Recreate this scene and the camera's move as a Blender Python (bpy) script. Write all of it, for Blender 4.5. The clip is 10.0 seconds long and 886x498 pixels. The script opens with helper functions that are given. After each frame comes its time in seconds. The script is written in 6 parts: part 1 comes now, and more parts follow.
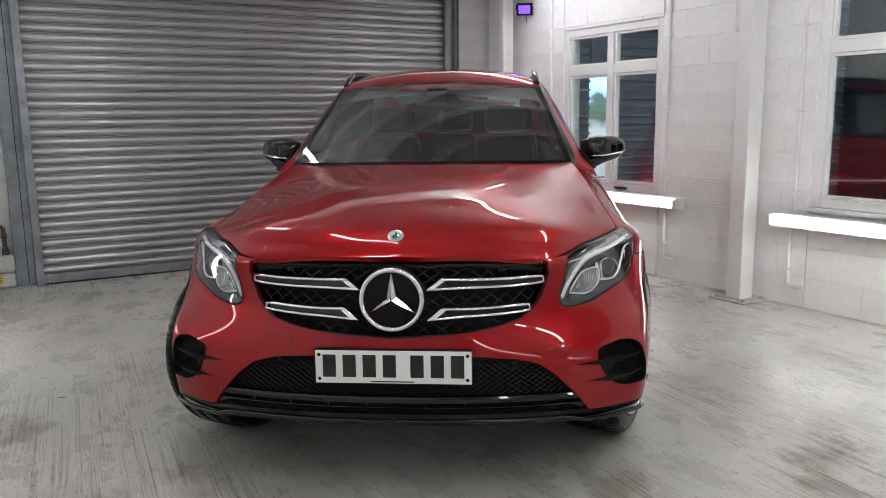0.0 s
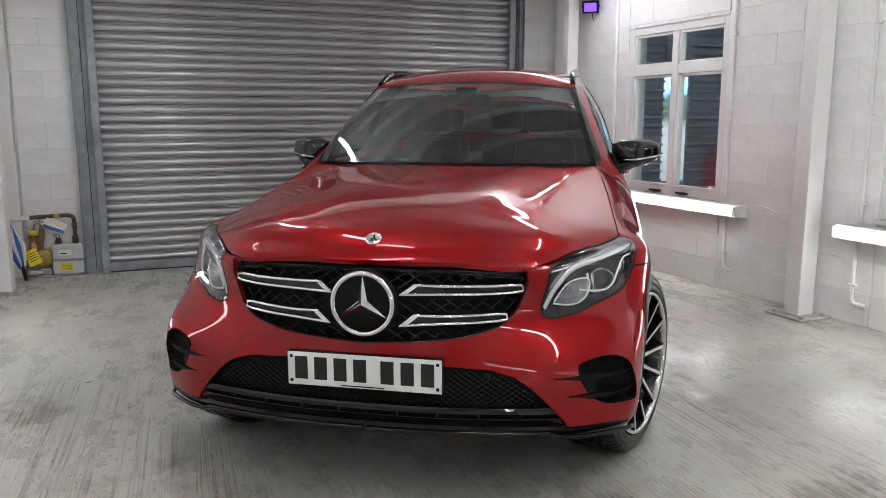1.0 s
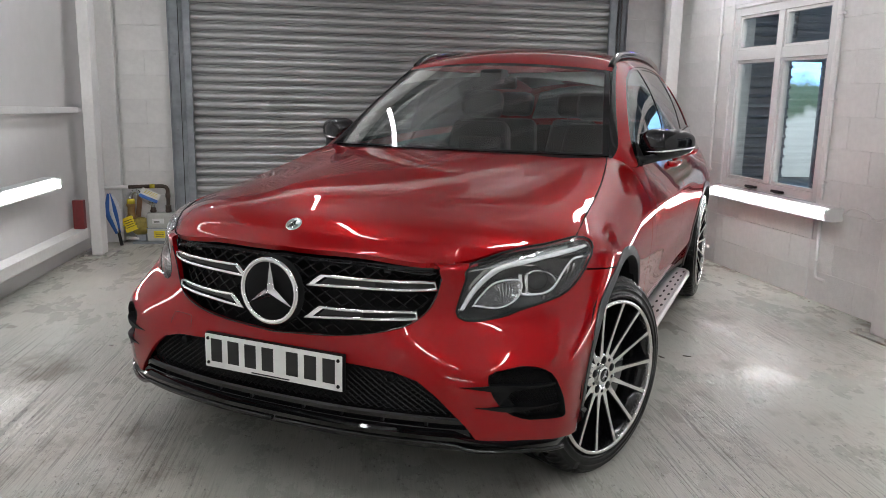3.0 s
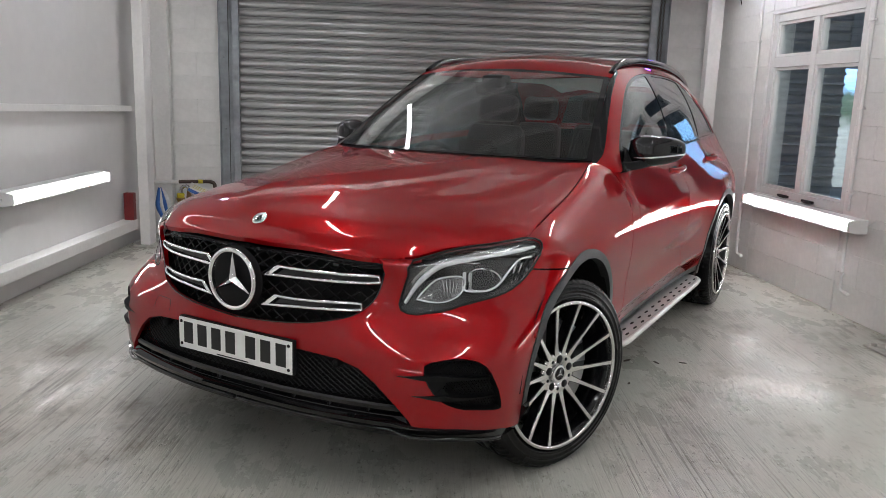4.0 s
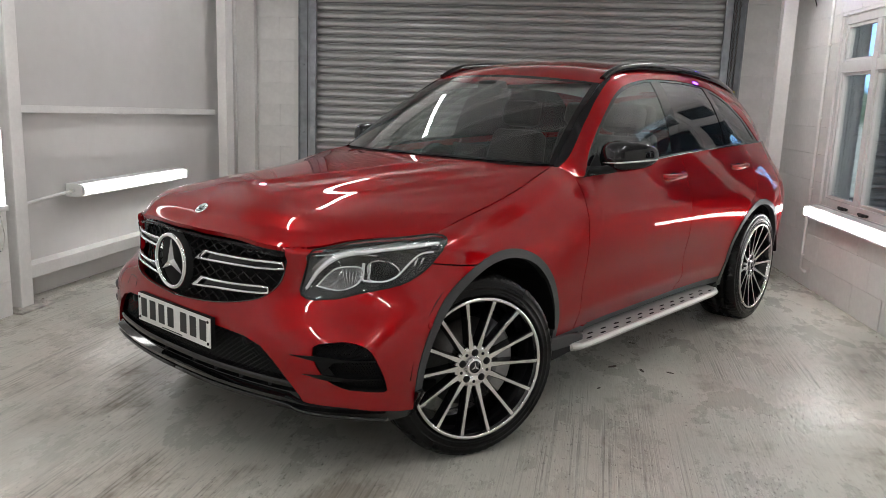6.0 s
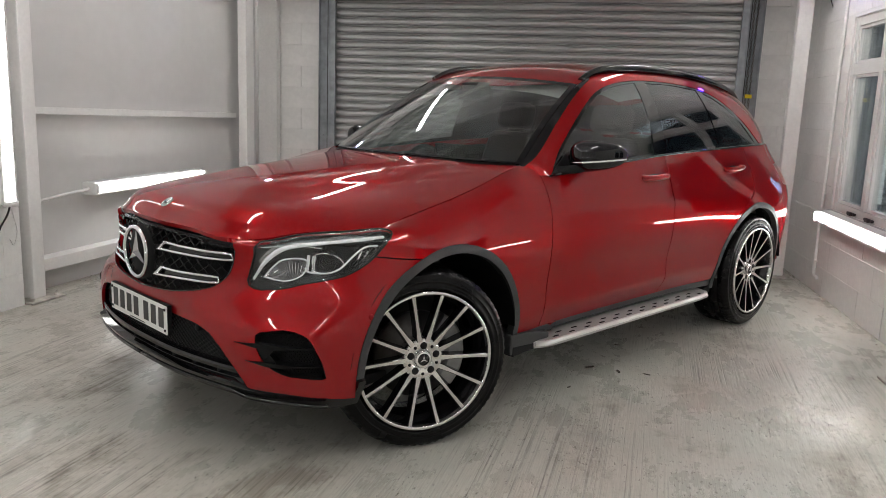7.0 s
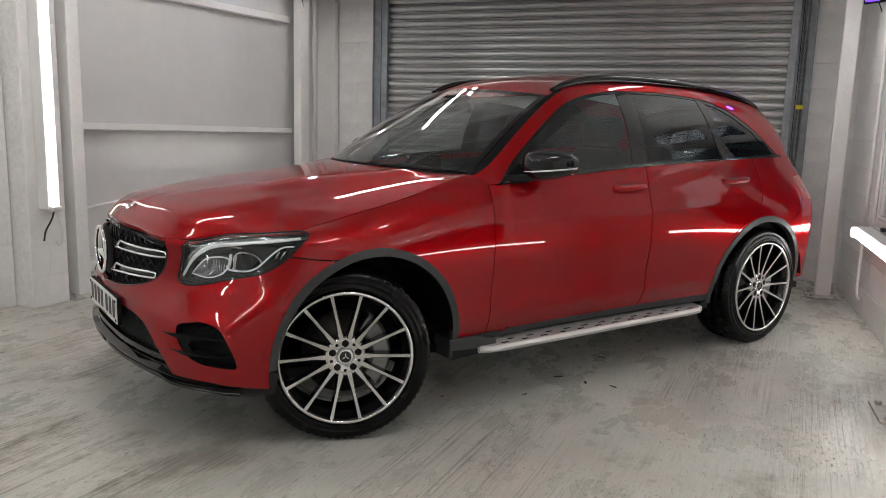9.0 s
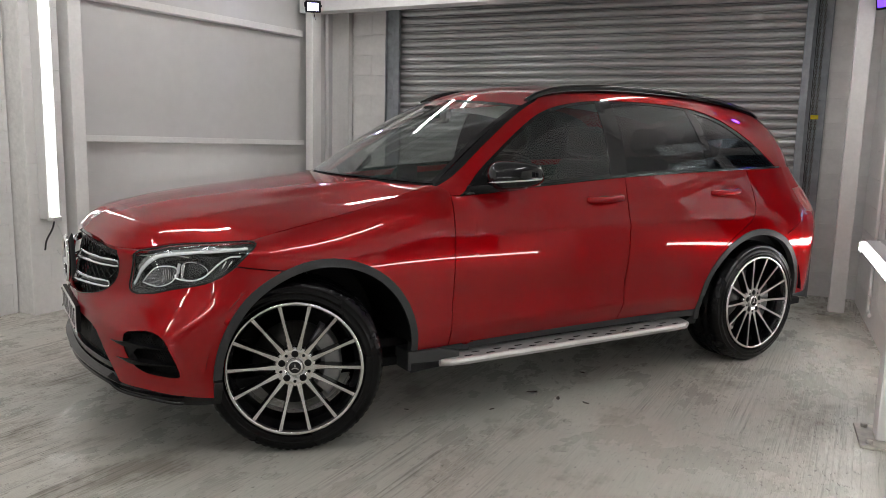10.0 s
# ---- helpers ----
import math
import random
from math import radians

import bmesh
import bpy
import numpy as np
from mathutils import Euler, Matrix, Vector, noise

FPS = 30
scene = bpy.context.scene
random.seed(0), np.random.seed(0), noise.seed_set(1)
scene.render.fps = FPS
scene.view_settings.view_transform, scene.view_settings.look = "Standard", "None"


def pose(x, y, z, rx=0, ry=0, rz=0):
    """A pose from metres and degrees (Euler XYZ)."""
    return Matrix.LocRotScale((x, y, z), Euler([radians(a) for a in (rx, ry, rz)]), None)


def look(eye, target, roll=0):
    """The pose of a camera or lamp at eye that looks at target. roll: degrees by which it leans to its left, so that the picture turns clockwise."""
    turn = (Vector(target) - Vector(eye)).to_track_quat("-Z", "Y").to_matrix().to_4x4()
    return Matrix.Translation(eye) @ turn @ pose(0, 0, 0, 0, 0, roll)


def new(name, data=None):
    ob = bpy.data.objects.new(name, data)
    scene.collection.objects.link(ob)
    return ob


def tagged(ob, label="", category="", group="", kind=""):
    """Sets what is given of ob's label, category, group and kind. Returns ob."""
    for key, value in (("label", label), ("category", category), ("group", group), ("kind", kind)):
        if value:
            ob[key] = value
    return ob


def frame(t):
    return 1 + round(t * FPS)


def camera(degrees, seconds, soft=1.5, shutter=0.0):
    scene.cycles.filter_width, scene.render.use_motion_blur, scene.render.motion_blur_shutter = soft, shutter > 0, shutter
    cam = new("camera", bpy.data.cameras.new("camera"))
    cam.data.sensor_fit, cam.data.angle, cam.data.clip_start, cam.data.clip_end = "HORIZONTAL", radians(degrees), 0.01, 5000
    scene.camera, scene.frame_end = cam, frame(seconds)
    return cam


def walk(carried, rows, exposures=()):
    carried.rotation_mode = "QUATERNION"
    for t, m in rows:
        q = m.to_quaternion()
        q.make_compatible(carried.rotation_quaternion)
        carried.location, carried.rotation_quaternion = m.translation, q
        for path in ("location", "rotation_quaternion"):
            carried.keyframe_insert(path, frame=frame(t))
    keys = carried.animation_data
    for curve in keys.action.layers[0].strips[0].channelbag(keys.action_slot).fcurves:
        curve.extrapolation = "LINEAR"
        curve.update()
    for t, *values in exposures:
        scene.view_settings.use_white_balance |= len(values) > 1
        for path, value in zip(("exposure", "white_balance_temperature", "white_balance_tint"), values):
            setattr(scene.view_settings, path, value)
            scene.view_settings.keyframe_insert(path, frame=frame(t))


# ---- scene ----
cam = camera(59.5, 10.0, soft=0.6)
PATH = [
    (0, (0.363, -2.378, 1.317), (0.208, -0.413, 0.981), -0.7),
    (0.5, (0.524, -2.303, 1.318), (0.247, -0.352, 0.979), -0.6),
    (1, (0.745, -2.248, 1.323), (0.343, -0.318, 0.985), 0.0),
    (1.5, (0.922, -2.161, 1.322), (0.413, -0.258, 0.973), 0.7),
    (2, (1.108, -2.022, 1.329), (0.489, -0.156, 0.961), 1.0),
    (2.5, (1.251, -1.903, 1.322), (0.543, -0.071, 0.944), 1.1),
    (4, (1.86, -1.78, 1.349), (0.887, -0.075, 0.966), 1.9),
    (4.5, (2.061, -1.682, 1.351), (0.996, -0.033, 0.971), 2.6),
    (5, (2.264, -1.578, 1.371), (1.105, 0.006, 0.988), 2.8),
    (6.5, (2.83, -1.336, 1.361), (1.492, 0.103, 0.988), 1.9),
    (7, (3.005, -1.202, 1.351), (1.611, 0.183, 0.984), 2.1),
    (7.5, (3.19, -1.036, 1.359), (1.73, 0.282, 0.995), 2.3),
    (8, (3.324, -0.909, 1.358), (1.808, 0.346, 1.004), 2.1),
    (8.5, (3.493, -0.788, 1.362), (1.923, 0.403, 1.019), 1.7),
    (9, (3.639, -0.649, 1.349), (2.028, 0.488, 1.014), 1.6),
    (9.5, (3.743, -0.495, 1.342), (2.094, 0.59, 1.02), 1.5),
    (10, (3.833, -0.284, 1.347), (2.146, 0.746, 1.041), 1.4),
]
walk(cam, [(t, look(eye, target, roll)) for t, eye, target, roll in PATH], [(0.0, 0.14, 6200, 10), (2.5, 0.12, 6250, 10), (4.5, 0.05, 6300, 10), (7.0, 0.02, 6600, 10), (10.0, -0.12, 6500, 10)])

# ---- light ----
world = bpy.data.worlds.new("world")
scene.world = world
world.use_nodes = True
wn = world.node_tree.nodes
sky = wn.new("ShaderNodeTexSky")
sky.sky_type, sky.sun_disc, sky.sun_elevation, sky.sun_rotation = "NISHITA", False, radians(35), radians(40)
world.node_tree.links.new(sky.outputs[0], wn["Background"].inputs[0])
wn["Background"].inputs[1].default_value = 0.12

TURN_ROOM = 30.0
ROOM = pose(0, 0, 0, 0, 0, TURN_ROOM)


# ---- materials ----
def mat(name, colour, rough=0.5, metal=0.0, grain=0.0, grain_scale=40.0, blotch=0.0, blotch_scale=3.0, bump=0.0, bump_scale=60.0, coat=0.0, rough_var=0.0):
    """A node material: base colour varied at two scales, bump, and a coat where asked."""
    m = bpy.data.materials.new(name)
    m.use_nodes = True
    n, l = m.node_tree.nodes, m.node_tree.links
    b = n["Principled BSDF"]
    b.inputs["Roughness"].default_value = rough
    b.inputs["Metallic"].default_value = metal
    b.inputs["Coat Weight"].default_value = coat
    b.inputs["Coat Roughness"].default_value = 0.02
    b.inputs["Base Color"].default_value = (*colour, 1)
    tc = n.new("ShaderNodeTexCoord")

    def noise_at(scale, detail=4.0):
        t = n.new("ShaderNodeTexNoise")
        t.inputs["Scale"].default_value, t.inputs["Detail"].default_value = scale, detail
        l.new(tc.outputs["Object"], t.inputs["Vector"])
        return t

    last = None
    for amount, scale in ((grain, grain_scale), (blotch, blotch_scale)):
        if amount:
            t = noise_at(scale)
            r = n.new("ShaderNodeMapRange")
            r.inputs[1].default_value, r.inputs[2].default_value = 0.3, 0.7
            r.inputs[3].default_value, r.inputs[4].default_value = 1 - amount, 1 + amount
            l.new(t.outputs[0], r.inputs[0])
            x = n.new("ShaderNodeMix")
            x.data_type, x.blend_type = "RGBA", "MULTIPLY"
            x.inputs[0].default_value = 1.0
            if last:
                l.new(last, x.inputs[6])
            else:
                x.inputs[6].default_value = (*colour, 1)
            l.new(r.outputs[0], x.inputs[7])
            last = x.outputs[2]
    if last:
        l.new(last, b.inputs["Base Color"])
    if rough_var:
        t = noise_at(blotch_scale * 1.7)
        r = n.new("ShaderNodeMapRange")
        r.inputs[1].default_value, r.inputs[2].default_value = 0.3, 0.7
        r.inputs[3].default_value, r.inputs[4].default_value = max(0.0, rough - rough_var), min(1.0, rough + rough_var)
        l.new(t.outputs[0], r.inputs[0])
        l.new(r.outputs[0], b.inputs["Roughness"])
    if bump:
        t = noise_at(bump_scale, 6)
        u = n.new("ShaderNodeBump")
        u.inputs["Strength"].default_value, u.inputs["Distance"].default_value = bump, 0.01
        l.new(t.outputs[0], u.inputs["Height"])
        l.new(u.outputs[0], b.inputs["Normal"])
    return m


def glow(name, colour, strength):
    m = bpy.data.materials.new(name)
    m.use_nodes = True
    b = m.node_tree.nodes["Principled BSDF"]
    b.inputs["Base Color"].default_value = (*colour, 1)
    b.inputs["Emission Color"].default_value = (*colour, 1)
    b.inputs["Emission Strength"].default_value = strength
    return m


def glass(name, colour, rough=0.0, ior=1.48):
    m = bpy.data.materials.new(name)
    m.use_nodes = True
    b = m.node_tree.nodes["Principled BSDF"]
    b.inputs["Base Color"].default_value = (*colour, 1)
    b.inputs["Roughness"].default_value = rough
    b.inputs["Transmission Weight"].default_value = 1.0
    b.inputs["IOR"].default_value = ior
    return m


M_BLOCK = mat("painted_block", (0.80, 0.79, 0.775), 0.42, grain=0.035, grain_scale=25, blotch=0.05, blotch_scale=2.0, bump=0.25, bump_scale=90, rough_var=0.12)
M_MORTAR = mat("painted_mortar", (0.78, 0.77, 0.755), 0.7, grain=0.08, grain_scale=30, bump=0.3)
M_STEEL_W = mat("white_painted_steel", (0.79, 0.78, 0.765), 0.35, grain=0.03, blotch=0.05, blotch_scale=4, bump=0.05, bump_scale=40)
M_PANEL = mat("white_sheet_cladding", (0.64, 0.63, 0.62), 0.4, grain=0.015, grain_scale=12, blotch=0.035, blotch_scale=1.5, bump=0.015, bump_scale=6)
M_DIRTY = mat("dirty_white_base", (0.42, 0.40, 0.36), 0.6, grain=0.3, grain_scale=20, blotch=0.3, blotch_scale=4, bump=0.2)
M_SHUTTER = mat("galvanised_slats", (0.48, 0.48, 0.48), 0.38, metal=0.65, grain=0.035, grain_scale=18, blotch=0.08, blotch_scale=3, bump=0.02, bump_scale=30, rough_var=0.04)
M_GUIDE = mat("worn_grey_steel", (0.27, 0.29, 0.31), 0.5, metal=0.3, grain=0.15, grain_scale=15, blotch=0.2, blotch_scale=4, bump=0.08)
# ceiling grey carries the shade between purlins, as mirrored in bonnet and windscreen
M_CEIL = mat("shade_toned_ceiling_sheet", (0.30, 0.30, 0.298), 0.6, grain=0.05, blotch=0.06)
M_UPVC = mat("white_window_frame", (0.76, 0.76, 0.75), 0.25, grain=0.02, blotch=0.03)
M_TUBE = glow("lit_tube_diffuser", (1.0, 0.99, 0.97), 22.0)
M_TUBE_SOFT = glow("lit_upright_tube", (1.0, 0.99, 0.97), 9.5)
M_TUBE_HIGH = glow("lit_ceiling_tube", (1.0, 0.985, 0.97), 45.0)
M_TUBE_END = mat("white_plastic_end_cap", (0.75, 0.75, 0.74), 0.35, grain=0.02)
M_PANE = glass("clear_glass", (0.92, 0.96, 0.95))
M_PANE.node_tree.nodes["Principled BSDF"].inputs["IOR"].default_value = 1.62
M_DARK = mat("dark_workshop_wall", (0.05, 0.055, 0.06), 0.8, grain=0.2, blotch=0.2)


def floor_material():
    m = mat("worn_concrete", (0.40, 0.395, 0.37), 0.4, bump=0.12, bump_scale=120)
    n, l = m.node_tree.nodes, m.node_tree.links
    b = n["Principled BSDF"]
    tc = next(x for x in n if x.type == "TEX_COORD")

    def tex(scale, detail, stretch=(1, 1, 1), turn=0.0, rough=0.55):
        mp = n.new("ShaderNodeMapping")
        mp.inputs["Scale"].default_value = stretch
        mp.inputs["Rotation"].default_value = (0, 0, turn)
        l.new(tc.outputs["Object"], mp.inputs[0])
        t = n.new("ShaderNodeTexNoise")
        t.inputs["Scale"].default_value, t.inputs["Detail"].default_value = scale, detail
        t.inputs["Roughness"].default_value = rough
        l.new(mp.outputs[0], t.inputs["Vector"])
        return t.outputs[0]

    def ramp(src, lo, hi, a, c):
        r = n.new("ShaderNodeMapRange")
        for k, v in zip((1, 2, 3, 4), (lo, hi, a, c)):
            r.inputs[k].default_value = v
        l.new(src, r.inputs[0])
        return r.outputs[0]

    def mul(a, c):
        x = n.new("ShaderNodeMath")
        x.operation = "MULTIPLY"
        l.new(a, x.inputs[0])
        l.new(c, x.inputs[1])
        return x.outputs[0]

    def mixed(f, c0, c1):
        x = n.new("ShaderNodeMix")
        x.data_type = "RGBA"
        for k, v in ((6, c0), (7, c1)):
            if isinstance(v, tuple):
                x.inputs[k].default_value = (*v, 1)
            else:
                l.new(v, x.inputs[k])
        l.new(f, x.inputs[0])
        return x.outputs[2]

    patches = tex(0.55, 5, rough=0.6)
    tint = tex(0.9, 5, (1.0, 0.8, 1), rough=0.65)
    stain = tex(1.5, 9, (1.25, 0.8, 1), rough=0.68)
    where = tex(0.75, 5, (1.2, 0.7, 1), rough=0.6)
    broken = tex(6.0, 6, (3.0, 0.9, 1), rough=0.7)
    grooves = tex(2.6, 2, (32, 0.30, 1), rough=0.5)
    fine = tex(9.0, 4, (22, 0.8, 1), rough=0.6)
    pits = tex(40, 4, (1.7, 0.75, 1), rough=0.62)
    pit_zone = tex(2.3, 6, rough=0.7)
    swell = tex(24, 3, (1.6, 0.5, 1), rough=0.55)
    lined = mul(ramp(where, 0.46, 0.56, 0.06, 1.0), ramp(broken, 0.34, 0.58, 0.30, 1.0))
    cut = mul(ramp(grooves, 0.50, 0.66, 0.0, 1.0), lined)
    pitted = mul(ramp(pits, 0.41, 0.33, 0.0, 1.0), ramp(pit_zone, 0.44, 0.56, 0.15, 1.0))
    dirty = ramp(stain, 0.545, 0.64, 0.0, 0.80)
    base = mixed(ramp(tint, 0.40, 0.60, 0.0, 1.0), (0.462, 0.470, 0.422), (0.500, 0.470, 0.422))
    base = mixed(dirty, base, (0.265, 0.240, 0.200))
    shade = mul(mul(ramp(patches, 0.34, 0.66, 0.80, 1.12), ramp(cut, 0.0, 1.0, 1.03, 0.66)), mul(ramp(pitted, 0.0, 1.0, 1.0, 0.52), ramp(fine, 0.30, 0.70, 0.89, 1.08)))
    x = n.new("ShaderNodeMix")
    x.data_type, x.blend_type = "RGBA", "MULTIPLY"
    x.inputs[0].default_value = 1.0
    l.new(base, x.inputs[6])
    l.new(shade, x.inputs[7])
    l.new(x.outputs[2], b.inputs["Base Color"])
    gloss = mul(ramp(dirty, 0.0, 0.85, 1.0, 2.0), ramp(cut, 0.0, 1.0, 1.0, 2.2))
    l.new(mul(gloss, ramp(tex(3.2, 7, (1.3, 0.7, 1), rough=0.72), 0.38, 0.60, 0.20, 0.38)), b.inputs["Roughness"])
    b.inputs["Specular IOR Level"].default_value = 0.30
    top = mul(mul(ramp(cut, 0.0, 1.0, 1.0, 0.55), ramp(pitted, 0.0, 1.0, 1.0, 0.55)), mul(ramp(swell, 0.25, 0.75, 0.72, 1.0), ramp(fine, 0.2, 0.8, 0.93, 1.0)))
    bu = n.new("ShaderNodeBump")
    bu.inputs["Strength"].default_value, bu.inputs["Distance"].default_value = 0.75, 0.006
    l.new(top, bu.inputs["Height"])
    l.new(bu.outputs[0], b.inputs["Normal"])
    return m


M_FLOOR = floor_material()


# ---- mesh helpers ----
def box_bm(x0, y0, z0, x1, y1, z1, bevel=0.0, bm=None, segs=2):
    """A box between two corners, bevelled; joined to bm where given."""
    own = bmesh.new()
    bmesh.ops.create_cube(own, size=1)
    for v in own.verts:
        v.co = Vector(((x0 + x1) / 2 + v.co.x * (x1 - x0), (y0 + y1) / 2 + v.co.y * (y1 - y0), (z0 + z1) / 2 + v.co.z * (z1 - z0)))
    if bevel:
        bmesh.ops.bevel(own, geom=own.edges[:], offset=bevel, segments=segs, affect="EDGES", profile=0.6)
    if bm is None:
        return own
    return join_bm(bm, own)


def join_bm(bm, other):
    me = bpy.data.meshes.new("tmp")
    other.to_mesh(me)
    other.free()
    bm.from_mesh(me)
    bpy.data.meshes.remove(me)
    return bm


def tube_bm(points, radius, sides=12, bm=None, caps=True, closed=False):
    """A round tube along points; radius is a number or one for each point."""
    own = bm if bm is not None else bmesh.new()
    pts = [Vector(p) for p in points]
    rings, side = [], None
    for i, p in enumerate(pts):
        if closed:
            d = pts[(i + 1) % len(pts)] - pts[i - 1]
        else:
            d = pts[min(i + 1, len(pts) - 1)] - pts[max(i - 1, 0)]
        d.normalize()
        if side is None:
            side = d.cross(Vector((0, 0, 1)) if abs(d.z) < 0.9 else Vector((1, 0, 0))).normalized()
        side = (side - d * side.dot(d)).normalized()
        up = d.cross(side)
        r = radius[i] if isinstance(radius, (list, tuple)) else radius
        rings.append([own.verts.new(p + side * (r * math.cos(2 * math.pi * k / sides)) + up * (r * math.sin(2 * math.pi * k / sides))) for k in range(sides)])
    pairs = list(zip(rings, rings[1:])) + ([(rings[-1], rings[0])] if closed else [])
    for a, c in pairs:
        for k in range(sides):
            f = own.faces.new((a[k], a[(k + 1) % sides], c[(k + 1) % sides], c[k]))
            f.smooth = True
    if caps and not closed:
        own.faces.new(rings[0][::-1])
        own.faces.new(rings[-1])
    return own


def prism_bm(poly, depth0, depth1, plane="xz", bevel=0.0, bm=None):
    """A polygon in a plane (xz, yz or xy), drawn out along the third axis."""
    own = bmesh.new()

    def at(p, d):
        return {"xz": (p[0], d, p[1]), "yz": (d, p[0], p[1]), "xy": (p[0], p[1], d)}[plane]

    a = [own.verts.new(at(p, depth0)) for p in poly]
    c = [own.verts.new(at(p, depth1)) for p in poly]
    k = len(poly)
    own.faces.new(a[::-1])
    own.faces.new(c)
    for i in range(k):
        own.faces.new((a[i], a[(i + 1) % k], c[(i + 1) % k], c[i]))
    bmesh.ops.recalc_face_normals(own, faces=own.faces[:])
    if bevel:
        bmesh.ops.bevel(own, geom=own.edges[:], offset=bevel, segments=2, affect="EDGES", profile=0.6)
    return own if bm is None else join_bm(bm, own)


def lathe_bm(profile, axis="x", steps=48, bm=None, centre=(0, 0, 0)):
    """A profile of (along, radius) turned about an axis through centre."""
    own = bm if bm is not None else bmesh.new()
    rings = []
    for a, r in profile:
        ring = []
        for k in range(steps):
            t = 2 * math.pi * k / steps
            c, s = r * math.cos(t), r * math.sin(t)
            p = {"x": (a, c, s), "y": (c, a, s), "z": (c, s, a)}[axis]
            ring.append(own.verts.new(Vector(p) + Vector(centre)))
        rings.append(ring)
    for a, c in zip(rings, rings[1:]):
        for k in range(steps):
            f = own.faces.new((a[k], a[(k + 1) % steps], c[(k + 1) % steps], c[k]))
            f.smooth = True
    return own


def mesh_of(bm, name, material, smooth=False):
    me = bpy.data.meshes.new(name)
    bm.normal_update()
    bm.to_mesh(me)
    bm.free()
    if smooth:
        me.polygons.foreach_set("use_smooth", [True] * len(me.polygons))
    for m in material if isinstance(material, (list, tuple)) else [material]:
        me.materials.append(m)
    return me


def part(name, bm, material, parent, label="", smooth=False):
    """A bmesh as one mesh object under a thing or a part."""
    ob = new(name, mesh_of(bm, name, material, smooth))
    ob.parent = parent
    return tagged(ob, label=label)


def thing(name, label, category, at=None, group="", kind="", bm=None, material=None, smooth=False):
    """A top-level thing: a mesh where bm is given, else an Empty."""
    ob = new(name, mesh_of(bm, name, material, smooth) if bm is not None else None)
    ob.matrix_basis = at if at is not None else Matrix()
    return tagged(ob, label, category, group, kind)


# ---- the garage ----
HIGH, NEAR = 3.5, -5.2
BACK = ROOM @ pose(-1.99, 4.82, 0, 0, 0, 3.6)  # along the shutter's wall; y is depth behind its face
RIGHT = ROOM @ pose(3.724, -0.136, 0, 0, 0, 90 + 6.1)  # along the window wall; y is towards the room, x away from the camera
LEFT = ROOM @ pose(-1.98, 0, 0, 0, 0, 90)  # along the clad wall; -y is towards the room
SHUT_A, SHUT_B, SHUT_TOP = 0.843, 4.60, 2.95
WALL_LEN = 5.62
FACE, PITCH = -0.085, 0.0742  # the shutter hangs on the room side of its wall


def slab(name, m, x0, y0, z0, x1, y1, z1, material, label, category="wall", bevel=0.0):
    return thing(name, label, category, m, kind="structure", bm=box_bm(x0, y0, z0, x1, y1, z1, bevel), material=material)


def blocks(parent, rects, y0, y1, course=0.21, length=0.44, gap=0.0011, start=0.0):
    """Painted blocks in courses over rectangles (x0, z0, x1, z1) of a wall, each a piece of its own."""
    cache = {}
    for x0, z0, x1, z1 in rects:
        row = 0
        z = start
        while z < z1 - 0.01:
            top = min(z + course, z1)
            if top > z0 + 0.01:
                low = max(z, z0)
                x = x0 - (length / 2 if row % 2 else 0.0)
                while x < x1 - 0.005:
                    a, c = max(x, x0), min(x + length, x1)
                    if c - a > 0.03:
                        key = (round(c - a, 3), round(top - low, 3))
                        if key not in cache:
                            cache[key] = mesh_of(box_bm(-key[0] / 2 + gap / 2, y0, -key[1] / 2 + gap / 2, key[0] / 2 - gap / 2, y1, key[1] / 2 - gap / 2, 0.0015, segs=1), "block", M_BLOCK)
                        ob = new("block", cache[key])
                        ob.parent = parent
                        ob.location = ((a + c) / 2, 0.0007 * math.sin(37 * a + 91 * low), (low + top) / 2)
                    x += length
            row += 1
            z += course


floor = slab("floor", ROOM, -2.6, NEAR - 0.3, -0.2, 4.9, 5.6, 0.0, M_FLOOR, "grey worn brushed concrete garage floor with stains", "floor")
ceiling = slab("ceiling", ROOM, -2.6, NEAR - 0.3, HIGH, 4.9, 5.9, HIGH + 0.1, M_CEIL, "plain sheet ceiling of the garage, toned down for shade between purlins", "ceiling")
# assumed wall out of view; its grey sets the contrast mirrored in the bumper
M_FAR = mat("toned_down_near_wall", (0.42, 0.415, 0.405), 0.6, grain=0.06, blotch=0.1)
wall_near = slab("wall_near", ROOM, -2.6, NEAR - 0.3, 0, 4.9, NEAR, HIGH, M_FAR, "plain grey wall added to close the unseen near end")

M_PURLIN = mat("pale_grey_steel", (0.48, 0.48, 0.475), 0.45, grain=0.05, blotch=0.08)
for k in range(16):
    thing("roof_purlin", "pale grey steel roof purlin", "beam", ROOM, kind="structure", bm=box_bm(-1.97, -5.0 + 0.62 * k, HIGH - 0.14, 3.9, -4.92 + 0.62 * k, HIGH - 0.002, 0.006), material=M_PURLIN)

# the shutter's wall: backing with the opening through it, faced with blocks
wall_shutter = slab("wall_shutter", BACK, -0.4, 0.03, 0, SHUT_A - 0.2, 0.28, HIGH, M_MORTAR, "white painted blockwork wall beside a roller shutter")
wall_shutter_far = slab("wall_shutter_far", BACK, SHUT_B + 0.22, 0.03, 0, WALL_LEN + 0.3, 0.28, HIGH, M_MORTAR, "white painted blockwork wall beside a roller shutter")
lintel = slab("lintel", BACK, SHUT_A - 0.2, 0.03, SHUT_TOP, SHUT_B + 0.22, 0.28, HIGH, M_MORTAR, "white painted lintel over a roller shutter")


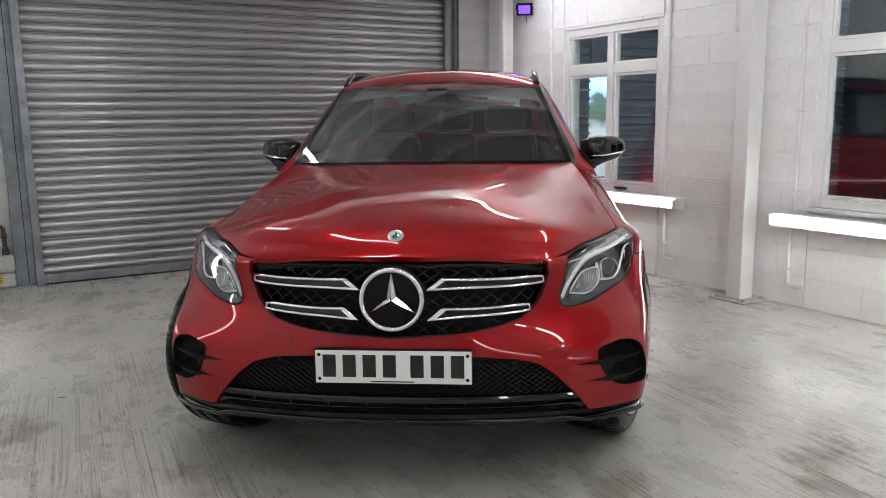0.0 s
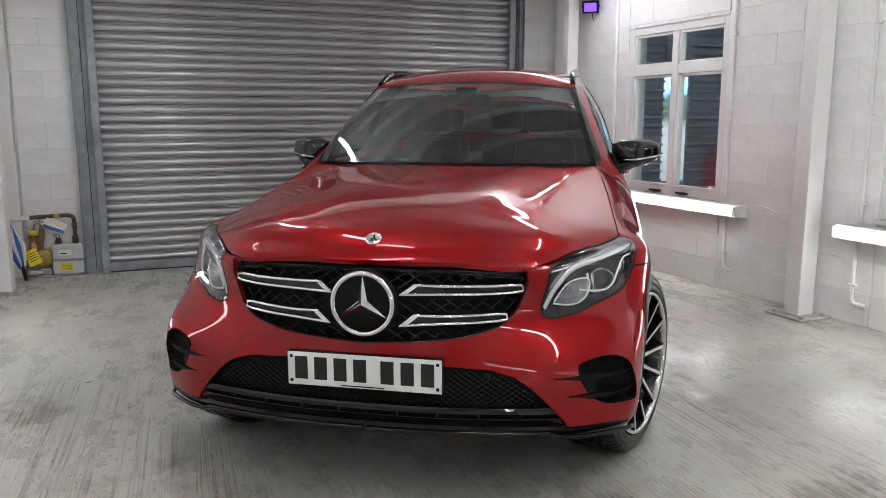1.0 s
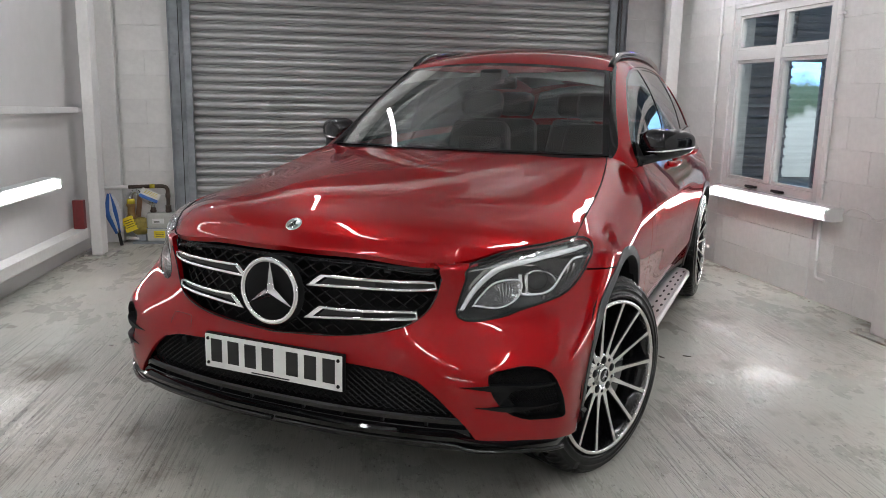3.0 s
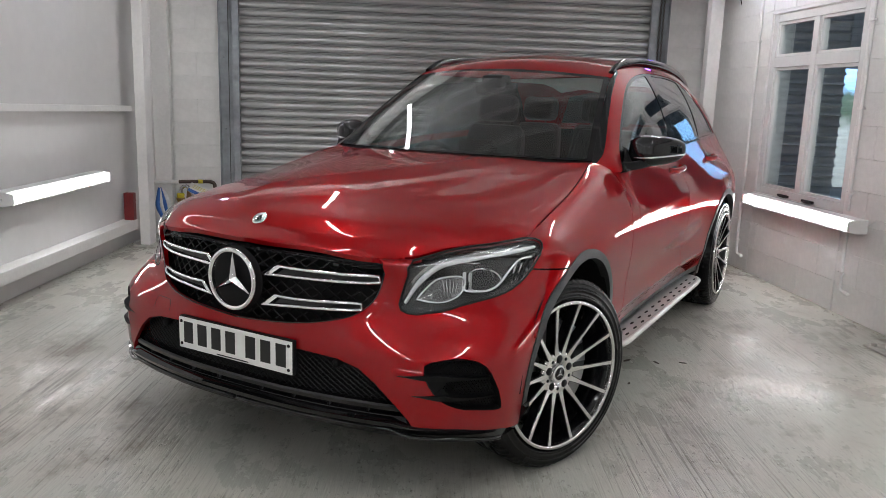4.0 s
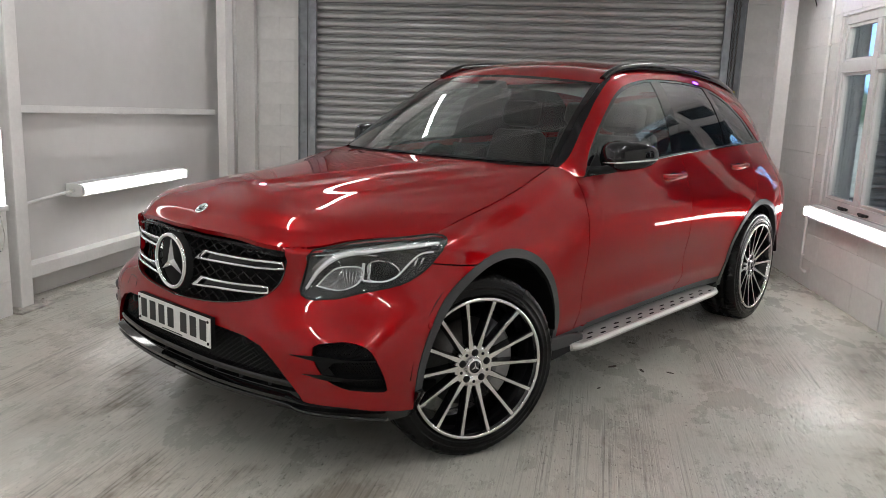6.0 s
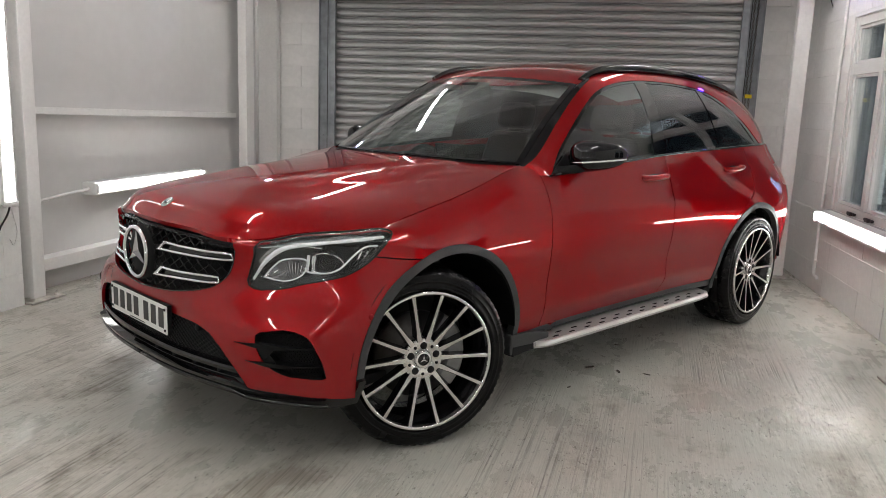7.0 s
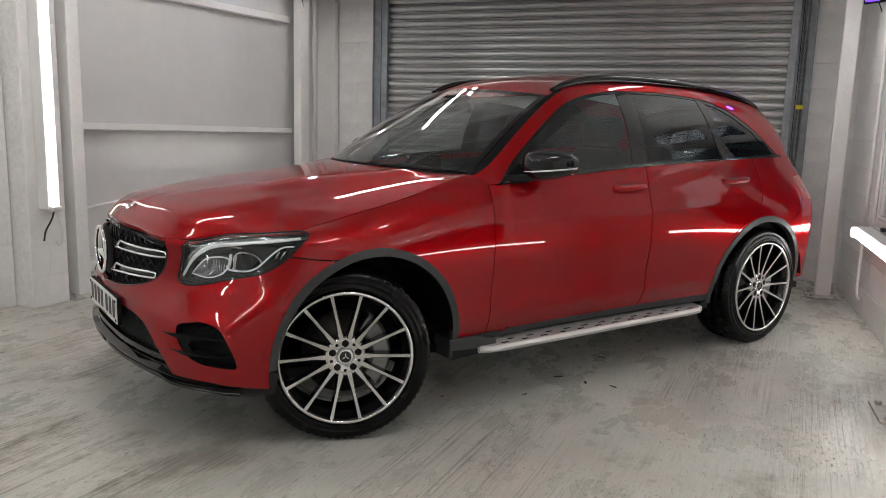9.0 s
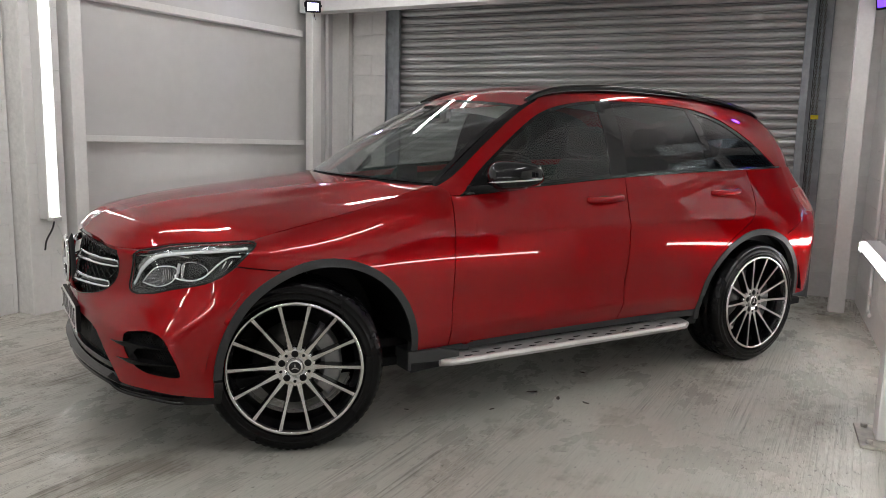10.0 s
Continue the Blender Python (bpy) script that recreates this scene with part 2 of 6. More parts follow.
def roller_shutter():
    ob = thing("roller_shutter", "closed grey galvanised steel roller shutter with curved slats", "roller shutter", BACK, kind="structure")
    pitch, depth = PITCH, 0.022
    n = 7
    prof = []
    for k in range(n + 1):  # a slat bellies out, with a hooked joint above it
        t = k / n
        prof.append((depth * math.sin(math.pi * t) ** 0.8, 0.004 + t * (pitch - 0.020)))
    prof += [(-0.020, pitch - 0.0155), (-0.020, pitch - 0.0105), (0.002, pitch - 0.010), (0.006, pitch - 0.007), (0.003, pitch - 0.004), (-0.018, pitch - 0.003), (-0.018, pitch + 0.003)]
    bm = bmesh.new()
    a = [bm.verts.new((SHUT_A - 0.03, FACE - d, z)) for d, z in prof]
    c = [bm.verts.new((SHUT_B + 0.03, FACE - d, z)) for d, z in prof]
    for i in range(len(prof) - 1):
        f = bm.faces.new((a[i], c[i], c[i + 1], a[i + 1]))
        f.smooth = True
    me = mesh_of(bm, "slat", M_SHUTTER)
    z, k = 0.085, 0
    while z < SHUT_TOP + 0.05:
        s = new("slat", me)
        s.parent = ob
        s.location = (0, 0.0015 * math.sin(k * 2.3), z)
        z += pitch
        k += 1
    bar = box_bm(SHUT_A - 0.02, FACE - 0.03, 0.012, SHUT_B + 0.02, FACE + 0.015, 0.088, 0.006)
    part("bottom_bar", bar, M_GUIDE, ob, "steel bottom bar of the shutter")
    part("rubber_seal", box_bm(SHUT_A - 0.02, FACE - 0.02, 0.0, SHUT_B + 0.02, FACE + 0.005, 0.014, 0.003), M_RUBBER, ob, "black rubber seal")
    for x0, x1, lip in ((SHUT_A - 0.20, SHUT_A, 1), (SHUT_B, SHUT_B + 0.20, -1)):
        g = box_bm(x0, -0.060, 0, x1, 0.008, SHUT_TOP, 0.004)
        inner = (x1 - 0.060, x1) if lip > 0 else (x0, x0 + 0.060)
        box_bm(inner[0], -0.165, 0, inner[1], -0.120, SHUT_TOP, 0.004, g)
        mid = (inner[0], inner[0] + 0.012) if lip > 0 else (inner[1] - 0.012, inner[1])
        box_bm(mid[0], -0.118, 0, mid[1], -0.062, SHUT_TOP, 0.002, g)
        outer = (x0, x0 + 0.012) if lip > 0 else (x1 - 0.012, x1)
        box_bm(outer[0], -0.085, 0, outer[1], -0.062, SHUT_TOP, 0.002, g)
        part("guide_channel", g, M_GUIDE, ob, "worn blue-grey steel guide channel")
        seam = box_bm(x0 + 0.085, -0.0625, 0.02, x0 + 0.091, -0.0605, SHUT_TOP - 0.1)
        part("guide_seam", seam, M_RUBBER, ob)
        for z in (0.35, 1.0, 1.65, 2.3):
            bolt = lathe_bm([(0.0, 0.0001), (0.0, 0.011), (0.008, 0.011), (0.010, 0.006), (0.010, 0.0001)], "y", 8, centre=((x0 + x1) / 2 - lip * 0.05, -0.072, z))
            part("bolt", bolt, M_GUIDE, ob)
    return ob


M_RUBBER = mat("black_rubber", (0.018, 0.018, 0.019), 0.65, grain=0.15, grain_scale=60, bump=0.1, bump_scale=200)
roller_shutter()
thing("blind_backing", "dark steel sheet behind the shutter slats", "panel", BACK, kind="structure", bm=box_bm(SHUT_A - 0.2, 0.245, 0, SHUT_B + 0.22, 0.27, SHUT_TOP), material=M_GUIDE)

# the window wall: solid parts round two openings
W1, W2 = (2.84, 4.03), (-0.22, 1.50)  # along the wall, each with sill and head below
SILL, HEAD = 0.675, 2.07
right_solids = [(W1[1], 0, 5.25, HIGH), (W2[1], 0, W1[0], HIGH), (NEAR, 0, W2[0], HIGH), (W1[0], 0, W1[1], SILL), (W1[0], HEAD, W1[1], HIGH), (W2[0], 0, W2[1], SILL), (W2[0], HEAD + 0.12, W2[1], HIGH)]
wb = bmesh.new()
for x0, z0, x1, z1 in right_solids:
    box_bm(x0, -0.20, z0, x1, -0.012, z1, 0, wb)
wall_window = thing("wall_window", "white painted blockwork wall with two windows", "wall", RIGHT, kind="structure", bm=wb, material=M_MORTAR)

# the clad wall
wall_clad = slab("wall_clad", LEFT, NEAR, 0.02, 0, 5.0, 0.2, HIGH, M_PANEL, "white sheet-clad garage wall with steel rails")


def window(name, x0, x1, z0, z1, transom, label):
    ob = thing(name, label, "window", RIGHT, kind="structure")
    y0, y1 = -0.10, -0.012
    wdt = 0.06
    fr = bmesh.new()
    for a in ((x0, z0, x0 + wdt, z1), (x1 - wdt, z0, x1, z1), (x0 + wdt, z0, x1 - wdt, z0 + wdt), (x0 + wdt, z1 - wdt, x1 - wdt, z1)):
        box_bm(a[0], y0, a[1], a[2], y1, a[3], 0.006, fr)
    part("window_frame", fr, M_UPVC, ob, "white plastic frame")
    mid = (x0 + x1) / 2
    part("mullion", box_bm(mid - 0.035, y0, z0 + wdt, mid + 0.035, y1 + 0.004, z1 - wdt, 0.006), M_UPVC, ob)
    for a, c in ((x0 + wdt, mid - 0.035), (mid + 0.035, x1 - wdt)):
        part("transom", box_bm(a, y0, transom - 0.04, c, y1 + 0.002, transom + 0.04, 0.006), M_UPVC, ob)
        for lo, hi in ((z0 + wdt, transom - 0.04), (transom + 0.04, z1 - wdt)):
            bead = bmesh.new()
            for q in ((a, lo, a + 0.022, hi), (c - 0.022, lo, c, hi), (a + 0.022, lo, c - 0.022, lo + 0.022), (a + 0.022, hi - 0.022, c - 0.022, hi)):
                box_bm(q[0], y0 + 0.03, q[1], q[2], y1 - 0.012, q[3], 0.004, bead)
            part("glazing_bead", bead, M_UPVC, ob)
            pane = part("pane", box_bm(a + 0.012, y0 + 0.05, lo + 0.012, c - 0.012, y0 + 0.056, hi - 0.012), M_PANE, ob, "clear glass pane")
            pane.visible_shadow = False
            pane = part("pane", box_bm(a + 0.012, y0 + 0.034, lo + 0.012, c - 0.012, y0 + 0.040, hi - 0.012), M_PANE, ob, "clear glass pane")
            pane.visible_shadow = False
    part("window_sill", box_bm(x0 - 0.02, -0.06, z0 - 0.03, x1 + 0.02, 0.03, z0 - 0.002, 0.006), M_UPVC, ob, "narrow white sill")
    for k in (-1, 1):
        hx = mid + k * (x1 - x0) * 0.14
        stay = box_bm(hx - 0.07, y1 + 0.002, z0 + 0.012, hx + 0.07, y1 + 0.022, z0 + 0.03, 0.005)
        box_bm(hx - 0.05, y1 + 0.02, z0 + 0.010, hx + 0.01, y1 + 0.04, z0 + 0.034, 0.006, stay)
        part("window_stay", stay, M_RUBBER, ob, "dark metal casement stay")
    return ob


window("window_1", W1[0], W1[1], SILL, HEAD, 1.705, "white framed four-pane window with a dark yard behind")
window("window_2", W2[0], W2[1], SILL + 0.02, HEAD + 0.12, 1.73, "white framed four-pane window mirroring the red car")


def batten(name, m, x0, x1, y, z, label, upright=False, lit=M_TUBE):
    """A lit tube batten: diffuser with end caps and brackets."""
    ob = thing(name, label, "strip light", m, group="tube lights")
    r = 0.034

    def bar(a, c, rr, segs=24):
        sec = [(rr * 0.9 * math.copysign(abs(math.cos(t)) ** 0.5, math.cos(t)), rr * math.copysign(abs(math.sin(t)) ** 0.5, math.sin(t))) for t in [2 * math.pi * k / segs for k in range(segs)]]
        bm = bmesh.new()
        if upright:
            ra = [bm.verts.new((z + s, y + d, a)) for d, s in sec]
            rc = [bm.verts.new((z + s, y + d, c)) for d, s in sec]
        else:
            ra = [bm.verts.new((a, y + d, z + s)) for d, s in sec]
            rc = [bm.verts.new((c, y + d, z + s)) for d, s in sec]
        for k in range(segs):
            f = bm.faces.new((ra[k], ra[(k + 1) % segs], rc[(k + 1) % segs], rc[k]))
            f.smooth = True
        bm.faces.new(ra)
        bm.faces.new(rc)
        bmesh.ops.recalc_face_normals(bm, faces=bm.faces[:])
        return bm

    part("diffuser", bar(x0 + 0.03, x1 - 0.03, r * 0.72), lit, ob, "glowing white diffuser")
    s = -1 if y < 0 else 1
    if y:
        lo, hi = (y - s * 0.100, y - s * 0.004)
        if upright:
            hb = box_bm(z - 0.045, min(lo, hi), x0 + 0.01, z + 0.045, max(lo, hi), x1 - 0.01, 0.004)
        else:
            hb = box_bm(x0 + 0.01, min(lo, hi), z - 0.045, x1 - 0.01, max(lo, hi), z + 0.045, 0.004)
        part("housing", hb, M_TUBE_END, ob, "white sheet metal housing")
    part("end_cap", bar(x0, x0 + 0.03, r * 1.08), M_TUBE_END, ob)
    part("end_cap", bar(x1 - 0.03, x1, r * 1.08), M_TUBE_END, ob)
    return ob


batten("strip_light", RIGHT, 2.53, 3.96, 0.115, 0.628, "lit white tube batten on the wall under a window")
batten("strip_light", RIGHT, 0.24, 1.725, 0.115, 0.600, "lit white tube batten on the wall under a window")
batten("strip_light", LEFT, 2.10, 3.51, -0.120, 0.667, "lit white tube batten on the clad wall")
batten("strip_light", LEFT, 0.66, 2.25, -0.290, 1.195, "lit white tube batten upright on a blockwork pier", True, M_TUBE_SOFT)
for a, c in ((-1.3, 0.3), (1.3, 2.9)):
    batten("strip_light", ROOM @ pose(0, NEAR, 0), a, c, 0.055, 0.62, "lit white tube batten low on the unseen near wall")
# back rows follow mirrored streaks; the four at negative y are added fill
for x, y in ((-0.35, 3.20), (2.6, 3.55), (-0.35, 0.45), (2.1, 0.20), (-0.35, -2.0), (1.5, -1.9), (-0.35, -4.1), (1.5, -4.1)):
    ob = batten("ceiling_and_fill_light", ROOM @ pose(x, y, 0, 0, 0, 90), -0.75, 0.75, 0.0, 2.80, "lit white tube batten hung from the ceiling, added as fill on the near side", lit=M_TUBE_HIGH)
    for k in (-0.5, 0.5):
        part("hanger", tube_bm([(k, 0, 2.835), (k, 0, HIGH)], 0.004, 6), M_GUIDE, ob)


def column(name, m, x0, x1, y0, y1, label):
    """A boxed steel column with its base plate."""
    ob = thing(name, label, "column", m)
    part("shaft", box_bm(x0, y0, 0.014, x1, y1, HIGH, 0.008), M_STEEL_W, ob)
    s = 1 if y1 > 0 else -1
    part("base_plate", box_bm(x0 - 0.09, y0 - 0.07, 0, x1 + 0.09, y1 + 0.07, 0.014, 0.004), M_DIRTY, ob, "dirty white steel base plate")
    for bx in (x0 - 0.05, x1 + 0.05):
        for by in (y0 - 0.03, y1 + 0.03):
            part("bolt", lathe_bm([(0.014, 0.016), (0.028, 0.016), (0.030, 0.012), (0.030, 0.0001)], "z", 6, centre=(bx, by, 0)), M_DIRTY, ob)
    return ob


column("steel_column", RIGHT, 1.85, 1.97, 0.075, 0.215, "white painted boxed steel column by the window wall")
column("steel_column", RIGHT, 4.64, 4.725, 0.125, 0.240, "white painted boxed steel column in the garage corner")
column("steel_column", LEFT, 1.455, 1.56, -0.17, -0.02, "white painted boxed steel column on the clad wall")
column("steel_column", LEFT, 4.13, 4.27, -0.20, -0.112, "white painted boxed steel column on the clad wall")
thing("wall_rail", "white painted steel angle rail along the clad wall", "rail", LEFT, kind="structure", bm=prism_bm([(1.57, 1.195), (4.145, 1.152), (4.145, 1.198), (1.57, 1.241)], -0.08, 0.018, "xz", 0.004), material=M_STEEL_W)
thing("wall_rail_high", "white painted steel angle rail high on the clad wall", "rail", LEFT, kind="structure", bm=box_bm(1.57, -0.08, 2.22, 4.125, 0.018, 2.28, 0.005), material=M_STEEL_W)
thing("wall_ledge", "white painted steel ledge low along the clad wall", "ledge", LEFT, kind="structure", bm=box_bm(1.57, -0.10, 0.155, 4.125, 0.018, 0.238, 0.006), material=M_STEEL_W)
pier = thing("pier", "white painted blockwork pier with an upright tube light", "pier", LEFT, kind="structure", bm=box_bm(1.085, -0.170, 0, 1.355, 0.018, HIGH), material=M_MORTAR)
thing("boxed_pipe_duct", "white painted boxed duct in the wall corner", "duct", BACK, kind="structure", bm=box_bm(-0.10, -0.070, 0, 0.190, 0.010, HIGH, 0.006), material=M_STEEL_W)
thing("corner_pipe", "white painted upright pipe in the wall corner", "pipe", BACK, kind="structure", bm=tube_bm([(0.112, -0.365, 0.55), (0.112, -0.365, HIGH)], 0.017, 12), material=M_STEEL_W)
thing("cross_beam", "white painted steel beam over the shutter end", "beam", ROOM, kind="structure", bm=box_bm(-1.97, 4.16, 2.46, 3.5, 4.34, 2.80, 0.008), material=M_STEEL_W)

# outside the windows: a dark yard wall of ribbed steel with a gap to daylight
def distance_material():
    """Plain bright distance: pale ground, a band of trees, sky above."""
    m = bpy.data.materials.new("daylight_distance")
    m.use_nodes = True
    n, l = m.node_tree.nodes, m.node_tree.links
    b = n["Principled BSDF"]
    tc = n.new("ShaderNodeTexCoord")
    sep = n.new("ShaderNodeSeparateXYZ")
    l.new(tc.outputs["Object"], sep.inputs[0])
    nz = n.new("ShaderNodeTexNoise")
    nz.inputs["Scale"].default_value, nz.inputs["Detail"].default_value = 3.0, 6.0
    l.new(tc.outputs["Object"], nz.inputs["Vector"])
    ad = n.new("ShaderNodeMath")
    ad.operation = "MULTIPLY_ADD"
    ad.inputs[1].default_value = 0.8
    l.new(nz.outputs[0], ad.inputs[0])
    l.new(sep.outputs[2], ad.inputs[2])
    r = n.new("ShaderNodeValToRGB")
    dv = n.new("ShaderNodeMath")
    dv.operation = "DIVIDE"
    dv.inputs[1].default_value = 4.0
    l.new(ad.outputs[0], dv.inputs[0])
    l.new(dv.outputs[0], r.inputs[0])
    e = r.color_ramp.elements
    e[0].position, e[0].color = 0.0, (0.45, 0.48, 0.50, 1)
    e[1].position, e[1].color = 1.0, (1.1, 2.2, 4.0, 1)
    for p, c in ((0.36, (0.70, 0.76, 0.80, 1)), (0.42, (0.10, 0.17, 0.12, 1)), (0.52, (0.16, 0.26, 0.22, 1)), (0.58, (1.0, 1.9, 3.4, 1))):
        q = e.new(p)
        q.color = c
    l.new(r.outputs[0], b.inputs["Emission Color"])
    b.inputs["Emission Strength"].default_value = 1.1
    b.inputs["Base Color"].default_value = (0.05, 0.05, 0.05, 1)
    return m


M_OUT = distance_material()
M_YARD = mat("dark_ribbed_steel", (0.30, 0.32, 0.35), 0.45, metal=0.0, grain=0.1, blotch=0.15)
yard = bmesh.new()
for x0, x1 in ((4.02, 4.66), (5.00, 9.0)):
    z = 0.0
    while z < 3.0:
        box_bm(x0, 5.34, z, x1, 5.38, z + 0.10, 0, yard)
        prism_bm([(5.30, z + 0.102), (5.345, z + 0.085), (5.345, z + 0.125), (5.325, z + 0.12)], x0, x1, "yz", 0, yard)
        z += 0.10
box_bm(4.66, 5.30, 1.76, 5.00, 5.38, 3.0, 0, yard)
thing("yard_shutter", "dark ribbed steel shutter across the yard", "shutter", ROOM, kind="structure", bm=yard, material=M_YARD)
thing("yard_ground", "dark tarmac yard outside the windows", "ground", ROOM, kind="structure", bm=box_bm(4.9, -6, -0.25, 12, 14, -0.05), material=M_DARK)
yr = bmesh.new()
box_bm(9.0, -6, -0.05, 9.2, 6.2, 3.2, 0, yr)
box_bm(4.0, -6.2, -0.05, 9.2, -6, 3.1, 0, yr)
thing("yard_shed", "dark covered yard behind the windows", "shed", ROOM, kind="structure", bm=yr, material=M_DARK)
thing("backdrop", "bright distance outside with sky and trees", "backdrop", ROOM, kind="structure", bm=box_bm(3.0, 12, -0.2, 12, 12.1, 5), material=M_OUT)


# ---- the car's surfaces: smooth functions of a few section curves ----
import functools


def spl(keys, t):
    """A smooth curve through (t, value) keys, held level past the ends."""
    if t <= keys[0][0]:
        return keys[0][1]
    if t >= keys[-1][0]:
        return keys[-1][1]
    i = 0
    while keys[i + 1][0] < t:
        i += 1
    (t0, v0), (t1, v1) = keys[i], keys[i + 1]
    m0 = (v1 - keys[i - 1][1]) / (t1 - keys[i - 1][0]) if i else (v1 - v0) / (t1 - t0)
    m1 = (keys[i + 2][1] - v0) / (keys[i + 2][0] - t0) if i + 2 < len(keys) else (v1 - v0) / (t1 - t0)
    h = t1 - t0
    s = (t - t0) / h
    return v0 * (1 + 2 * s) * (1 - s) ** 2 + m0 * h * s * (1 - s) ** 2 + v1 * s * s * (3 - 2 * s) + m1 * h * s * s * (s - 1)


def sstep(x, a, b):
    t = min(1.0, max(0.0, (x - a) / (b - a)))
    return t * t * (3 - 2 * t)


AXLE_F, AXLE_R = 0.84, 3.715
SIDE_Z = [(0.20, 0.862), (0.30, 0.872), (0.42, 0.888), (0.55, 0.902), (0.68, 0.912), (0.78, 0.914), (0.86, 0.902), (0.94, 0.876), (1.02, 0.842), (1.10, 0.806), (1.18, 0.768)]


@functools.lru_cache(None)
def side_x(y, z):
    """Half the width of the body's side."""
    x = spl(SIDE_Z, z)
    for yw, k in ((AXLE_F, 0.016), (AXLE_R, 0.020)):
        x += k * math.exp(-(((y - yw) / 0.42) ** 2)) * (1 - sstep(z, 0.70, 0.98))
    mid = math.exp(-(((y - 2.35) / 0.85) ** 4))
    x -= 0.014 * mid * math.exp(-(((z - 0.56) / 0.09) ** 2))  # hollow above the sill
    x -= 0.044 * mid * (1 - sstep(z, 0.33, 0.465))  # tucked in towards the sill
    x += 0.006 * mid * math.exp(-(((z - 0.875) / 0.035) ** 2))  # shoulder crease
    x -= 0.035 * sstep(y, 3.2, 4.2) * sstep(z, 0.85, 1.15)
    x -= 0.012 * sstep(y, 3.9, 4.2)
    return x


# plan curves of the nose at five heights: seven (x, y) each, from the middle to the side
NOSE_Z = (0.22, 0.37, 0.54, 0.68, 0.86)
NOSE_X = ((0, 0.30, 0.60, 0.79, 0.865), (0, 0.31, 0.62, 0.80, 0.885), (0, 0.31, 0.60, 0.795, 0.883), (0, 0.30, 0.56, 0.76, 0.865), (0, 0.28, 0.51, 0.71, 0.84))
NOSE_Y = ((0.085, 0.10, 0.17, 0.29, 0.41, 0.62, 0.95), (0.072, 0.088, 0.155, 0.265, 0.385, 0.62, 0.95), (0.075, 0.09, 0.155, 0.27, 0.385, 0.62, 0.95),
          (0.085, 0.115, 0.235, 0.385, 0.52, 0.70, 0.95), (0.125, 0.145, 0.195, 0.40, 0.585, 0.74, 0.95))
REAR_Y = ((21.75, 4.10), (22.75, 4.33), (23.75, 4.50), (24.75, 4.60), (25.75, 4.63))
REAR_K = ((21.75, 1.0), (22.75, 0.955), (23.75, 0.83), (24.75, 0.48), (25.75, 0.0))
A_END = 25.75


@functools.lru_cache(None)
def plan(a, z):
    """The body's outline at height z: (x, y) for a from 0 (nose) over 6 (behind the front wheel) to A_END (tail)."""
    if a <= 6.0:
        cols_x, cols_y = [], []
        for i, zz in enumerate(NOSE_Z):
            ys = NOSE_Y[i]
            xs = list(NOSE_X[i]) + [side_x(ys[5], zz), side_x(ys[6], zz), side_x(1.15, zz)]
            ky = [(k, v) for k, v in enumerate(ys)] + [(7, 1.15)]
            kx = [(-1, -xs[1])] + [(k, v) for k, v in enumerate(xs)]
            ky = [(-1, ys[1])] + ky
            cols_x.append((zz, spl(kx, a)))
            cols_y.append((zz, spl(ky, a)))
        x, y = spl(cols_x, z), spl(cols_y, z)
        k = sstep(a, 4.6, 6.0)  # the side takes over behind the corner
        return x * (1 - k) + side_x(y, z) * k, y
    if a <= 21.75:
        y = 0.95 + (a - 6.0) * 0.2
        return side_x(y, z), y
    back = 0.80 - 0.30 * sstep(z, 0.88, 1.2)
    return side_x(4.1, z) * spl(REAR_K, a), 4.1 + (spl(REAR_Y, a) - 4.1) * back


# ---- bonnet ----
CROWN = [(0.10, 0.838), (0.14, 0.862), (0.18, 0.908), (0.25, 0.948), (0.40, 0.985), (0.65, 1.022), (1.00, 1.060), (1.35, 1.092), (1.60, 1.108)]
DROP = [(0.10, 0.004), (0.25, 0.03), (0.45, 0.075), (0.65, 0.108), (0.90, 0.112), (1.20, 0.080), (1.45, 0.035), (1.60, 0.012)]
EDGE_X = [(0.50, 0.76), (0.63, 0.800), (0.90, 0.785), (1.20, 0.758), (1.45, 0.722), (1.58, 0.694)]


def nose_y(x):
    """Where the bonnet's lip lies behind the middle of the nose."""
    return spl([(0, 0.0), (0.28, 0.026), (0.51, 0.098), (0.66, 0.24), (0.80, 0.45), (0.95, 0.80)], abs(x))


def bonnet_z(x, y):
    x = abs(x)
    fade = 1 - sstep(y, 0.25, 1.0)
    ye = max(0.10, y - nose_y(x) * fade)
    z = spl(CROWN, ye)
    e = spl(EDGE_X, max(y, 0.5))
    z -= spl(DROP, y) * (x / e) ** 2.3
    xc = spl([(0.2, 0.20), (0.8, 0.36), (1.5, 0.47)], y)
    z += 0.008 * (1 - sstep(x, xc - 0.075, xc + 0.075)) * sstep(y, 0.2, 0.55)
    return z


